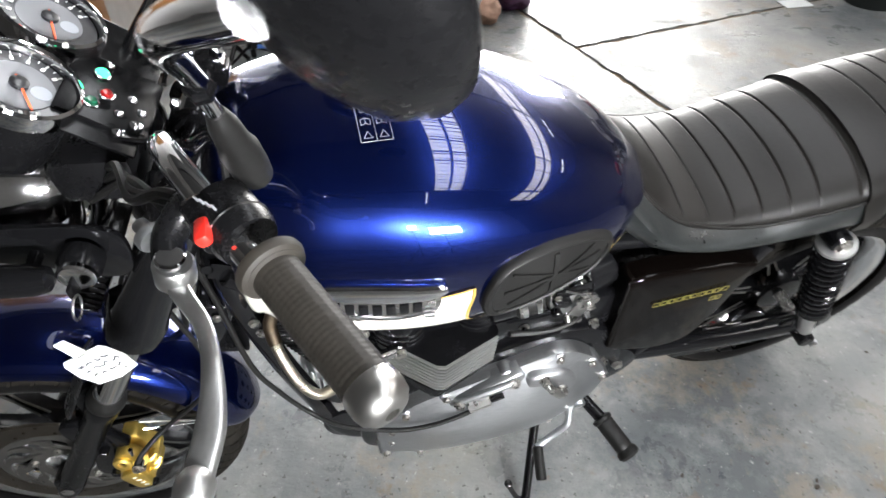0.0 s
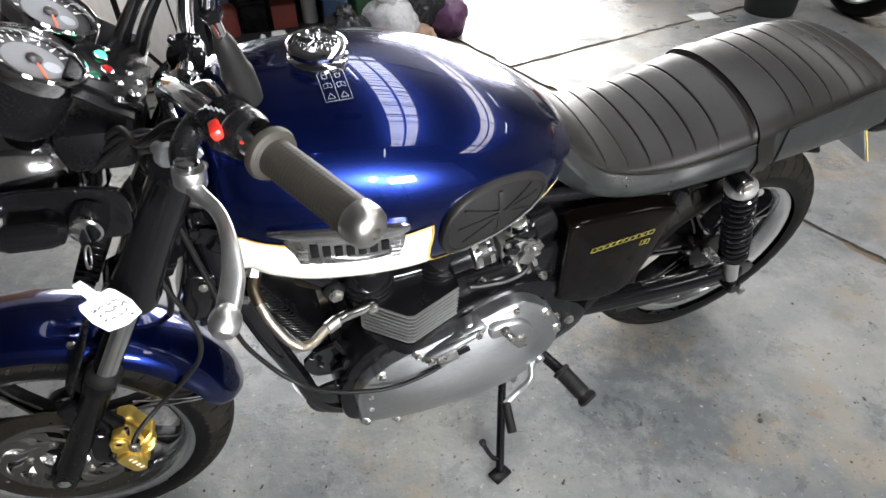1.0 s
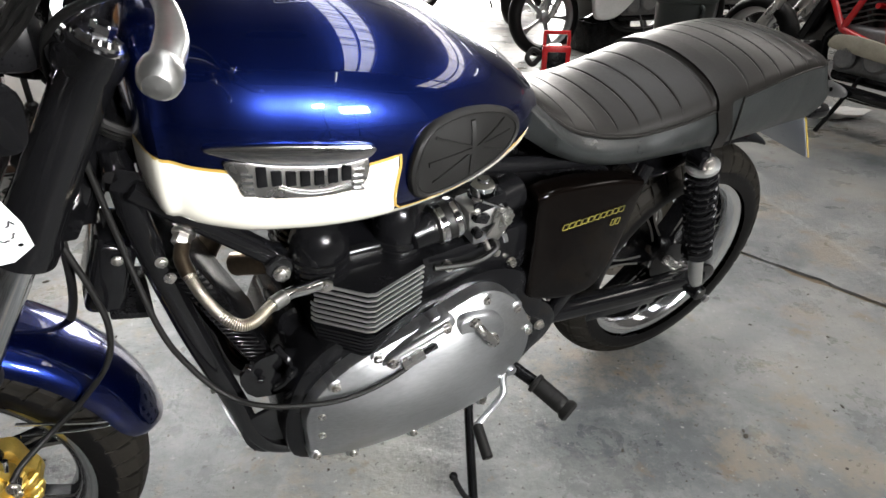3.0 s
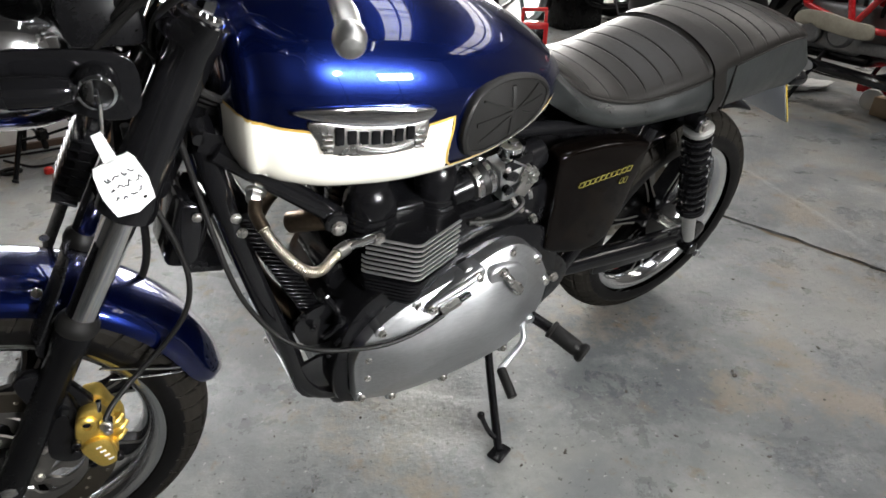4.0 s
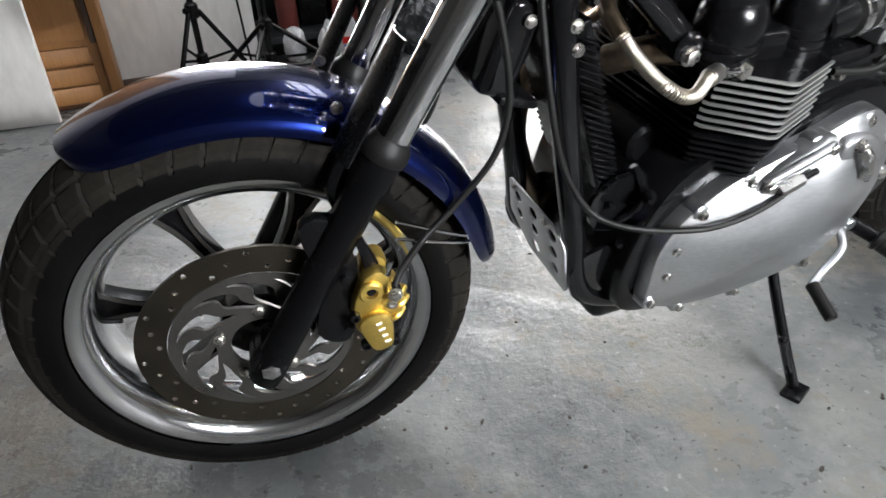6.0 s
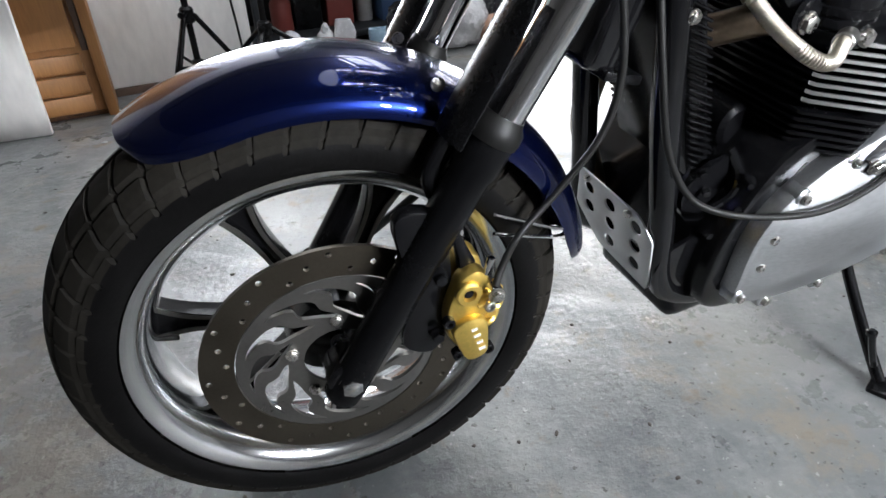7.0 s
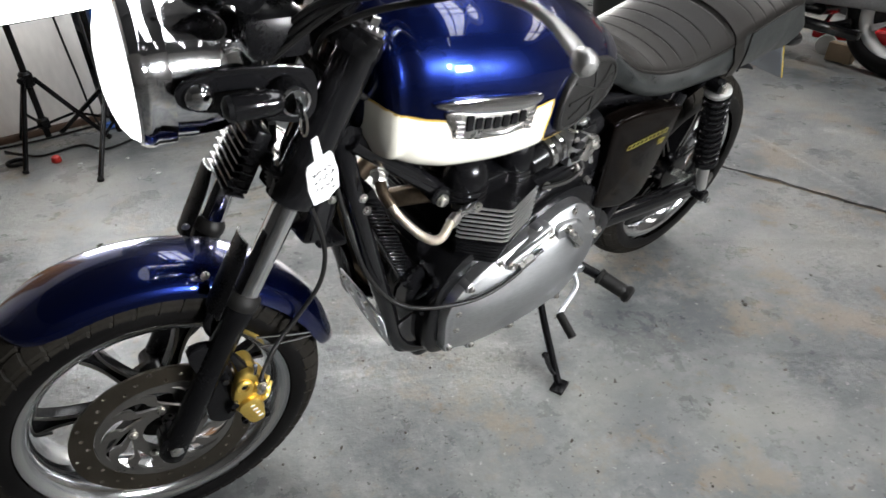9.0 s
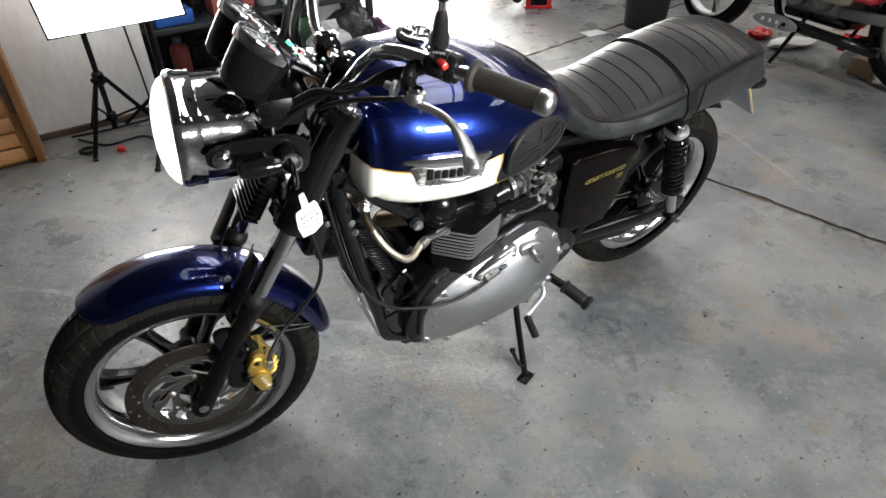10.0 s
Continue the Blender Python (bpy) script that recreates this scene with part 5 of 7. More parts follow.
bp("clutch_cable", tube([(0.712, -0.190, 0.442), (0.66, -0.195, 0.418), (0.60, -0.194, 0.402), (0.54, -0.185, 0.398), (0.46, -0.160, 0.405), (0.411, -0.130, 0.422), (0.372, -0.110, 0.480), (0.345, -0.098, 0.560), (0.325, -0.062, 0.70), (0.312, -0.050, 0.82), (0.305, -0.060, 0.92), (0.330, -0.13, 0.985), (0.385, -0.24, 1.04)], 0.0043, 10), RUBBER, None, "black clutch cable")

# barrel with edge-polished cooling fins
bar = bp("barrel", box(0.085, 0.24, 0.150, pose(0.630, 0, 0.527), 0.012), CASTBLACK, None, "black finned engine barrel")
fin_lp = [(0.549, -0.122), (0.552, -0.130), (0.614, -0.183), (0.626, -0.186), (0.719, -0.153), (0.723, -0.144), (0.723, 0.144), (0.719, 0.153), (0.626, 0.186), (0.614, 0.183), (0.552, 0.130), (0.549, 0.122)]
core_lp = [(0.562, -0.116), (0.620, -0.168), (0.712, -0.138), (0.712, 0.138), (0.620, 0.168), (0.562, 0.116)]
for k in range(8):
    z = 0.521 + 0.0103 * k
    fin = bp("fin", flat_shape([[(0.63 + (x - 0.63) * 0.985, y * 0.985) for x, y in fin_lp]], 0.0032, Matrix.Translation((0, 0, z + 0.0002))), CASTBLACK, bar)
    for s in (-1, 1):
        near = [(x, s * abs(y)) for x, y in fin_lp[0 if k < 4 else 1:5]]
        strip = near + [(0.63 + (x - 0.63) * 0.978, y * 0.978) for x, y in near[::-1]]
        bp("fin_edge", flat_shape([strip if s < 0 else strip[::-1]], 0.0036, Matrix.Translation((0, 0, z))), ALU_DULL, bar, "bright machined fin edge")
    bp("fin_core", flat_shape([core_lp], 0.0067, Matrix.Translation((0, 0, z - 0.0067))), CASTBLACK, bar)
for k in range(6):
    z = 0.452 + 0.0105 * k
    ins = 0.004 + 0.022 * (5 - k) / 5
    lp = [(x + (0.63 - x) * ins * 6, y * (1 - ins * 4)) for x, y in fin_lp]
    bp("lower_fin", flat_shape([lp], 0.004, Matrix.Translation((0, 0, z))), CASTBLACK, bar)
head = bp("cylinder_head", box(0.15, 0.24, 0.050, pose(0.645, 0, 0.607), 0.012, 3), CASTBLACK, None, "black cylinder head")
for xc, r, zt in ((0.572, 0.043, 0.688), (0.694, 0.037, 0.696)):
    for yc in (-0.100, -0.030, 0.030, 0.100):
        prof = [(r * 1.03, 0.592)]
        for k in range(3):
            zz = 0.598 + 0.012 * k
            prof += [(r * 1.03, zz), (r * 1.03, zz + 0.0075), (r * 0.965, zz + 0.009), (r * 0.965, zz + 0.011)]
        for k in range(10):
            q = math.pi / 2 * k / 9
            prof.append((r * max(0.02, math.cos(q)) ** 0.8, 0.640 + (zt - 0.640) * math.sin(q)))
        bp("cam_cover", lathe(prof, 36, pose(xc, yc, 0)), CASTBLACK, head, "rounded black cam cover with grooves")
# braided hose with its end fittings
hose = bp("oil_hose", tube([(0.393, -0.124, 0.660), (0.402, -0.148, 0.642), (0.418, -0.175, 0.624), (0.436, -0.190, 0.614), (0.455, -0.190, 0.613), (0.474, -0.180, 0.619), (0.494, -0.170, 0.621)], 0.0082, 14, 16, wave=0.09), BRAID, None, "braided steel oil hose")
bp("hose_end", tube([(0.488, -0.173, 0.621), (0.510, -0.163, 0.620), (0.530, -0.155, 0.613), (0.556, -0.146, 0.607)], 0.0088, 12), CHROME, hose)
bp("crimp", rod((0.482, -0.176, 0.6205), (0.502, -0.167, 0.621), 0.0105, 12, 0.001), STEEL, hose)
bp("hose_end", tube([(0.396, -0.088, 0.680), (0.390, -0.105, 0.672), (0.394, -0.126, 0.658)], 0.0098, 12), EXHAUST, hose)
bp("banjo_bolt", hexbolt((0.564, -0.132, 0.605), (0, -1, 0), 0.0105, 0.024), BOLT, hose)
bp("banjo_ring", rod((0.564, -0.137, 0.605), (0.564, -0.149, 0.605), 0.0135, 20, 0.002), SATIN, hose)
bp("hose_nut", hexbolt((0.402, -0.074, 0.690), (-0.4, -0.6, -0.4), 0.012, 0.02), STEEL, hose)
# exhaust headers
for s in (-1, 1):
    bp("exhaust_header", tube([(0.600, 0.085, 0.60), (0.53, 0.085, 0.605), (0.462, 0.09, 0.56), (0.428, 0.10, 0.48), (0.422, 0.10, 0.42), (0.440, 0.10, 0.36), (0.475, 0.105, 0.29), (0.52, 0.115, 0.21), (0.62, 0.13, 0.165), (0.95, 0.135, 0.165)] if s > 0 else [(0.600, -0.085, 0.605), (0.55, -0.085, 0.607), (0.500, -0.06, 0.60), (0.470, -0.02, 0.575)], 0.019, 16), EXHAUST, None, "heat-tinted exhaust header")
bp("sump", box(0.30, 0.18, 0.08, pose(0.66, 0, 0.165), 0.02, 3), CASTBLACK)
bp("breather_hose", tube([(0.50, -0.10, 0.30), (0.54, -0.125, 0.36), (0.585, -0.13, 0.43), (0.60, -0.12, 0.47)], 0.011, 10), RUBBER)
bp("starter_motor", rod((0.545, -0.06, 0.455), (0.545, 0.08, 0.455), 0.032, 24, 0.006), CASTBLACK)
bp("engine_bracket", side_plate([round2([(0.44, 0.41), (0.50, 0.44), (0.58, 0.40), (0.54, 0.35), (0.46, 0.35)], 3)], -0.095, 0.008), BLACK)
# small fittings on the front of the crankcase
for x, y, z in ((0.495, -0.11, 0.33), (0.50, -0.115, 0.30), (0.51, -0.12, 0.265), (0.525, -0.125, 0.385), (0.55, -0.128, 0.425), (0.585, -0.130, 0.455), (0.47, -0.10, 0.40), (0.455, -0.097, 0.43)):
    bp("case_bolt", hexbolt((x, y, z), (-0.5, -1, 0), 0.0055, 0.009), SATIN)
bp("case_rib", tube([(0.50, -0.128, 0.37), (0.535, -0.132, 0.40), (0.575, -0.130, 0.435), (0.60, -0.12, 0.462)], 0.006, 8), BLACK)
bp("case_rib", tube([(0.51, -0.124, 0.30), (0.512, -0.128, 0.33), (0.525, -0.130, 0.355)], 0.006, 8), CASTBLACK)
bp("oil_pipe", tube([(0.50, -0.09, 0.45), (0.515, -0.105, 0.42), (0.51, -0.11, 0.39), (0.49, -0.10, 0.365)], 0.006, 8), BLACK)
bp("oil_pressure_switch", turned((0.515, -0.118, 0.415), (-0.6, -1, 0.2), [(0.010, 0), (0.010, 0.008), (0.007, 0.012), (0.004, 0.020)], 16), SATIN)
# carburettors
for s in (-1, 1):
    carb = bp("carburettor", box(0.062, 0.050, 0.042, pose(0.842, s * 0.118, 0.640, 0, -8, 0), 0.006), ALU_DULL, None, "cast aluminium carburettor")
    bp("carb_top", turned((0.846, s * 0.120, 0.660), (-0.1, 0, 1), [(0.021, 0), (0.025, 0.003), (0.025, 0.009), (0.021, 0.012), (0.020, 0.022), (0.0225, 0.024), (0.0225, 0.031), (0.016, 0.034), (0.010, 0.034), (0.009, 0.039), (0, 0.040)], 28), CHROME, carb, "chromed carburettor top")
    bp("float_bowl", box(0.046, 0.044, 0.026, pose(0.848, s * 0.118, 0.600, 0, -8, 0), 0.006), ALU, carb)
    bp("bowl_drain", rod((0.850, s * 0.135, 0.590), (0.852, s * 0.150, 0.578), 0.005, 10, 0.001), BOLT, carb)
    bp("top_bracket", box(0.055, 0.004, 0.020, pose(0.842, s * 0.146, 0.668, 0, -14, 0), 0.001), SATIN, carb)
    bp("throttle_wheel", turned((0.868, s * 0.146, 0.640), (0, s, 0), [(0.006, 0), (0.017, 0.001), (0.017, 0.003), (0.014, 0.004), (0.017, 0.005), (0.017, 0.007), (0.006, 0.008)], 28), STEEL, carb)
    bp("return_spring", tube([(0.868 + 0.007 * math.cos(q), s * (0.150 + 0.0006 * q), 0.640 + 0.007 * math.sin(q)) for q in (math.pi / 4 * j for j in range(33))], 0.0012, 6, 1), STEEL, carb)
    bp("link_rod", rod((0.824, s * 0.150, 0.678), (0.868, s * 0.152, 0.655), 0.0024, 8), CHROME, carb)
    bp("choke_knob", turned((0.822, s * 0.146, 0.622), (0, s, 0), [(0.008, 0), (0.008, 0.012), (0.006, 0.014)], 16), SATIN, carb)
    bp("sensor", box(0.026, 0.014, 0.016, pose(0.826, s * 0.150, 0.648, 0, 20, 0), 0.003), PLASTIC, carb)
    bp("elbow", tube([(0.862, s * 0.140, 0.608), (0.874, s * 0.150, 0.606), (0.882, s * 0.150, 0.590)], 0.0055, 10), CHROME, carb)
    bp("inlet_rubber", rod((0.760, s * 0.118, 0.628), (0.806, s * 0.118, 0.637), 0.031, 28, 0.004), RUBBER, carb)
    bp("clamp_ring", rod((0.768, s * 0.118, 0.629), (0.777, s * 0.118, 0.631), 0.0335, 28, 0.001), CHROME, carb)
    bp("clamp_ring", rod((0.790, s * 0.118, 0.634), (0.799, s * 0.118, 0.636), 0.0335, 28, 0.001), CHROME, carb)
    bp("inlet_pipe", rod((0.722, s * 0.118, 0.618), (0.765, s * 0.118, 0.629), 0.025, 24, 0.004, r2=0.027), CASTBLACK, carb)
    bp("hose_clamp", rod((0.764, s * 0.118, 0.6288), (0.771, s * 0.118, 0.6302), 0.0325, 28, 0.001), STEEL, carb)
    bp("airbox_rubber", rod((0.872, s * 0.108, 0.642), (0.925, s * 0.095, 0.645), 0.031, 28, 0.005), SATIN, carb)
    bp("throttle_arm", box(0.028, 0.004, 0.05, pose(0.865, s * 0.152, 0.625, 0, 30, 0), 0.002), STEEL, carb)
    for x, z in ((0.818, 0.660), (0.862, 0.655), (0.825, 0.612), (0.862, 0.605)):
        bp("carb_screw", hexbolt((x, s * 0.149, z), (0, s, 0), 0.005, 0.005), BOLT, carb)
    bp("fuel_pipe", tube([(0.86, s * 0.13, 0.60), (0.875, s * 0.14, 0.57), (0.83, s * 0.145, 0.555), (0.76, s * 0.14, 0.56)], 0.005, 8), RUBBER, carb)
for ob in [o for o in bike.children if o.name.startswith("carburettor")]:
    for q in [ob] + list(ob.children):
        q.data.transform(Matrix.Translation((-0.016, 0, 0.013)))
# added dark block, keeps the gap under the tank from showing bright floor
bp("wiring_tray", box(0.24, 0.16, 0.05, pose(0.52, 0, 0.715, 0, 4, 0), 0.012), PLASTIC)
bp("airbox", box(0.20, 0.22, 0.20, pose(1.02, 0, 0.56), 0.02), PLASTIC)
bp("gearbox_cover", box(0.26, 0.25, 0.10, pose(0.84, 0, 0.545, 0, -6, 0), 0.012), CASTBLACK)
for x, z in ((0.775, 0.560), (0.865, 0.565), (0.905, 0.53)):
    bp("case_bolt", hexbolt((x, -0.126, z), (0, -1, 0), 0.007, 0.012), BOLT)

# ---- side panel, rear end ----
PANEL = round2([(0.928, 0.672), (0.990, 0.676), (1.080, 0.668), (1.145, 0.654), (1.155, 0.642), (1.146, 0.560), (1.132, 0.480), (1.106, 0.424), (1.050, 0.412), (0.975, 0.432), (0.944, 0.450), (0.938, 0.480), (0.932, 0.560), (0.924, 0.640)], 5)
for s in (-1, 1):
    bm = dome_plate(PANEL, -0.112, -0.150, -0.006, 5, 0.014)
    if s > 0:
        bm.transform(Matrix.Diagonal((1, -1, 1, 1)))
    panel = bp("side_panel", bm, BROWNBLACK, None, "very dark brown gloss side panel with small yellow marking")
    if s < 0:
        bm = bmesh.new()
        for k in range(12):
            w2, h2, cx2, cz2 = (0.0108, 0.0105, 0.983 + 0.0134 * k, 0.6025 + 0.0010 * k) if k < 10 else (0.0075, 0.0125, 1.092 + 0.011 * (k - 10), 0.586)
            for dx in (-1, 1):
                box(0.0011, 0.0012, h2, pose(cx2 + dx * w2 / 2, -0.1572, cz2, 0, 10, 0), bm=bm)
                box(w2, 0.0012, 0.0011, pose(cx2, -0.1572, cz2 + dx * h2 / 2), bm=bm)
        bp("marking", bm, YELLOW_PRINT, panel, "row of outlined yellow marks")
    shock = bp("shock_absorber", rod((1.316, s * 0.137, 0.635), (1.395, s * 0.140, 0.44), 0.019, 20, 0.002), SATIN, None, "black coil-over rear shock absorber")
    A, B2 = V(1.306, s * 0.136, 0.660), V(1.448, s * 0.140, 0.306)
    dd = (B2 - A).normalized()
    fr = frame_along(dd)
    pts = []
    turns, L0 = 11.5, 0.222
    for i in range(int(turns * 16) + 1):
        a = 2 * math.pi * i / 16
        pts.append(A + dd * (0.028 + L0 * i / (turns * 16)) + fr @ V(0.0275 * math.cos(a), 0.0275 * math.sin(a), 0))
    bp("spring", tube(pts, 0.0052, 8, 1), BLACK, shock, "black coil spring")
    bp("spring_collar", turned(A + dd * 0.008, dd, [(0.022, 0), (0.031, 0.002), (0.031, 0.009), (0.027, 0.013)], 28), ALU_DULL, shock, "grey alloy spring collar")
    bp("spring_seat", turned(A + dd * 0.250, dd, [(0.032, 0), (0.033, 0.010), (0.024, 0.022)], 28), SATIN, shock)
    bp("shock_eye", rod((A.x, s * 0.108, A.z), (A.x, s * 0.150, A.z), 0.019, 24, 0.004), BLACK, shock)
    bp("eye_bolt", hexbolt((A.x, s * 0.150, A.z), (0, s, 0), 0.012, 0.008), BOLT, shock)
    bp("lower_body", rod(A + dd * 0.24, B2 - dd * 0.012, 0.016, 20, 0.002), ALU_DULL, shock, "grey lower damper body")
    bp("lower_eye", rod((B2.x, s * 0.126, B2.z - 0.01), (B2.x, s * 0.165, B2.z - 0.01), 0.018, 20, 0.004), SATIN, shock)
    bp("stand_bobbin", turned((1.487, s * 0.115, 0.268), (0, s, -0.08), [(0.008, 0), (0.008, 0.012), (0.0055, 0.016), (0.0055, 0.034), (0.0095, 0.038), (0.0095, 0.046)], 18), ALU, None, "small alloy paddock stand bobbin")
    arm = bp("swingarm", tube([(0.985, s * 0.105, 0.345), (1.10, s * 0.112, 0.338), (1.28, s * 0.118, 0.325), (1.40, s * 0.118, 0.318), (1.475, s * 0.118, 0.315)], 0.024, 14), BLACK, None, "gloss black swingarm")
    bp("axle_plate", side_plate([round2([(1.38, 0.29), (1.38, 0.345), (1.48, 0.350), (1.515, 0.318), (1.48, 0.285)], 3)], s * 0.128 - 0.005, 0.010, 0.002), BLACK, arm)
    bp("axle_nut", hexbolt((1.440, s * 0.133, 0.318), (0, s, 0), 0.016, 0.013), CHROME, arm)
    bp("rear_light_stay", rod((1.50, s * 0.06, 0.69), (1.63, s * 0.03, 0.69), 0.008, 10), SATIN)
    ind = bp("rear_indicator", turned((1.630, s * 0.107, 0.700), (1, 0, -0.1), [(0.006, 0), (0.014, 0.006), (0.017, 0.02), (0.017, 0.045), (0.013, 0.054), (0.0, 0.057)], 24), BLACK, None, "small black bullet indicator")
    bp("indicator_stem", rod((1.655, s * 0.04, 0.697), (1.655, s * 0.095, 0.698), 0.006, 10), SATIN, ind)
bp("rear_axle", rod((1.44, -0.12, 0.318), (1.44, 0.12, 0.318), 0.012, 16), STEEL)
bp("chain_guard", tube([(1.12, 0.085, 0.42), (1.25, 0.088, 0.43), (1.38, 0.09, 0.41)], 0.02, 10), BLACK)
bp("rear_guard", mudguard(RC, radians(62), radians(125), 0.078, 0.335, 0.350, 40), SATIN, None, "black rear mudguard")
bp("caliper_rear", box(0.07, 0.05, 0.06, pose(1.43, -0.02, 0.20, 0, 30, 0), 0.010), SATIN)
bp("swingarm_brace", box(0.20, 0.008, 0.055, pose(1.24, -0.128, 0.318, 0, 4, 0), 0.003), BLACK)
bp("chain", tube([(0.99, 0.10, 0.38), (1.2, 0.10, 0.40), (1.44, 0.10, 0.42), (1.53, 0.10, 0.32), (1.44, 0.10, 0.22), (1.2, 0.10, 0.27), (0.99, 0.10, 0.30)], 0.008, 8), STEEL)
plate = bp("number_plate", box(0.004, 0.19, 0.150, pose(1.692, 0.0, 0.622, 0, -38, 0), 0.003), PLATE_GREY, None, "number plate seen from its grey back")
bp("plate_face", box(0.003, 0.194, 0.154, pose(1.6947, 0.0, 0.6241, 0, -38, 0), 0.001), PLATE_EDGE, plate, "yellow reflective face")
bp("tail_lamp", turned((1.60, 0, 0.70), (1, 0, 0), [(0.03, 0), (0.042, 0.02), (0.042, 0.05), (0.03, 0.062), (0, 0.065)], 28), RED_LENS)
bp("battery_box", box(0.16, 0.16, 0.14, pose(1.05, 0, 0.42), 0.015), PLASTIC)

# foot rest, gear lever, side stand
for s in (-1, 1):
    hang = bp("rest_hanger", side_plate([round2([(0.93, 0.40), (0.985, 0.42), (1.035, 0.36), (1.01, 0.30), (0.945, 0.275), (0.905, 0.30)], 4)], s * 0.132 - 0.007, 0.014, 0.003), BLACK, None, "black footrest hanger")
    for x, z in ((0.955, 0.385), (0.995, 0.355), (0.955, 0.315)):
        bp("hanger_bolt", hexbolt((x, s * 0.140, z), (0, s, 0), 0.009, 0.009), BOLT, hang)
    p0, p1 = V(0.950, s * 0.210, 0.284), V(0.988, s * 0.300, 0.262)
    bp("peg_hinge", rod(V(0.910, s * 0.135, 0.300), p0 + (p1 - p0) * 0.10, 0.012, 14, 0.003), CASTBLACK, hang)
    prof = [(0.013, 0), (0.0205, 0.003), (0.0205, 0.009)]
    for k in range(7):
        prof += [(0.0174, 0.012 + 0.008 * k), (0.0180, 0.014 + 0.008 * k), (0.0180, 0.017 + 0.008 * k)]
    bp("foot_rest", turned(p0, p1 - p0, prof + [(0.0165, 0.072), (0.0215, 0.078), (0.0220, 0.086), (0.0180, 0.091), (0, 0.092)], 24), RUBBER, hang, "ribbed black rubber foot rest")
gear = bp("gear_lever", tube([(0.922, -0.165, 0.290), (0.895, -0.185, 0.290), (0.885, -0.205, 0.272), (0.855, -0.212, 0.243), (0.824, -0.222, 0.228)], 0.0065, 10), ALU, None, "polished gear lever with black rubber toe peg")
bp("toe_peg", rod((0.826, -0.220, 0.229), (0.817, -0.280, 0.208), 0.0105, 16, 0.002), RUBBER, gear)
bp("lever_pivot", rod((0.915, -0.140, 0.298), (0.915, -0.185, 0.298), 0.011, 16, 0.002), ALU, gear)
stand = bp("side_stand", tube([(0.890, -0.085, 0.195), (0.862, -0.145, 0.153), (0.830, -0.222, 0.104), (0.798, -0.298, 0.062)], 0.0095, 12), SATIN, None, "black side stand resting on the floor")
bp("stand_foot", box(0.046, 0.034, 0.010, pose(0.796, -0.303, 0.0600, -10.3, 0, 20), 0.004), SATIN, stand)
bp("stand_tang", tube([(0.806, -0.278, 0.072), (0.786, -0.276, 0.098), (0.770, -0.266, 0.134), (0.764, -0.260, 0.154)], 0.0055, 8), SATIN, stand)
bp("tang_ball", turned((0.764, -0.260, 0.150), (-0.2, 0.2, 1), [(0.004, 0), (0.008, 0.004), (0.008, 0.010), (0.004, 0.014)], 14), SATIN, stand)
bp("stand_bracket", box(0.05, 0.03, 0.05, pose(0.89, -0.085, 0.20), 0.006), SATIN, stand)
# ---- headlamp, dials, handlebar ----
HL = V(0.090, 0, 0.893)
hd = V(-1, 0, 0.06).normalized()
shell = fp("headlamp", turned(HL, -hd, [(0.097, 0), (0.097, 0.028), (0.0955, 0.031), (0.0955, 0.065), (0.092, 0.092), (0.082, 0.122), (0.064, 0.145), (0.04, 0.159), (0.0, 0.163)], 64), CHROME, None, "chromed round headlamp shell, lamp lit")
fp("headlamp_rim", turned(HL, hd, [(0.0970, -0.034), (0.1005, -0.033), (0.1010, -0.010), (0.1030, -0.007), (0.1035, 0), (0.1010, 0.007), (0.096, 0.010), (0.092, 0.006)], 64), CHROME, shell)
LENS = glow("lit_headlamp_lens", (1.0, 0.99, 0.96), 1.5)
fp("headlamp_lens", turned(HL, hd, [(0.095, 0.002), (0.094, 0.010), (0.088, 0.019), (0.074, 0.028), (0.052, 0.035), (0.028, 0.039), (0.0, 0.040)], 64), LENS, shell, "bright lit glass lens")
bm = bmesh.new()
for i in range(-6, 7):
    for j in range(-9, 0):
        yy, zz = 0.0125 * i + (0.00625 if j % 2 else 0), 0.0092 * j
        rr = math.hypot(yy, zz)
        if rr < 0.083:
            xx = HL.x - 0.0425 * math.sqrt(max(0.0, 1 - (rr / 0.096) ** 2.0)) - 0.0012
            vs = [bm.verts.new((xx, HL.y + yy + a, HL.z + zz + b)) for a, b in ((0.0030, 0), (0, 0.0034), (-0.0030, 0), (0, -0.0034))]
            bm.faces.new(vs)
fp("lens_flutes", bm, GREY_PRINT, shell, "small diamond flutes in the glass")
fp("rim_screw", hexbolt(HL + V(-0.004, 0, -0.104), (0, 0, -1), 0.006, 0.010), BOLT, shell)
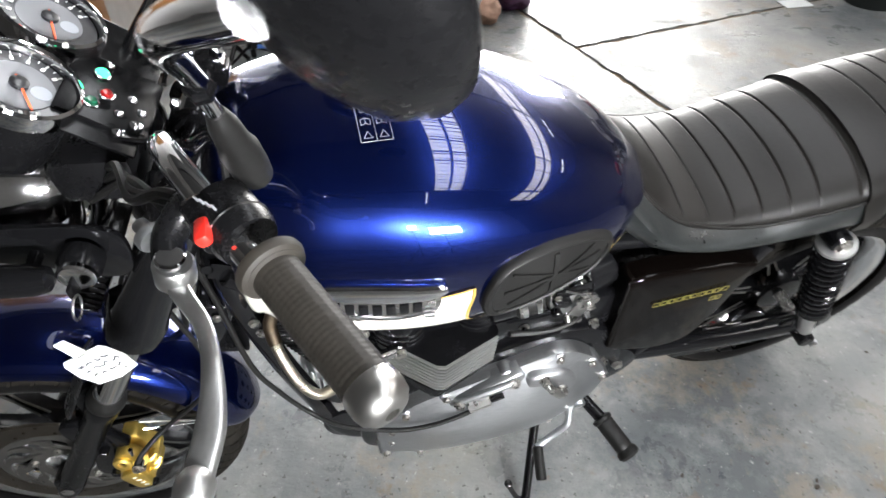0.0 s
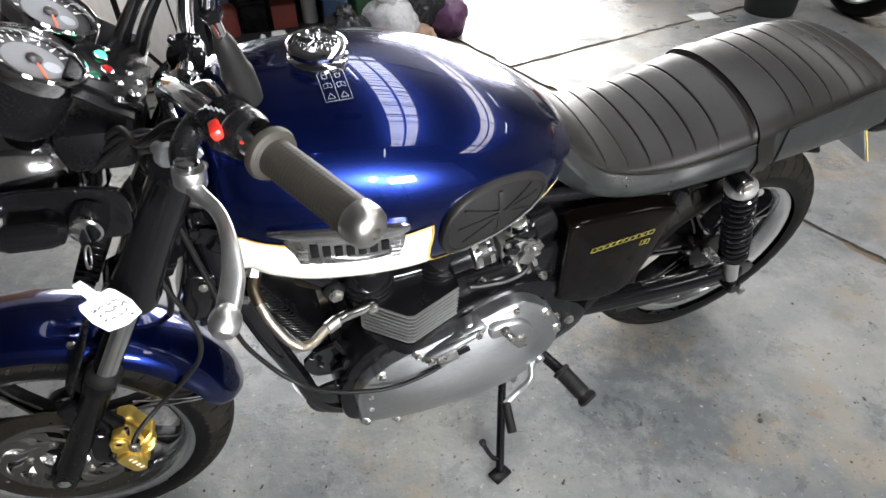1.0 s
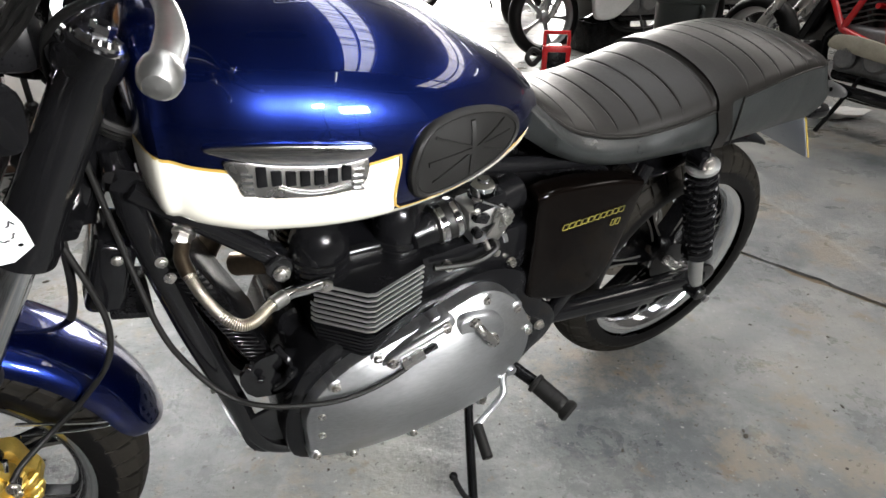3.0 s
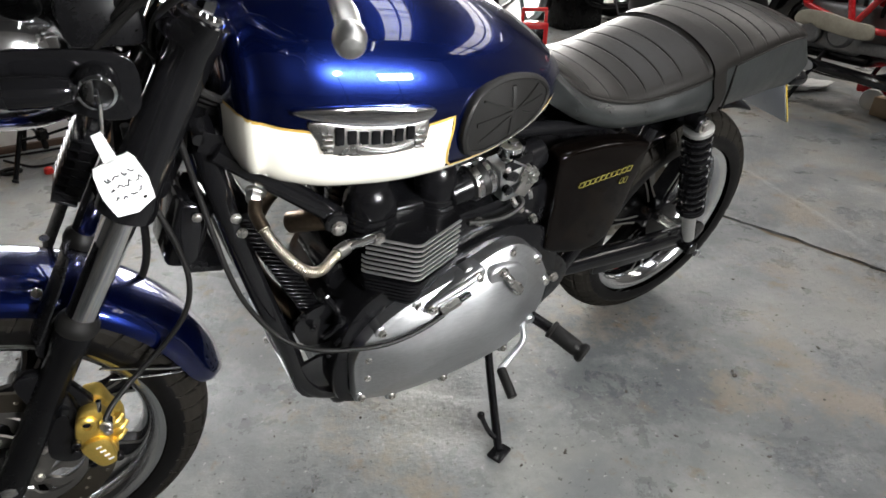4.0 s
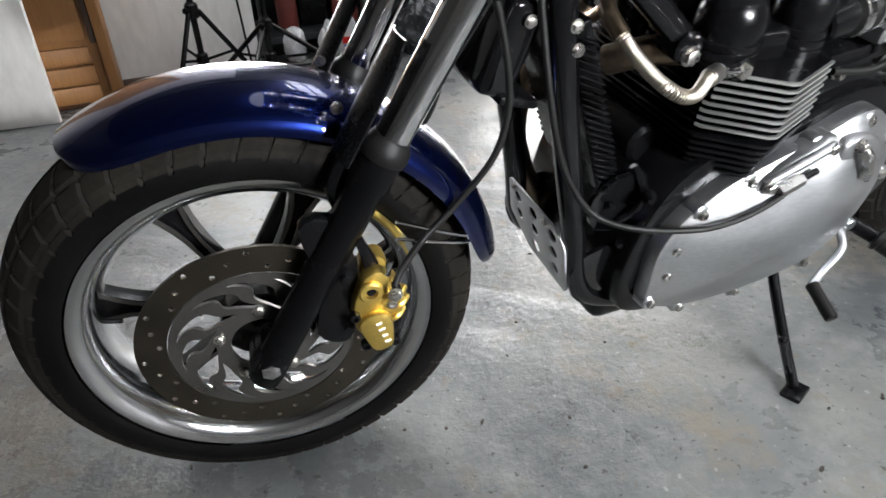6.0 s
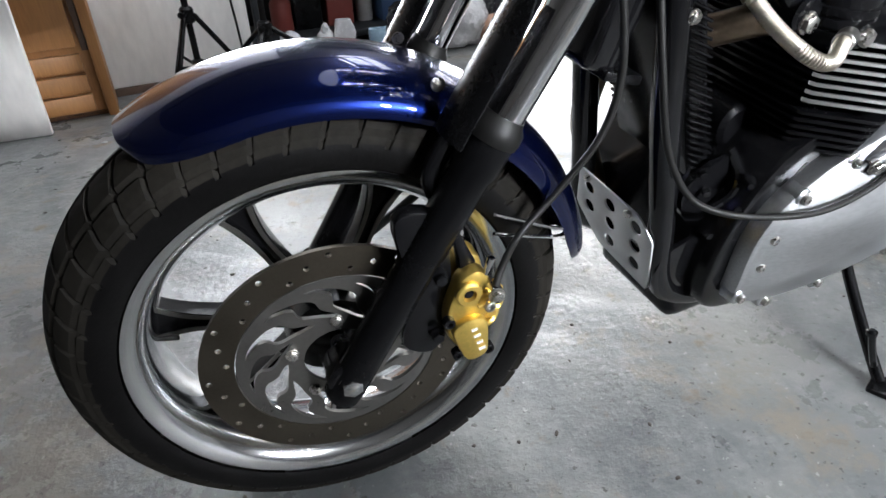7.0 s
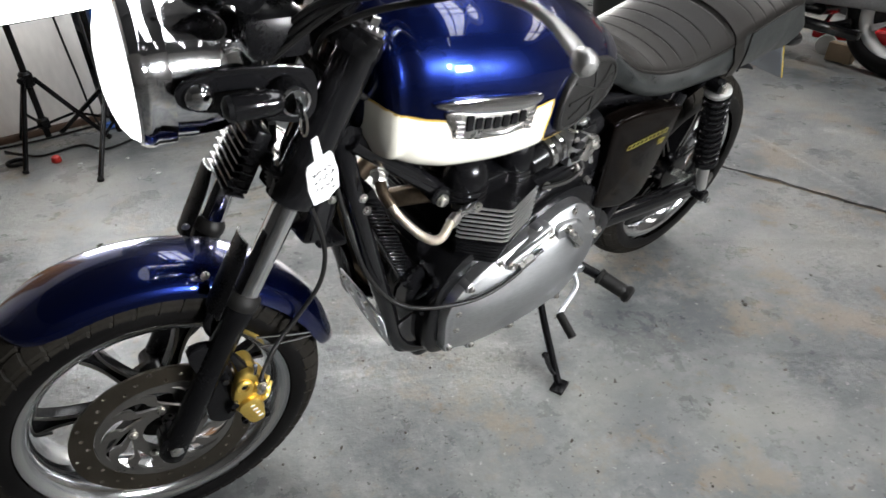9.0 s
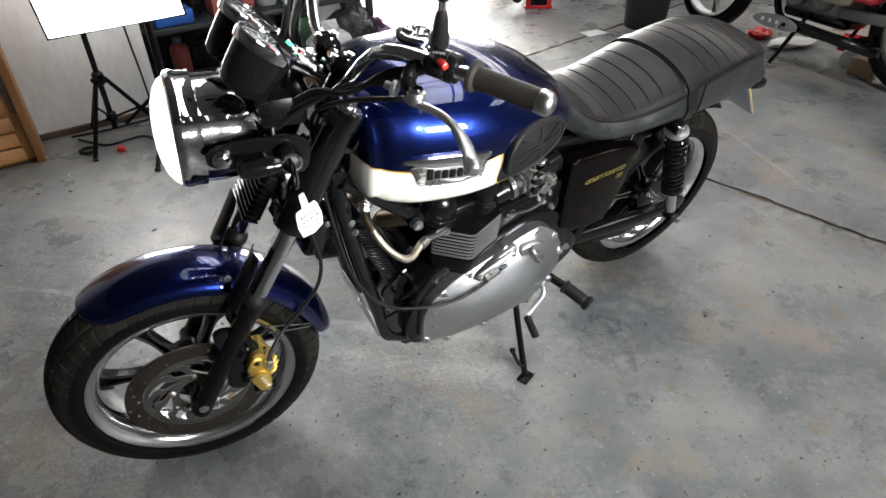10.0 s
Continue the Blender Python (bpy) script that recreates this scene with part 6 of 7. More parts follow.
for s in (-1, 1):
    ear = round2([(0.124, 0.906), (0.150, 0.917), (0.206, 0.921), (0.285, 0.908), (0.292, 0.860), (0.276, 0.838), (0.240, 0.842), (0.195, 0.862), (0.150, 0.872), (0.124, 0.884)], 5)
    lug = fp("headlamp_bracket", side_plate([ear], s * 0.116 - 0.004, 0.008, 0.002), BLACK, None, "gloss black headlamp bracket")
    fp("bracket_bolt", turned((0.146, s * 0.120, 0.894), (0, s, 0), [(0.017, 0), (0.017, 0.006), (0.014, 0.012), (0.008, 0.015), (0, 0.016)], 28), CHROME, lug)
    fp("lamp_mount", rod((0.146, s * 0.09, 0.894), (0.146, s * 0.13, 0.894), 0.012, 14), SATIN, lug)
    ind = fp("front_indicator", turned((0.236, s * 0.165, 0.893), (-1, 0, 0.02), [(0.005, 0), (0.013, 0.005), (0.0165, 0.018), (0.0170, 0.055), (0.0165, 0.062), (0.0, 0.064)], 28), BLACK, None, "small black bullet indicator")
    fp("indicator_lens", turned((0.1735, s * 0.165, 0.8943), (-1, 0, 0.02), [(0.0155, 0), (0.0145, 0.006), (0.008, 0.010), (0, 0.011)], 24), PLASTIC, ind)
    fp("indicator_stem", rod((0.21, s * 0.13, 0.893), (0.21, s * 0.16, 0.893), 0.007, 12), SATIN, ind)
lock = fp("ignition_lock", turned((0.252, -0.128, 0.885), (0, -1, 0), [(0.022, 0), (0.022, 0.018), (0.019, 0.024), (0.0185, 0.026)], 28), SATIN)
fp("lock_bezel", turned((0.252, -0.153, 0.885), (0, -1, 0), [(0.019, 0), (0.019, 0.005), (0.016, 0.007), (0.013, 0.005), (0.0, 0.005)], 28), CHROME, lock)
# finned voltage regulator under the bottom yoke
reg = fp("regulator", box(0.022, 0.105, 0.10, pose(0.208, -0.015, 0.758, 0, 29, 0), 0.003), SATIN, None, "black finned voltage regulator")
for k in range(8):
    fp("regulator_fin", box(0.030, 0.108, 0.0045, Matrix.Translation((0.197, -0.015, 0.752)) @ pose(0, 0, 0, 0, 29, 0) @ pose(0, 0, -0.044 + 0.0125 * k), 0.0012, 1), SATIN, reg)

# twin dials
gn = V(0.58, 0, 0.815).normalized()
gx = V(gn.z, 0, -gn.x)
dash = fp("dial_bracket", box(0.004, 0.19, 0.10, Matrix.Translation((0.292, -0.012, 1.022)) @ pose(0, 0, 0, 0, -55, 0), 0.002), SATIN, None, "black dial mounting plate")


def dial(c, label, needle_a, rev):
    c = Vector(c)
    cup = fp("dial", turned(c, -gn, [(0.0, 0.0085), (0.0440, 0.0085), (0.0455, 0.003), (0.0475, 0.004), (0.047, 0.02), (0.044, 0.06), (0.041, 0.078), (0.036, 0.084), (0, 0.085)], 48), PLASTIC, None, label)
    fp("bezel", turned(c, gn, [(0.0475, -0.012), (0.0515, -0.009), (0.0525, 0.0), (0.0505, 0.007), (0.0475, 0.009), (0.0455, 0.006), (0.0445, -0.002)], 56, cap=False), CHROME, cup)
    fp("dial_face", turned(c - gn * 0.004, gn, [(0.044, 0), (0.0438, 0.001), (0, 0.001)], 48), GAUGE_BLACK, cup)
    fp("dial_disc", turned(c - gn * 0.003, gn, [(0.030, 0), (0.0295, 0.0012), (0, 0.0012)], 40), GAUGE_FACE, cup)
    M = Matrix.Translation(c) @ Matrix(((gx.x, 0, gn.x, 0), (0, 1, 0, 0), (gx.z, 0, gn.z, 0), (0, 0, 0, 1)))
    bm = bmesh.new()
    for k in range(25):
        a = radians(-130 + 260 * k / 24) + math.pi
        big = k % 2 == 0
        box(0.005 if big else 0.003, 0.0009, 0.0004, M @ Matrix.Rotation(a, 4, 'Z') @ pose(0.0405, 0, -0.0022), bm=bm)
        if big:
            box(0.0045, 0.0030, 0.0004, M @ Matrix.Rotation(a, 4, 'Z') @ pose(0.0345, 0, -0.0022), bm=bm)
    fp("dial_marks", bm, WHITE_PRINT, cup)
    if rev:
        bm = bmesh.new()
        for k in range(6):
            a = radians(62 + 10 * k) + math.pi
            box(0.004, 0.005, 0.0004, M @ Matrix.Rotation(a, 4, 'Z') @ pose(0.0365, 0, -0.0018), bm=bm)
        fp("red_zone", bm, RED_PLASTIC, cup)
    fp("needle", box(0.044, 0.0022, 0.0012, M @ Matrix.Rotation(needle_a, 4, 'Z') @ pose(0.012, 0, 0.001), 0.0004), ORANGE, cup)
    fp("needle_boss", turned(c - gn * 0.001, gn, [(0.008, 0), (0.008, 0.003), (0.006, 0.004)], 20), GAUGE_BLACK, cup)
    fp("sub_dial", turned(c - gn * 0.0018 + gx * 0.018, gn, [(0.0085, 0), (0.0085, 0.0006), (0, 0.0006)], 24), PLATE_GREY, cup)
    return cup


dial((0.250, -0.076, 1.060), "black chrome-rimmed speedometer with orange needle", radians(-58), False)
dial((0.246, 0.036, 1.062), "black chrome-rimmed rev counter with orange needle", radians(-68), True)
for (x, y), mat, r in (((0.296, -0.019), GREEN_LAMP, 0.0065), ((0.285, -0.025), BLUE_LENS, 0.006), ((0.308, -0.055), RED_LENS, 0.006), ((0.296, -0.065), GREEN_LENS, 0.006)):
    c = V(x, y, 1.0285)
    ring = fp("tell_tale", turned(c, gn, [(r, 0), (r, 0.004), (r * 0.7, 0.006), (0, 0.0065)], 20), mat, dash)
    fp("lamp_ring", turned(c, gn, [(r * 1.0, 0), (r * 1.3, 0.001), (r * 1.25, 0.003), (r, 0.0035)], 20), CHROME, dash)
for x, y in ((0.300, -0.003), (0.323, -0.079), (0.330, -0.055), (0.341, -0.073)):
    fp("dash_screw", turned((x, y, 1.028 - 0.3 * max(0, x - 0.31)), gn, [(0.0045, 0), (0.0045, 0.002), (0.003, 0.0035), (0, 0.004)], 16), CHROME, dash)
fp("dash_panel", box(0.085, 0.095, 0.008, Matrix.Translation((0.306, -0.040, 1.018)) @ Matrix(((gx.x, 0, gn.x, 0), (0, 1, 0, 0), (gx.z, 0, gn.z, 0), (0, 0, 0, 1))), 0.003), SATIN, dash, "black warning lamp panel")
fp("yoke_plate", box(0.032, 0.022, 0.006, pose(0.325, -0.082, 1.004, 0, 28, 20), 0.002), BLACK, dash)
for x, y in ((0.318, -0.088), (0.332, -0.079)):
    fp("plate_bolt", turned((x, y, 1.006), D, [(0.0065, 0), (0.0065, 0.006), (0.003, 0.0075), (0, 0.0075)], 6), CHROME, dash)

# handlebar in its clamps
for s in (-1, 1):
    c = V(0.380, s * 0.048, 0.990)
    riser = fp("bar_clamp", turned(c - V(0, 0.014, 0), (0, 1, 0), [(0.020, 0), (0.0245, 0.003), (0.0245, 0.025), (0.020, 0.028)], 28), BLACK, None, "gloss black handlebar clamp")
    fp("riser", rod(c - D * 0.062, c, 0.016, 20, 0.003), BLACK, riser)
    for q in (-1, 1):
        fp("clamp_bolt", turned(c + V(0.014 * q, 0, 0.018), D, [(0.0065, 0), (0.0065, 0.007), (0.003, 0.0075)], 14), CHROME, riser)
bar_pts = [(0.380, 0.0, 0.990), (0.380, -0.072, 0.991), (0.378, -0.112, 1.004), (0.386, -0.155, 1.045), (0.398, -0.195, 1.077), (0.425, -0.245, 1.090), (0.475, -0.32, 1.088), (0.546, -0.420, 1.081)]
bar = fp("handlebar", tube([(x, -y, z) for x, y, z in bar_pts[:0:-1]] + bar_pts, 0.0111, 16), CHROME, None, "chromed handlebar")
for s in (-1, 1):
    g0, g1 = V(0.4876, s * 0.3289, 1.0868), V(0.553, s * 0.427, 1.081)
    gd = (g1 - g0).normalized()
    h = (g1 - g0).length
    # knurled rubber sleeve: small raised squares between crossing grooves
    bm = bmesh.new()
    Mg = Matrix.Translation(g0) @ frame_along(gd).to_4x4()
    rings = []
    for k in range(105):
        z = 0.008 + (h - 0.016) * k / 104
        ring = []
        for j in range(60):
            q = 2 * math.pi * j / 60
            cut = 0.0005 if (k % 4 == 0 or j % 3 == 0) and 6 < k < 98 else 0.0
            r = 0.0166 - cut + (0.0030 if k < 3 else 0.0)
            ring.append(Mg @ V(r * math.cos(q), r * math.sin(q), z))
        rings.append(ring)
    skin(bm, rings)
    grip = fp("grip", bm, GRIP, bar, "worn dark knurled rubber grip", 60)
    fp("grip_flange", turned(g0, gd, [(0.014, 0), (0.0235, 0.001), (0.0240, 0.004), (0.0225, 0.008), (0.017, 0.011)], 36), GRIP, grip)
    fp("bar_end", turned(g1 - gd * 0.012, gd, [(0.0165, 0), (0.0175, 0.002), (0.0178, 0.011), (0.0165, 0.017), (0.0125, 0.0215), (0.0075, 0.0235), (0.0048, 0.0235), (0.0042, 0.015), (0, 0.015)], 36), STEEL, grip, "polished bar end weight")
    # switch gear
    sc = g0 - gd * 0.043
    Ms = Matrix.Translation(sc) @ frame_along(gd).to_4x4()
    sw = fp("switch_housing", lathe([(0.017, -0.024), (0.0215, -0.020), (0.0225, 0.014), (0.020, 0.021)], 28, Ms), PLASTIC, bar, "black switch housing with red switch" if s < 0 else "black switch housing")
    fp("switch_block", box(0.030, 0.038, 0.036, Matrix.Translation(sc + V(-0.010, s * -0.004, 0.002)) @ frame_along(gd).to_4x4(), 0.007, 3), PLASTIC, sw)
    fp("switch_seam", turned(sc + gd * 0.006, gd, [(0.0222, 0), (0.0232, 0.0008), (0.0222, 0.0016)], 28), CHROME, sw)
    fp("switch", box(0.010, 0.020, 0.010, Matrix.Translation(V(0.449, s * 0.3115, 1.1015)) @ pose(0, 0, 0, 0, -20, -8 * s), 0.003), RED_PLASTIC, sw, "red switch")
    for k in range(4):
        fp("switch_rib", box(0.002, 0.0012, 0.005, Matrix.Translation(V(0.444 + 0.004 * k, s * (0.291 + 0.003 * k), 1.111)) @ pose(0, 0, 0, 0, -40, 30 * s), 0.0005), GREY_PRINT, sw)
    # lever perch and lever
    pv = V(0.414, s * 0.298, 1.050)
    perch = fp("lever_perch", tube([sc - gd * 0.030 + V(-0.006, 0, 0), (0.425, s * 0.262, 1.076), (0.412, s * 0.278, 1.062), pv], 0.012, 12), PLASTIC, bar)
    # a flat forged blade that bends outwards and ends in a ball
    blade = smooth_path([pv + V(-0.006, s * -0.012, -0.004), pv + V(0.006, s * 0.014, -0.007), (0.438, s * 0.340, 1.039), (0.446, s * 0.372, 1.033), (0.447, s * 0.405, 1.024), (0.441, s * 0.436, 1.017)], 8)
    bm = bmesh.new()
    rings = []
    for k, q in enumerate(blade):
        d = (blade[min(k + 1, len(blade) - 1)] - blade[max(k - 1, 0)]).normalized()
        side = d.cross(V(0.1, 0, 1)).normalized()
        up2 = side.cross(d)
        f = k / (len(blade) - 1)
        wa, ha = 0.0105 - 0.0040 * math.sin(math.pi * min(1, f * 1.25)) - 0.001 * f, 0.0045 + 0.0008 * f
        rings.append([q + side * (wa * math.copysign(abs(math.cos(a)) ** 0.6, math.cos(a))) + up2 * (ha * math.copysign(abs(math.sin(a)) ** 0.6, math.sin(a))) for a in (2 * math.pi * n / 16 for n in range(16))])
    skin(bm, rings)
    lever = fp("lever", bm, LEVER, bar, "satin alloy lever with ball end")
    fp("lever_ball", turned((0.4415, s * 0.4330, 1.0178), (-0.2, s * 0.95, -0.24), [(0.004, -0.006), (0.0085, -0.003), (0.0118, 0.003), (0.0125, 0.009), (0.0112, 0.016), (0.0075, 0.0205), (0, 0.022)], 28), LEVER, lever)
    fp("lever_head", turned(pv + V(0, 0, -0.010), (0.15, 0, 1), [(0.013, 0), (0.0145, 0.002), (0.0145, 0.017), (0.013, 0.019)], 28), LEVER, lever)
    fp("pivot_screw", turned(pv + V(0.0015, 0, 0.010), (0.15, 0, 1), [(0.0105, 0), (0.0105, 0.004), (0.009, 0.0055), (0, 0.006)], 24), CHROME, lever)
    fp("adjuster", turned((0.398, s * 0.270, 1.052), (-0.6, -s * 0.7, 0.1), [(0.011, 0), (0.012, 0.002), (0.012, 0.007), (0.007, 0.009), (0.006, 0.020)], 20), ALU, lever)
    # mirror
    m0, m1 = V(0.472, s * 0.249, 1.100), V(0.462, s * 0.276, 1.182)
    mn = V(-0.724, s * 0.583, -0.366)
    mc = V(0.550, s * 0.459, 1.340)
    mir = fp("mirror", turned(mc, mn, [(0.0405, -0.002), (0.043, 0.002), (0.0425, 0.007), (0.037, 0.014), (0.024, 0.020), (0.011, 0.023), (0, 0.0235)], 48), PLASTIC, None, "round black handlebar mirror")
    fp("mirror_glass", turned(mc - mn * 0.001, -mn, [(0.0402, 0), (0.0398, 0.0015), (0, 0.0015)], 48), CHROME, mir, "mirror glass")
    fp("mirror_boot", turned(m0, m1 - m0, [(0.013, -0.012), (0.014, 0), (0.014, 0.022), (0.0115, 0.030), (0.010, 0.050), (0.0075, 0.060), (0.006, 0.064)], 24), RUBBER, mir, "tapered black rubber boot")
    fp("mirror_stem", tube([m0 + (m1 - m0) * 0.7, m1, m1 + V(0.004, s * 0.014, 0.014), (0.478, s * 0.345, 1.240), (0.500, s * 0.425, 1.300), mc + mn * 0.021], 0.0062, 12, radii=(0.0052, 0.0070)), CHROME, mir, "grey metal mirror arm")
    fp("stem_nut", turned(m1 - (m1 - m0) * 0.06, m1 - m0, [(0.0085, 0), (0.0095, 0.002), (0.0095, 0.008), (0.008, 0.010)], 6), SATIN, mir)
# brake fluid reservoir on the far side
res = fp("reservoir", box(0.055, 0.042, 0.030, pose(0.432, 0.235, 1.108, 0, 0, -20), 0.006), PLASTIC, None, "black brake fluid reservoir")
fp("reservoir_cap", box(0.057, 0.044, 0.006, pose(0.432, 0.235, 1.126, 0, 0, -20), 0.002), PLASTIC, res)
# cables over the dials
for k in range(5):
    o, z0 = 0.010 * (k - 2), 0.006 * (k % 3)
    fp("cable", tube([(0.285 + o, 0.01, 0.93), (0.306 + o, 0.035, 0.985 + z0), (0.318 + o, 0.07 + o, 1.012 + z0), (0.336 + o, 0.105 + o, 1.035 + z0), (0.356 + o, 0.14, 1.052 + z0), (0.392 + o, 0.185, 1.066), (0.44, 0.25, 1.075)], 0.0050 + 0.0006 * (k % 2), 8), RUBBER if k % 2 else BLACK, None, "black control cable")
for k in range(3):
    fp("cable", tube([(0.250, -0.06 + 0.02 * k, 0.90), (0.31, -0.10, 0.96 + 0.01 * k), (0.35, -0.16 - 0.01 * k, 1.01), (0.40, -0.23, 1.045 + 0.008 * k), (0.45, -0.27, 1.075)], 0.0048, 8), RUBBER, None, "black control cable")
for k in range(2):
    fp("cable", tube([(0.345, -0.09, 0.955 + 0.008 * k), (0.385, -0.095, 0.992 + 0.008 * k), (0.418, -0.130, 1.036 + 0.006 * k), (0.438, -0.180, 1.056 + 0.006 * k), (0.452, -0.235, 1.072)], 0.0055, 10), BLACK, None, "glossy black control cable")
fp("wiring_box", box(0.09, 0.14, 0.06, pose(0.265, 0, 0.93, 0, 0, 0), 0.015), PLASTIC)

# ---- key with its paper tag ----
tag = thing("key_tag", BIKE, "white paper key tag with scribbled marks on a key ring", "key tag")
part("key", box(0.004, 0.020, 0.022, pose(0.252, -0.172, 0.882), 0.002), PLASTIC, tag, "black key head", FS)
ringp = [(0.252 + 0.002 * math.sin(a), -0.182 + 0.012 * math.cos(a), 0.866 + 0.014 * math.sin(a)) for a in (2 * math.pi * k / 16 for k in range(16))]
part("key_ring", tube(ringp, 0.0014, 6, 2, closed=True), STEEL, tag, "", FS)
M = Matrix.Translation((0.260, -0.213, 0.806)) @ pose(0, 0, 0, 8, -14, 20)
part("label", side_plate([round2([(-0.022, -0.034), (0.022, -0.034), (0.022, 0.026), (0.012, 0.034), (-0.012, 0.034), (-0.022, 0.026)], 2), ring2(0.0026, 10, 0.013, -0.027)], -0.001, 0.0015), PAPER, tag, "white label", FS @ M)
part("label_strip", side_plate([[(-0.007, 0.03), (0.007, 0.03), (0.005, 0.068), (-0.005, 0.068)]], -0.001, 0.0015), PAPER, tag, "", FS @ M)
bm = bmesh.new()
pen = random.Random(8)
for k in range(3):
    x = -0.015
    while x < 0.013:
        step = pen.uniform(0.004, 0.008)
        z = 0.014 - 0.014 * k
        tube([(x, -0.0016, z + pen.uniform(-0.003, 0.003)), (x + step * 0.4, -0.0016, z + pen.uniform(-0.004, 0.004)), (x + step * 0.7, -0.0016, z + pen.uniform(-0.003, 0.004)), (x + step, -0.0016, z + pen.uniform(-0.003, 0.003))], 0.0008, 5, 4, bm=bm)
        x += step + pen.uniform(0.001, 0.005)
part("scribble", bm, INK, tag, "grey illegible handwriting", FS @ M)
# ---- along the wall ----
def cabinet():
    m = pose(-1.425, 2.53, 0, 0, 0, 18)
    t = thing("wooden_cabinet", m, "orange-brown veneered cabinet with drawers at its foot", "cabinet")
    part("carcass", box(0.75, 0.16, 1.75, pose(-0.375, 0.09, 0.875), 0.004), WOOD, t)
    part("door", box(0.66, 0.02, 1.45, pose(-0.40, -0.003, 0.98), 0.004), WOOD, t)
    part("edge_strip", box(0.035, 0.03, 1.75, pose(-0.018, -0.008, 0.875), 0.004), WOOD, t, "lighter vertical edge strip")
    part("shadow_gap", box(0.02, 0.024, 1.5, pose(-0.048, -0.002, 0.99), 0.002), WOOD_DARK, t)
    for k in range(3):
        part("drawer_front", box(0.66, 0.022, 0.062, pose(-0.40, -0.004, 0.055 + 0.072 * k), 0.004), WOOD, t)
    part("plinth", box(0.72, 0.1, 0.02, pose(-0.38, 0.06, 0.01), 0.002), WOOD_DARK, t)


cabinet()
tagged(part("panel_offcut", box(0.32, 0.03, 0.80, pose(-1.755, 2.33, 0.40, -4, 0, 12), 0.004), WALL), "white board leaning on its edge", "board")


def shelving(m, w, d, levels):
    t = thing("steel_shelving", m, "dark steel shelving full of workshop clutter", "shelving")
    for x in (0, w):
        for y in (0, d):
            part("post", box(0.035, 0.035, 1.9, pose(x, y, 0.95), 0.003), SHELF_METAL, t)
    for z in levels:
        part("shelf", box(w + 0.03, d + 0.03, 0.03, pose(w / 2, d / 2, z), 0.004), SHELF_METAL if z < 0.5 else surface("grey_shelf", (0.22, 0.23, 0.24), 0.5, 0.2, 0.2, 8, 80, 0.05), t)
    part("back_panel", box(w, 0.01, 1.9, pose(w / 2, d + 0.02, 0.95), 0.002), SHELF_METAL, t)


SH = pose(-0.92, 3.0, 0, 0, 0, 21)
shelving(SH, 1.25, 0.40, (0.10, 0.39, 0.82, 1.3))
rnd = random.Random(4)


def bottle(m, r, h, mat, capmat, label):
    t = thing("bottle", m, label, "bottle", "bottles on the shelving")
    part("body", lathe([(r * 0.92, 0), (r, 0.01), (r, h * 0.68), (r * 0.8, h * 0.78), (r * 0.4, h * 0.86), (r * 0.38, h * 0.92)], 24), mat, t)
    part("cap", lathe([(r * 0.45, h * 0.9), (r * 0.45, h), (r * 0.4, h * 1.01)], 18), capmat, t)


def carton(m, sx, sy, sz, mat, label):
    t = thing("carton", m, label, "box", "boxes on the shelving")
    part("carton_body", box(sx, sy, sz, pose(0, 0, sz / 2), 0.006), mat, t)
    part("lid_flap", box(sx * 1.01, sy * 0.49, 0.004, pose(0, -sy * 0.25, sz + 0.001), 0.001), mat, t)


SHELF_MATS = [(surface("dull_blue_plastic", (0.05, 0.09, 0.18), 0.45), "dull blue plastic"), (surface("dull_red_plastic", (0.22, 0.05, 0.04), 0.45), "dull red plastic"), (surface("grubby_white_plastic", (0.34, 0.34, 0.33), 0.5), "grubby white plastic"), (PLASTIC, "black plastic"), (surface("dull_green_plastic", (0.05, 0.12, 0.06), 0.45), "dull green plastic"), (surface("grey_card", (0.16, 0.155, 0.145), 0.7), "grey card")]
for z in (0.115, 0.405, 0.835):
    x = 0.10
    while x < 1.15:
        mt, nm = rnd.choice(SHELF_MATS)
        if rnd.random() < 0.5:
            r = rnd.uniform(0.035, 0.055)
            bottle(SH @ pose(x + r, rnd.uniform(0.08, 0.25), z), r, rnd.uniform(0.18, 0.28), mt, rnd.choice(SHELF_MATS)[0], nm + " bottle standing on the dark shelving")
            x += 2 * r + 0.02
        else:
            w = rnd.uniform(0.10, 0.20)
            carton(SH @ pose(x + w / 2, rnd.uniform(0.12, 0.22), z, 0, 0, rnd.uniform(-8, 8)), w, rnd.uniform(0.12, 0.2), rnd.uniform(0.08, 0.22), mt, nm + " box standing on the dark shelving")
            x += w + 0.03
tagged(part("blue_case", box(0.20, 0.12, 0.075, SH @ pose(0.13, 0.06, 0.443, 0, 0, 3), 0.012, 3), BLUE_PLASTIC), "blue plastic tool case on the shelf's edge", "tool case")


def crumpled(rx, ry, rz, seed, amp=0.18, seg=40, rows=26):
    bm = bmesh.new()
    bmesh.ops.create_uvsphere(bm, u_segments=seg, v_segments=rows, radius=1)
    for v in bm.verts:
        p = v.co.copy()
        d = noise.fractal(p * 1.6 + V(seed, seed * 2, 0), 1.0, 2.0, 5) * amp + abs(noise.noise(p * 5 + V(seed, 0, 3))) * amp * 0.5
        v.co = p * (1 + d)
        v.co.x *= rx
        v.co.y *= ry
        v.co.z = max(v.co.z, -0.82) * rz
    return bm


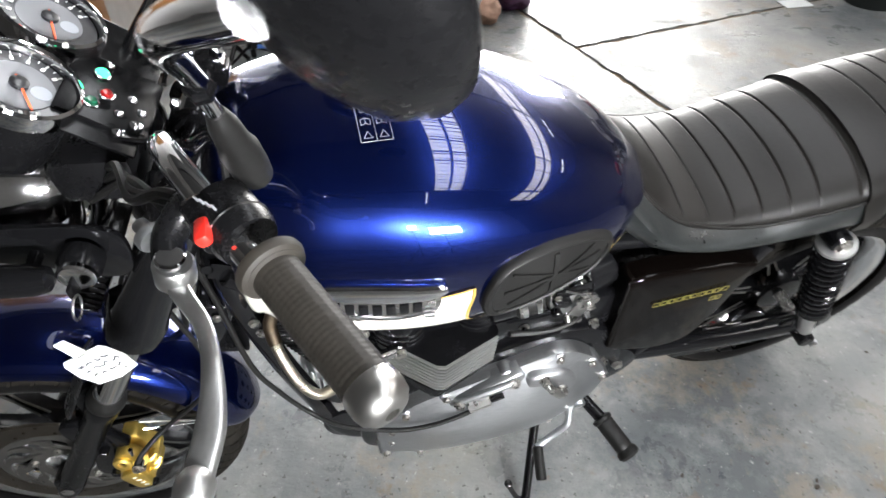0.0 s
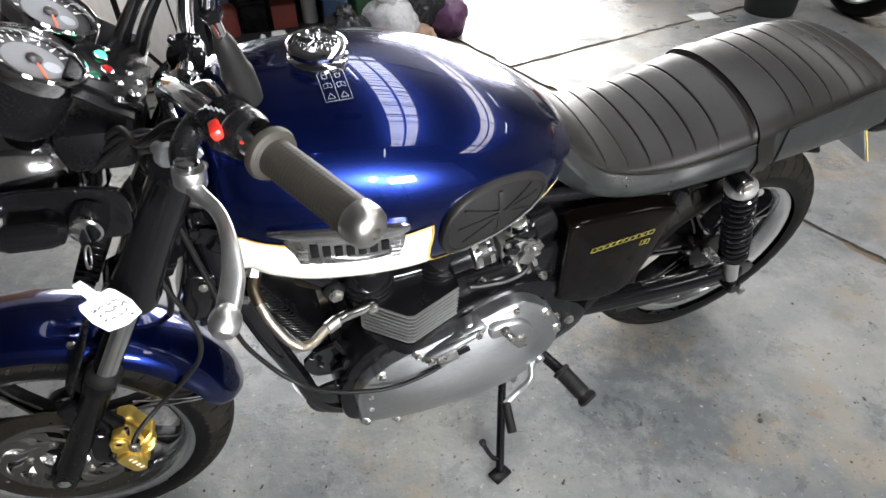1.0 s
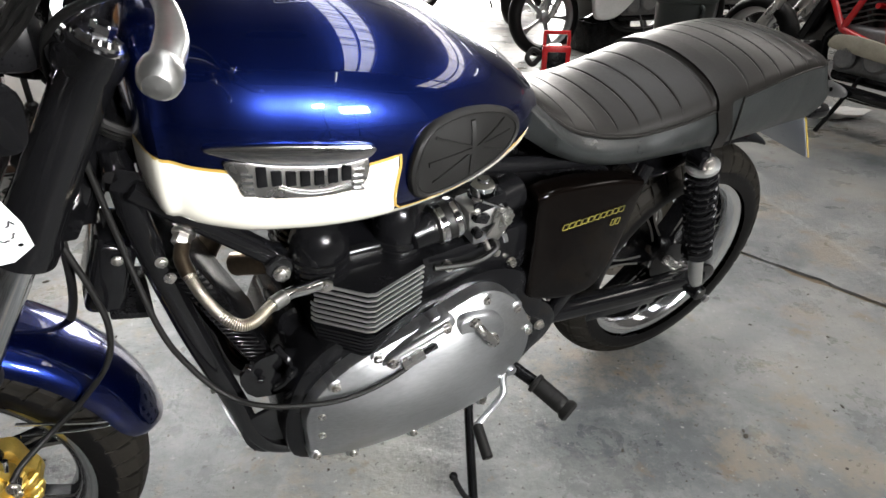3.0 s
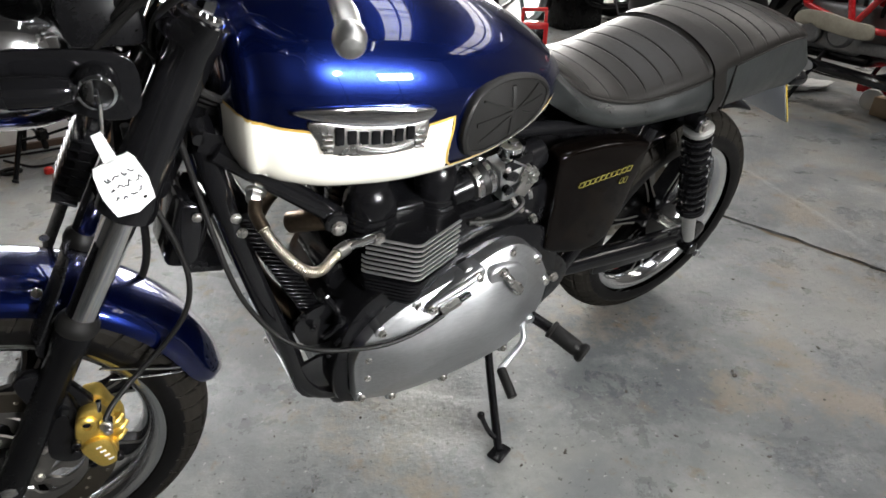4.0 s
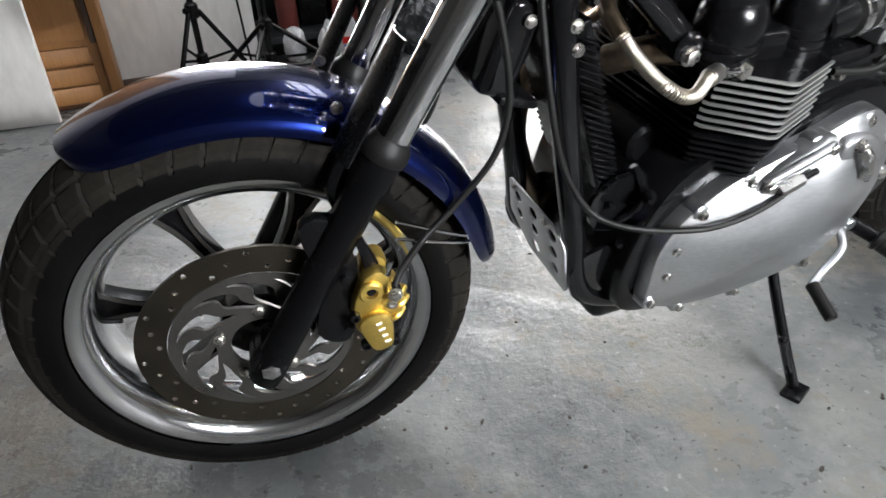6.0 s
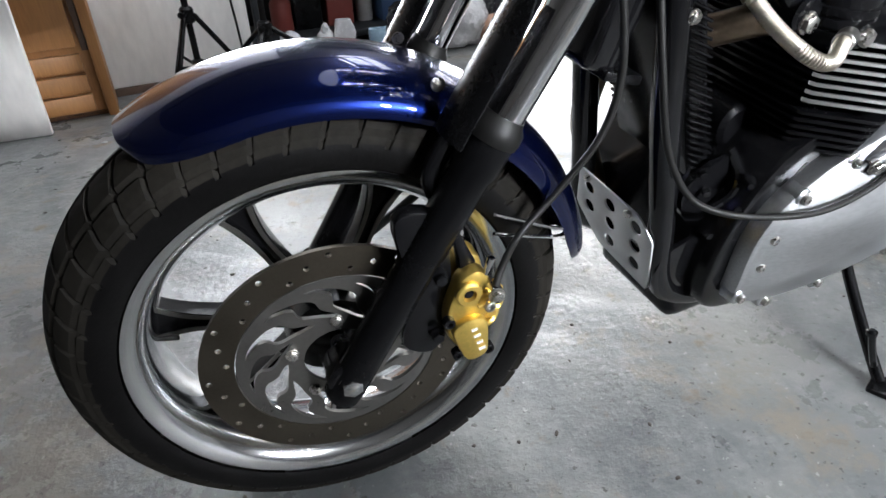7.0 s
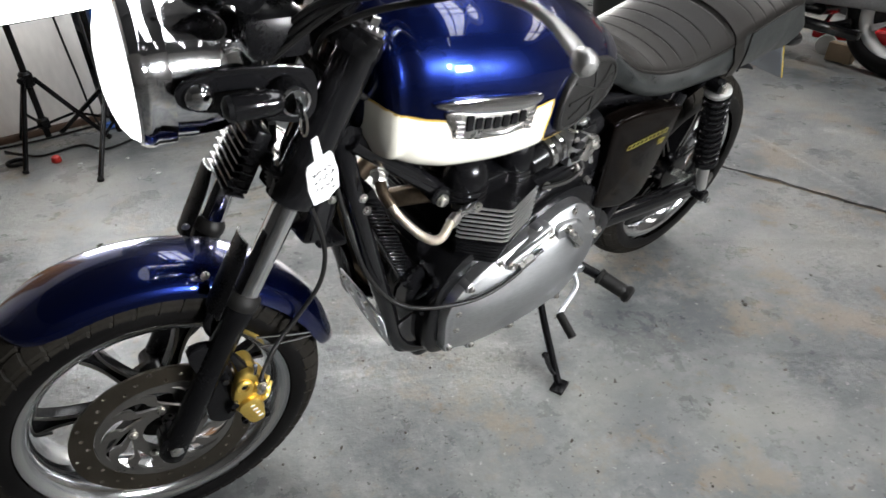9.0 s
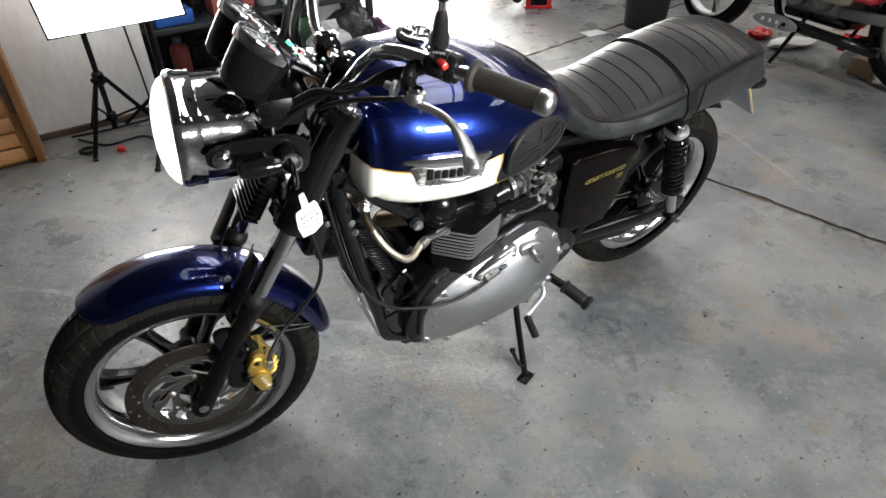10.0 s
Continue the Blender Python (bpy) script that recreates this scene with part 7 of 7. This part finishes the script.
def sack(x, y, rx, ry, rz, mat, seed, label, topknot=True, z0=0.0):
    t = thing("bag", pose(x, y, z0, 0, 0, seed * 37), label, "bag", "bags on the floor")
    part("bag_body", crumpled(rx, ry, rz, seed), mat, t).location = (0, 0, rz * 0.82)
    if topknot:
        bm = crumpled(rx * 0.35, ry * 0.35, rz * 0.35, seed + 5, 0.35, 24, 14)
        part("bag_neck", bm, mat, t).location = (0, 0, rz * 1.85)
    return t


# two upright packs with print, then a heap of bags
def pack(x, y, w, d, h, mat, band, seed, label, spin):
    t = thing("plastic_pack", pose(x, y, 0, 0, 0, spin), label, "plastic pack")
    bm = bmesh.new()
    rings = []
    for i in range(11):
        f = i / 10
        s = 1 - 0.25 * max(0, f - 0.75) / 0.25
        ring = []
        for k in range(28):
            a = 2 * math.pi * k / 28
            c, q = math.cos(a), math.sin(a)
            px, py = w / 2 * math.copysign(abs(c) ** 0.6, c) * s, d / 2 * math.copysign(abs(q) ** 0.6, q) * s
            n = noise.noise(V(px * 14 + seed, py * 14, f * 6)) * 0.010
            ring.append((px + n, py + n, h * f))
        rings.append(ring)
    skin(bm, rings)
    part("pack_body", bm, mat, t)
    part("printed_band", box(w * 0.8, 0.003, h * 0.16, pose(0.01, -d / 2 - 0.010, h * 0.50, 0, 0, 0), 0.001), band, t, "coloured printed band")
    for k in range(3):
        part("printed_mark", tube([(w * 0.22 * math.cos(a), -d / 2 - 0.012, h * 0.28 + (0.016 * k - 0.016) + 0.006 * math.sin(a)) for a in (math.pi * j / 8 for j in range(9))], 0.004, 6, 2), BLUE_PLASTIC, t)
    return t


pack(-0.555, 3.02, 0.095, 0.08, 0.19, BAG, RED_PLASTIC, 1, "white plastic pack with a red printed band", 8)
pack(-0.41, 2.98, 0.09, 0.07, 0.15, surface("pale_blue_pack", (0.35, 0.5, 0.62), 0.3, 0, 0.15, 10, 60, 0.3, 0.2), PAPER, 2, "pale blue plastic pack with printed marks", -6)
sack(-0.64, 3.03, 0.05, 0.05, 0.08, BAG, 12, "knotted clear plastic bag by the shelving")
sack(-0.80, 3.02, 0.055, 0.05, 0.085, BAG, 13, "crumpled clear plastic bag against the shelving post", False)
sack(-0.23, 3.10, 0.15, 0.13, 0.13, DARK_BAG, 3, "black bin bag on the floor")
sack(-0.02, 3.22, 0.15, 0.14, 0.15, BAG, 4, "crumpled clear plastic bag with things inside")
sack(0.13, 3.45, 0.17, 0.16, 0.19, DARK_BAG, 5, "grey plastic bag stuffed full")
sack(0.28, 3.42, 0.12, 0.12, 0.12, surface("purple_bag", (0.12, 0.05, 0.12), 0.35, 0, 0.4, 9, 50, 0.5), 6, "dark purple plastic bag")
sack(0.02, 3.60, 0.20, 0.18, 0.26, BAG, 7, "large crumpled clear plastic bag")
sack(0.14, 3.22, 0.09, 0.08, 0.07, surface("dirty_pink_cloth", (0.45, 0.28, 0.2), 0.7, 0, 0.3, 9, 60, 0.4), 8, "crumpled dirty pink cloth bundle", False)
sack(-0.10, 3.30, 0.07, 0.06, 0.09, RED_PAINT, 9, "small red plastic bundle", False)
# things lying by the stands
tagged(part("blue_cloth", crumpled(0.06, 0.035, 0.012, 11, 0.4), BLUE_PLASTIC, None), "crumpled blue cloth on the floor", "cloth").location = (-0.89, 2.85, 0.010)
tagged(part("red_plug", lathe([(0.018, 0), (0.02, 0.006), (0.016, 0.022), (0.006, 0.028)], 16), RED_PLASTIC), "small red plastic plug on the floor", "plug").location = (-1.10, 2.53, 0)
tagged(part("black_ring", tube([(0.035 * math.cos(a), 0.028 * math.sin(a), 0.008) for a in (2 * math.pi * k / 14 for k in range(14))], 0.008, 8, 3, closed=True), RUBBER), "black rubber ring on the floor", "ring").location = (-1.25, 2.56, 0)
for k, pts in enumerate(([(-1.32, 2.70, 0.006), (-1.24, 2.64, 0.006), (-1.16, 2.60, 0.006), (-1.02, 2.66, 0.006), (-0.92, 2.58, 0.006), (-0.80, 2.66, 0.006)], [(-1.36, 2.74, 0.006), (-1.2, 2.78, 0.006), (-0.95, 2.88, 0.006), (-0.6, 2.96, 0.006)], [(-1.03, 2.915, 1.2), (-1.02, 2.92, 0.6), (-1.00, 2.91, 0.25), (-0.97, 2.88, 0.008), (-0.85, 2.8, 0.006)])):
    tagged(part("cable", tube(pts, 0.005, 8), RUBBER), "thin black cable along the floor", "cable", "cables")
for k in range(14):
    a = rnd.uniform(0, 6.28)
    tagged(part("litter", crumpled(rnd.uniform(0.004, 0.010), rnd.uniform(0.004, 0.008), 0.003, k, 0.4, 10, 6), PAPER), "small white scrap on the floor", "litter", "scraps").location = (rnd.uniform(-1.6, -0.6), rnd.uniform(2.2, 2.75), 0.002)

# ---- the far side: bin, machines, parts ----
bin_t = thing("dustbin", pose(2.22, 3.62, 0), "dark green-black plastic dustbin", "dustbin")
BIN = surface("dark_bin_plastic", (0.018, 0.022, 0.02), 0.5, 0, 0.2, 8, 60, 0.05)
part("bin_body", lathe([(0.135, 0), (0.14, 0.02), (0.175, 0.55), (0.185, 0.56), (0.185, 0.60), (0.17, 0.60), (0.165, 0.5), (0.128, 0.03), (0, 0.03)], 40), BIN, bin_t)
part("bin_handle", tube([(0.0, -0.17, 0.48), (0.0, -0.205, 0.50), (0.0, -0.205, 0.53), (0.0, -0.175, 0.545)], 0.01, 8), BIN, bin_t)
jump = thing("jump_starter", pose(1.665, 4.27, 0, 0, 0, -12), "red and black portable jump starter", "jump starter")
part("case", box(0.20, 0.11, 0.19, pose(0, 0, 0.095), 0.014, 3), RED_PAINT, jump)
part("front_panel", box(0.13, 0.01, 0.12, pose(0, -0.054, 0.09), 0.004), PLASTIC, jump)
part("foot_bar", box(0.21, 0.12, 0.02, pose(0, 0, 0.012), 0.004), RED_PAINT, jump)
for sx in (-1, 1):
    part("handle_post", box(0.024, 0.03, 0.09, pose(sx * 0.085, 0, 0.225), 0.006), RED_PAINT, jump)
part("carry_handle", box(0.19, 0.034, 0.028, pose(0, 0, 0.275), 0.010), RED_PAINT, jump)
part("clamp_lead", tube([(-0.10, 0, 0.12), (-0.16, -0.03, 0.06), (-0.20, 0, 0.10), (-0.16, 0.03, 0.15), (-0.11, 0, 0.13)], 0.020, 8), RUBBER, jump)


def far_wheel(t, C, R, w, rot, nsp, rim_mat):
    T = Matrix.Translation(Vector(C)) @ Matrix.Rotation(rot, 4, 'Z')
    bm = bmesh.new()
    rings = []
    for k in range(56):
        th = 2 * math.pi * k / 56
        rings.append([((R - w * 0.45 * (1 - math.cos(a))) * math.cos(th), math.sin(a) * w / 2, (R - w * 0.45 * (1 - math.cos(a))) * math.sin(th)) for a in (radians(-112 + 224 * j / 12) for j in range(13))])
    skin(bm, rings, closed_u=False, cap=False, closed_v=True)
    bm.transform(T)
    wl2 = part("wheel", bm, TYRE, t, "black tyre")
    bm = rim_mesh(R - w * 0.62 + 0.01, w * 0.72)
    bm.transform(T)
    part("rim", bm, rim_mat, wl2)
    for k in range(nsp):
        bm = spoke_mesh(0.03, R - w * 0.62 - 0.02, 0.018, 2 * math.pi * k / nsp + 0.4)
        bm.transform(T)
        part("spoke", bm, rim_mat, wl2)
    bm = lathe([(0.03, -0.05), (0.045, -0.04), (0.045, 0.04), (0.03, 0.05)], 24, Matrix.Rotation(radians(-90), 4, 'X'))
    bm.transform(T)
    part("hub", bm, rim_mat, wl2)


def trellis(t, y, mat, o):
    P = [V(0.45, y, 0.85), V(0.75, y, 0.95), V(1.05, y, 0.80), V(0.62, y, 0.62), V(0.90, y, 0.55), V(1.15, y, 0.55), V(1.45, y, 0.86), V(1.7, y, 0.95)]
    for a, b in ((0, 1), (1, 2), (0, 3), (3, 1), (3, 4), (1, 4), (4, 2), (2, 5), (4, 5), (2, 6), (6, 7), (5, 6)):
        part("frame_tube", rod(P[a] + o, P[b] + o, 0.017, 10), mat, t)


def parked_bike(m, frame_mat, body_mat, label, fairing, alloy=None, rest=(0.92, 0.34)):
    """A half-dismantled machine: wheels, lattice frame, engine, fork, bodywork."""
    t = thing("motorcycle", m, label, "motorcycle", "machines along the far side")
    far_wheel(t, (0, 0, 0.30), 0.30, 0.12, 0, 5, alloy or FAR_ALLOY)
    far_wheel(t, (1.42, 0, 0.31), 0.31, 0.16, 0, 5, alloy or FAR_ALLOY)
    for y in (-0.11, 0.11):
        trellis(t, y * 1.25, frame_mat, V(0, 0, -0.13))
        part("fork_tube", rod((0.0, y * 0.9, 0.30), (0.40, y * 0.9, 0.95), 0.026, 14), STEEL, t)
        part("swingarm", box(0.55, 0.03, 0.06, pose(1.18, y, 0.34, 0, -3, 0), 0.008), FAR_ALLOY, t)
    for z in (0.85, 0.62):
        part("cross_tube", rod((0.75, -0.12, z), (0.75, 0.12, z), 0.015, 10), frame_mat, t)
    part("engine_block", box(0.36, 0.26, 0.24, pose(0.80, 0, 0.40), 0.03, 3), FAR_ALLOY, t)
    part("engine_cover", rod((0.86, -0.155, 0.38), (0.86, 0.155, 0.38), 0.075, 28, 0.015), FAR_ALLOY, t, "grey round engine cover")
    part("engine_cover", rod((0.70, -0.17, 0.36), (0.70, 0.17, 0.36), 0.06, 24, 0.012), FAR_ALLOY, t)
    part("cylinder", box(0.16, 0.18, 0.20, pose(0.66, 0, 0.56, 0, -20, 0), 0.02), CASTBLACK, t)
    for k in range(5):
        part("fin", box(0.20, 0.22, 0.006, pose(0.66 - 0.007 * k, 0, 0.52 + 0.028 * k, 0, -20, 0), 0.002), FAR_ALLOY, t)
    part("exhaust", tube([(0.6, -0.06, 0.52), (0.5, -0.06, 0.42), (0.62, -0.08, 0.20), (1.0, -0.09, 0.18), (1.2, -0.1, 0.24)], 0.022, 12), CASTBLACK, t)
    part("belly_tray", box(0.42, 0.22, 0.07, pose(0.82, 0, 0.27), 0.03, 3), CASTBLACK, t)
    part("airbox", box(0.42, 0.20, 0.20, pose(1.02, 0, 0.66, 0, 10, 0), 0.03, 3), PLASTIC, t)
    part("radiator", box(0.05, 0.32, 0.30, pose(0.46, 0, 0.55, 0, 20, 0), 0.01), CASTBLACK, t)
    part("battery", box(0.14, 0.12, 0.12, pose(1.25, 0, 0.62), 0.008), PLASTIC, t)
    for k in range(6):
        y = -0.06 if k % 2 else -0.03
        part("hose", tube([(0.5 + 0.09 * k, y, 0.80 - 0.03 * (k % 3)), (0.58 + 0.1 * k, y - 0.03, 0.62), (0.66 + 0.08 * k, y - 0.02, 0.48 + 0.03 * (k % 2))], 0.011, 8), RUBBER, t)
    lp = round2([(0.0, 0.0), (0.06, 0.035), (0.20, 0.045), (0.30, 0.02), (0.30, -0.02), (0.18, -0.035), (0.05, -0.03)], 4)
    holes = [ring2(0.012, 12, x, 0.004) for x in (0.07, 0.12, 0.17, 0.22)]
    bm = side_plate([lp] + holes, -0.205, 0.008, 0.002)
    bm.transform(pose(rest[0], 0, rest[1]))
    part("footrest_plate", bm, ALU, t, "silver drilled footrest plate")
    part("footrest", rod((rest[0] + 0.20, -0.20, rest[1]), (rest[0] + 0.23, -0.28, rest[1] - 0.01), 0.011, 10, 0.002), STEEL, t)
    part("tail_frame", tube([(1.15, -0.08, 0.72), (1.45, -0.09, 0.82), (1.75, -0.05, 0.92), (1.75, 0.05, 0.92), (1.45, 0.09, 0.82), (1.15, 0.08, 0.72)], 0.013, 8), frame_mat, t)
    part("headlamp", turned((0.32, 0, 0.92), (-1, 0, 0), [(0.05, -0.1), (0.08, -0.05), (0.085, 0), (0.07, 0.02), (0, 0.03)], 24), PLASTIC, t)
    part("handlebar", tube([(0.42, -0.33, 1.0), (0.40, -0.2, 1.0), (0.40, 0.2, 1.0), (0.42, 0.33, 1.0)], 0.012, 10), SATIN, t)
    part("seat", box(0.55, 0.22, 0.07, pose(1.35, 0, 0.88, 0, -8, 0), 0.03, 3), LEATHER, t)
    if fairing:
        for s in (-1, 1):
            lp = round2([(0.15, 0.62), (0.30, 0.98), (0.62, 1.02), (0.92, 0.85), (0.80, 0.55), (0.55, 0.30), (0.35, 0.28), (0.30, 0.45)], 5)
            bm = dome_plate(lp, -0.17, -0.22, -0.05, 5, 0.02)
            if s > 0:
                bm.transform(Matrix.Diagonal((1, -1, 1, 1)))
            fr2 = part("fairing", bm, body_mat, t, "scuffed bodywork panel")
        for x, z, r in ((0.45, 0.80, 0.03), (0.56, 0.74, 0.025), (0.40, 0.66, 0.02)):
            part("dark_patch", turned((x, -0.268, z), (0, -1, 0), [(r, 0), (r, 0.003), (0, 0.004)], 16), PLASTIC, t)
    else:
        part("tank", crumpled(0.24, 0.14, 0.11, 2, 0.05), body_mat, t).location = (0.75, 0, 1.03)
    part("side_stand", rod((0.80, -0.12, 0.28), (0.78, -0.30, 0.0), 0.012, 10), SATIN, t)
    return t


WHITE_BODY = surface("scuffed_white_fairing", (0.62, 0.62, 0.60), 0.35, 0, 0.12, 7, 60, 0.05, 0.3)
parked_bike(pose(1.75, 4.78, 0, -6, 0, 10), SATIN, WHITE_BODY, "white faired motorcycle, scuffed, parked beside the bin", True)
stripped = parked_bike(pose(2.64, 3.50, 0, -5, 0, -77), RED_PAINT, RED_PAINT, "stripped motorcycle with a red lattice frame", False, ALU_DULL, (0.50, 0.20))
TAN_COVER = surface("tan_belt_cover", (0.34, 0.31, 0.24), 0.5, 0, 0.2, 12, 80, 0.05)
part("belt_cover", side_plate([round2([(0.60, 0.40), (0.62, 0.46), (0.75, 0.47), (0.92, 0.45), (1.02, 0.44), (1.03, 0.38), (0.92, 0.37), (0.75, 0.385)], 4)], -0.17, 0.03, 0.006), TAN_COVER, stripped, "pale tan belt cover")
part("lower_beam", box(0.62, 0.05, 0.055, pose(0.98, -0.16, 0.20, 0, 2, 0), 0.012), BLACK, stripped, "gloss black lower beam")
tagged(part("fairing_offcut", crumpled(0.16, 0.07, 0.025, 31, 0.25), PAPER), "white bodywork piece lying on the floor", "panel").location = (2.90, 2.95, 0.03)
tagged(part("timber_block", box(0.06, 0.14, 0.10, pose(2.94, 2.40, 0.05, 0, 0, 15), 0.006), surface("block_timber", (0.3, 0.22, 0.14), 0.7)), "bare timber block wedged by a tyre", "block")
parked_bike(pose(1.95, 6.3, 0, -6, 0, 60), RED_PAINT, RED_PAINT, "small red motorcycle parked far off by the open door", True)
parked_bike(pose(1.15, 7.3, 0, -6, 0, 20), SATIN, PLASTIC, "dark motorcycle parked far off by the open door", False)
CREAM_BODY = surface("dirty_cream_bodywork", (0.5, 0.47, 0.38), 0.4, 0, 0.2, 6, 50, 0.08, 0.2)
parked_bike(pose(3.85, 4.55, 0, -6, 0, -78), SATIN, CREAM_BODY, "cream faired motorcycle standing behind the stripped one", True)
parked_bike(pose(4.85, 3.6, 0, 5, 0, -88), CASTBLACK, WHITE_BODY, "dark stripped motorcycle with a white panel by the wall", True)
parked_bike(pose(2.85, 5.35, 0, -6, 0, 5), SATIN, WHITE_BODY, "white faired motorcycle in the row by the door", True)
parked_bike(pose(4.3, 5.6, 0, -6, 0, -20), RED_PAINT, PLASTIC, "dark motorcycle with a red frame in the row", False)


def crate(m, sx, sy, sz, mat, label):
    t = thing("crate", m, label, "crate", "crates by the machines")
    part("base", box(sx, sy, 0.02, pose(0, 0, 0.01), 0.003), mat, t)
    for x, y, w, d in ((-sx / 2, 0, 0.018, sy), (sx / 2, 0, 0.018, sy), (0, -sy / 2, sx, 0.018), (0, sy / 2, sx, 0.018)):
        part("side", box(w, d, sz, pose(x, y, sz / 2 + 0.02), 0.003), mat, t)
    part("contents", crumpled(sx * 0.42, sy * 0.42, sz * 0.6, sx * 10, 0.35), CASTBLACK, t, "dark loose parts").location = (0, 0, sz * 0.7)


crate(pose(3.75, 2.75, 0, 0, 0, 20), 0.45, 0.32, 0.24, PLASTIC, "black plastic crate of loose parts")
crate(pose(4.1, 3.25, 0, 0, 0, -10), 0.50, 0.36, 0.30, SHELF_METAL, "dark steel crate of engine parts")
crate(pose(3.4, 4.5, 0, 0, 0, 40), 0.40, 0.30, 0.22, SHELF_METAL, "dark steel crate of parts")
crate(pose(2.3, 5.0, 0, 0, 0, 15), 0.38, 0.28, 0.22, PLASTIC, "black plastic crate beside the machines")
trol = thing("trolley_jack", pose(3.02, 2.58, 0, 0, 0, -50), "red trolley jack with a pale wheel on the floor", "jack")
part("jack_body", box(0.42, 0.16, 0.07, pose(0.12, 0.05, 0.11), 0.015), RED_PAINT, trol)
for s in (-1, 1):
    part("jack_wheel", turned((0, 0.05 + s * 0.09, 0.055), (0, s, 0), [(0.02, 0), (0.055, 0.002), (0.055, 0.035), (0.03, 0.04), (0.012, 0.045)], 28), PAPER, trol)
    part("jack_wheel", turned((0.32, 0.05 + s * 0.09, 0.04), (0, s, 0), [(0.02, 0), (0.04, 0.002), (0.04, 0.03), (0.02, 0.035)], 24), STEEL, trol)
part("jack_arm", rod((-0.05, 0.05, 0.12), (0.05, -0.05, 0.42), 0.012, 10), SATIN, trol)
stack = thing("loose_wheel", pose(4.3, 2.6, 0.0, 0, 0, 30), "black tyre on a bare rim standing on a block", "wheel")
far_wheel(stack, (0, 0, 0.40), 0.31, 0.14, 0, 5, FAR_ALLOY)
part("block", box(0.3, 0.2, 0.09, pose(0, 0, 0.045), 0.008), surface("timber_block", (0.3, 0.22, 0.14), 0.7), stack)
tagged(part("white_card", box(0.16, 0.10, 0.004, pose(1.80, 3.55, 0.003, 0, 0, 15), 0.001), PAPER), "white card lying on the floor", "card")
tagged(part("rag", crumpled(0.08, 0.06, 0.03, 21, 0.4), RED_PAINT), "red cloth on the floor under the machines", "cloth").location = (2.82, 3.16, 0.03)
# crumbs of dirt scattered over the open floor
dirt = random.Random(41)
bm = bmesh.new()
for k in range(300):
    r = dirt.uniform(0.0012, 0.0042) * (1.6 if dirt.random() < 0.08 else 1.0)
    m = pose(dirt.uniform(-1.6, 1.6), dirt.uniform(-0.2, 2.4), r * 0.35, 0, 0, dirt.uniform(0, 360))
    bmesh.ops.create_icosphere(bm, subdivisions=1, radius=r, matrix=m @ Matrix.Diagonal((dirt.uniform(0.7, 2.2), 1, 0.5, 1)))
tagged(part("floor_dirt", bm, surface("dark_grit", (0.035, 0.028, 0.02), 0.8)), "dark crumbs of dirt scattered on the floor", "dirt", kind="stuff")
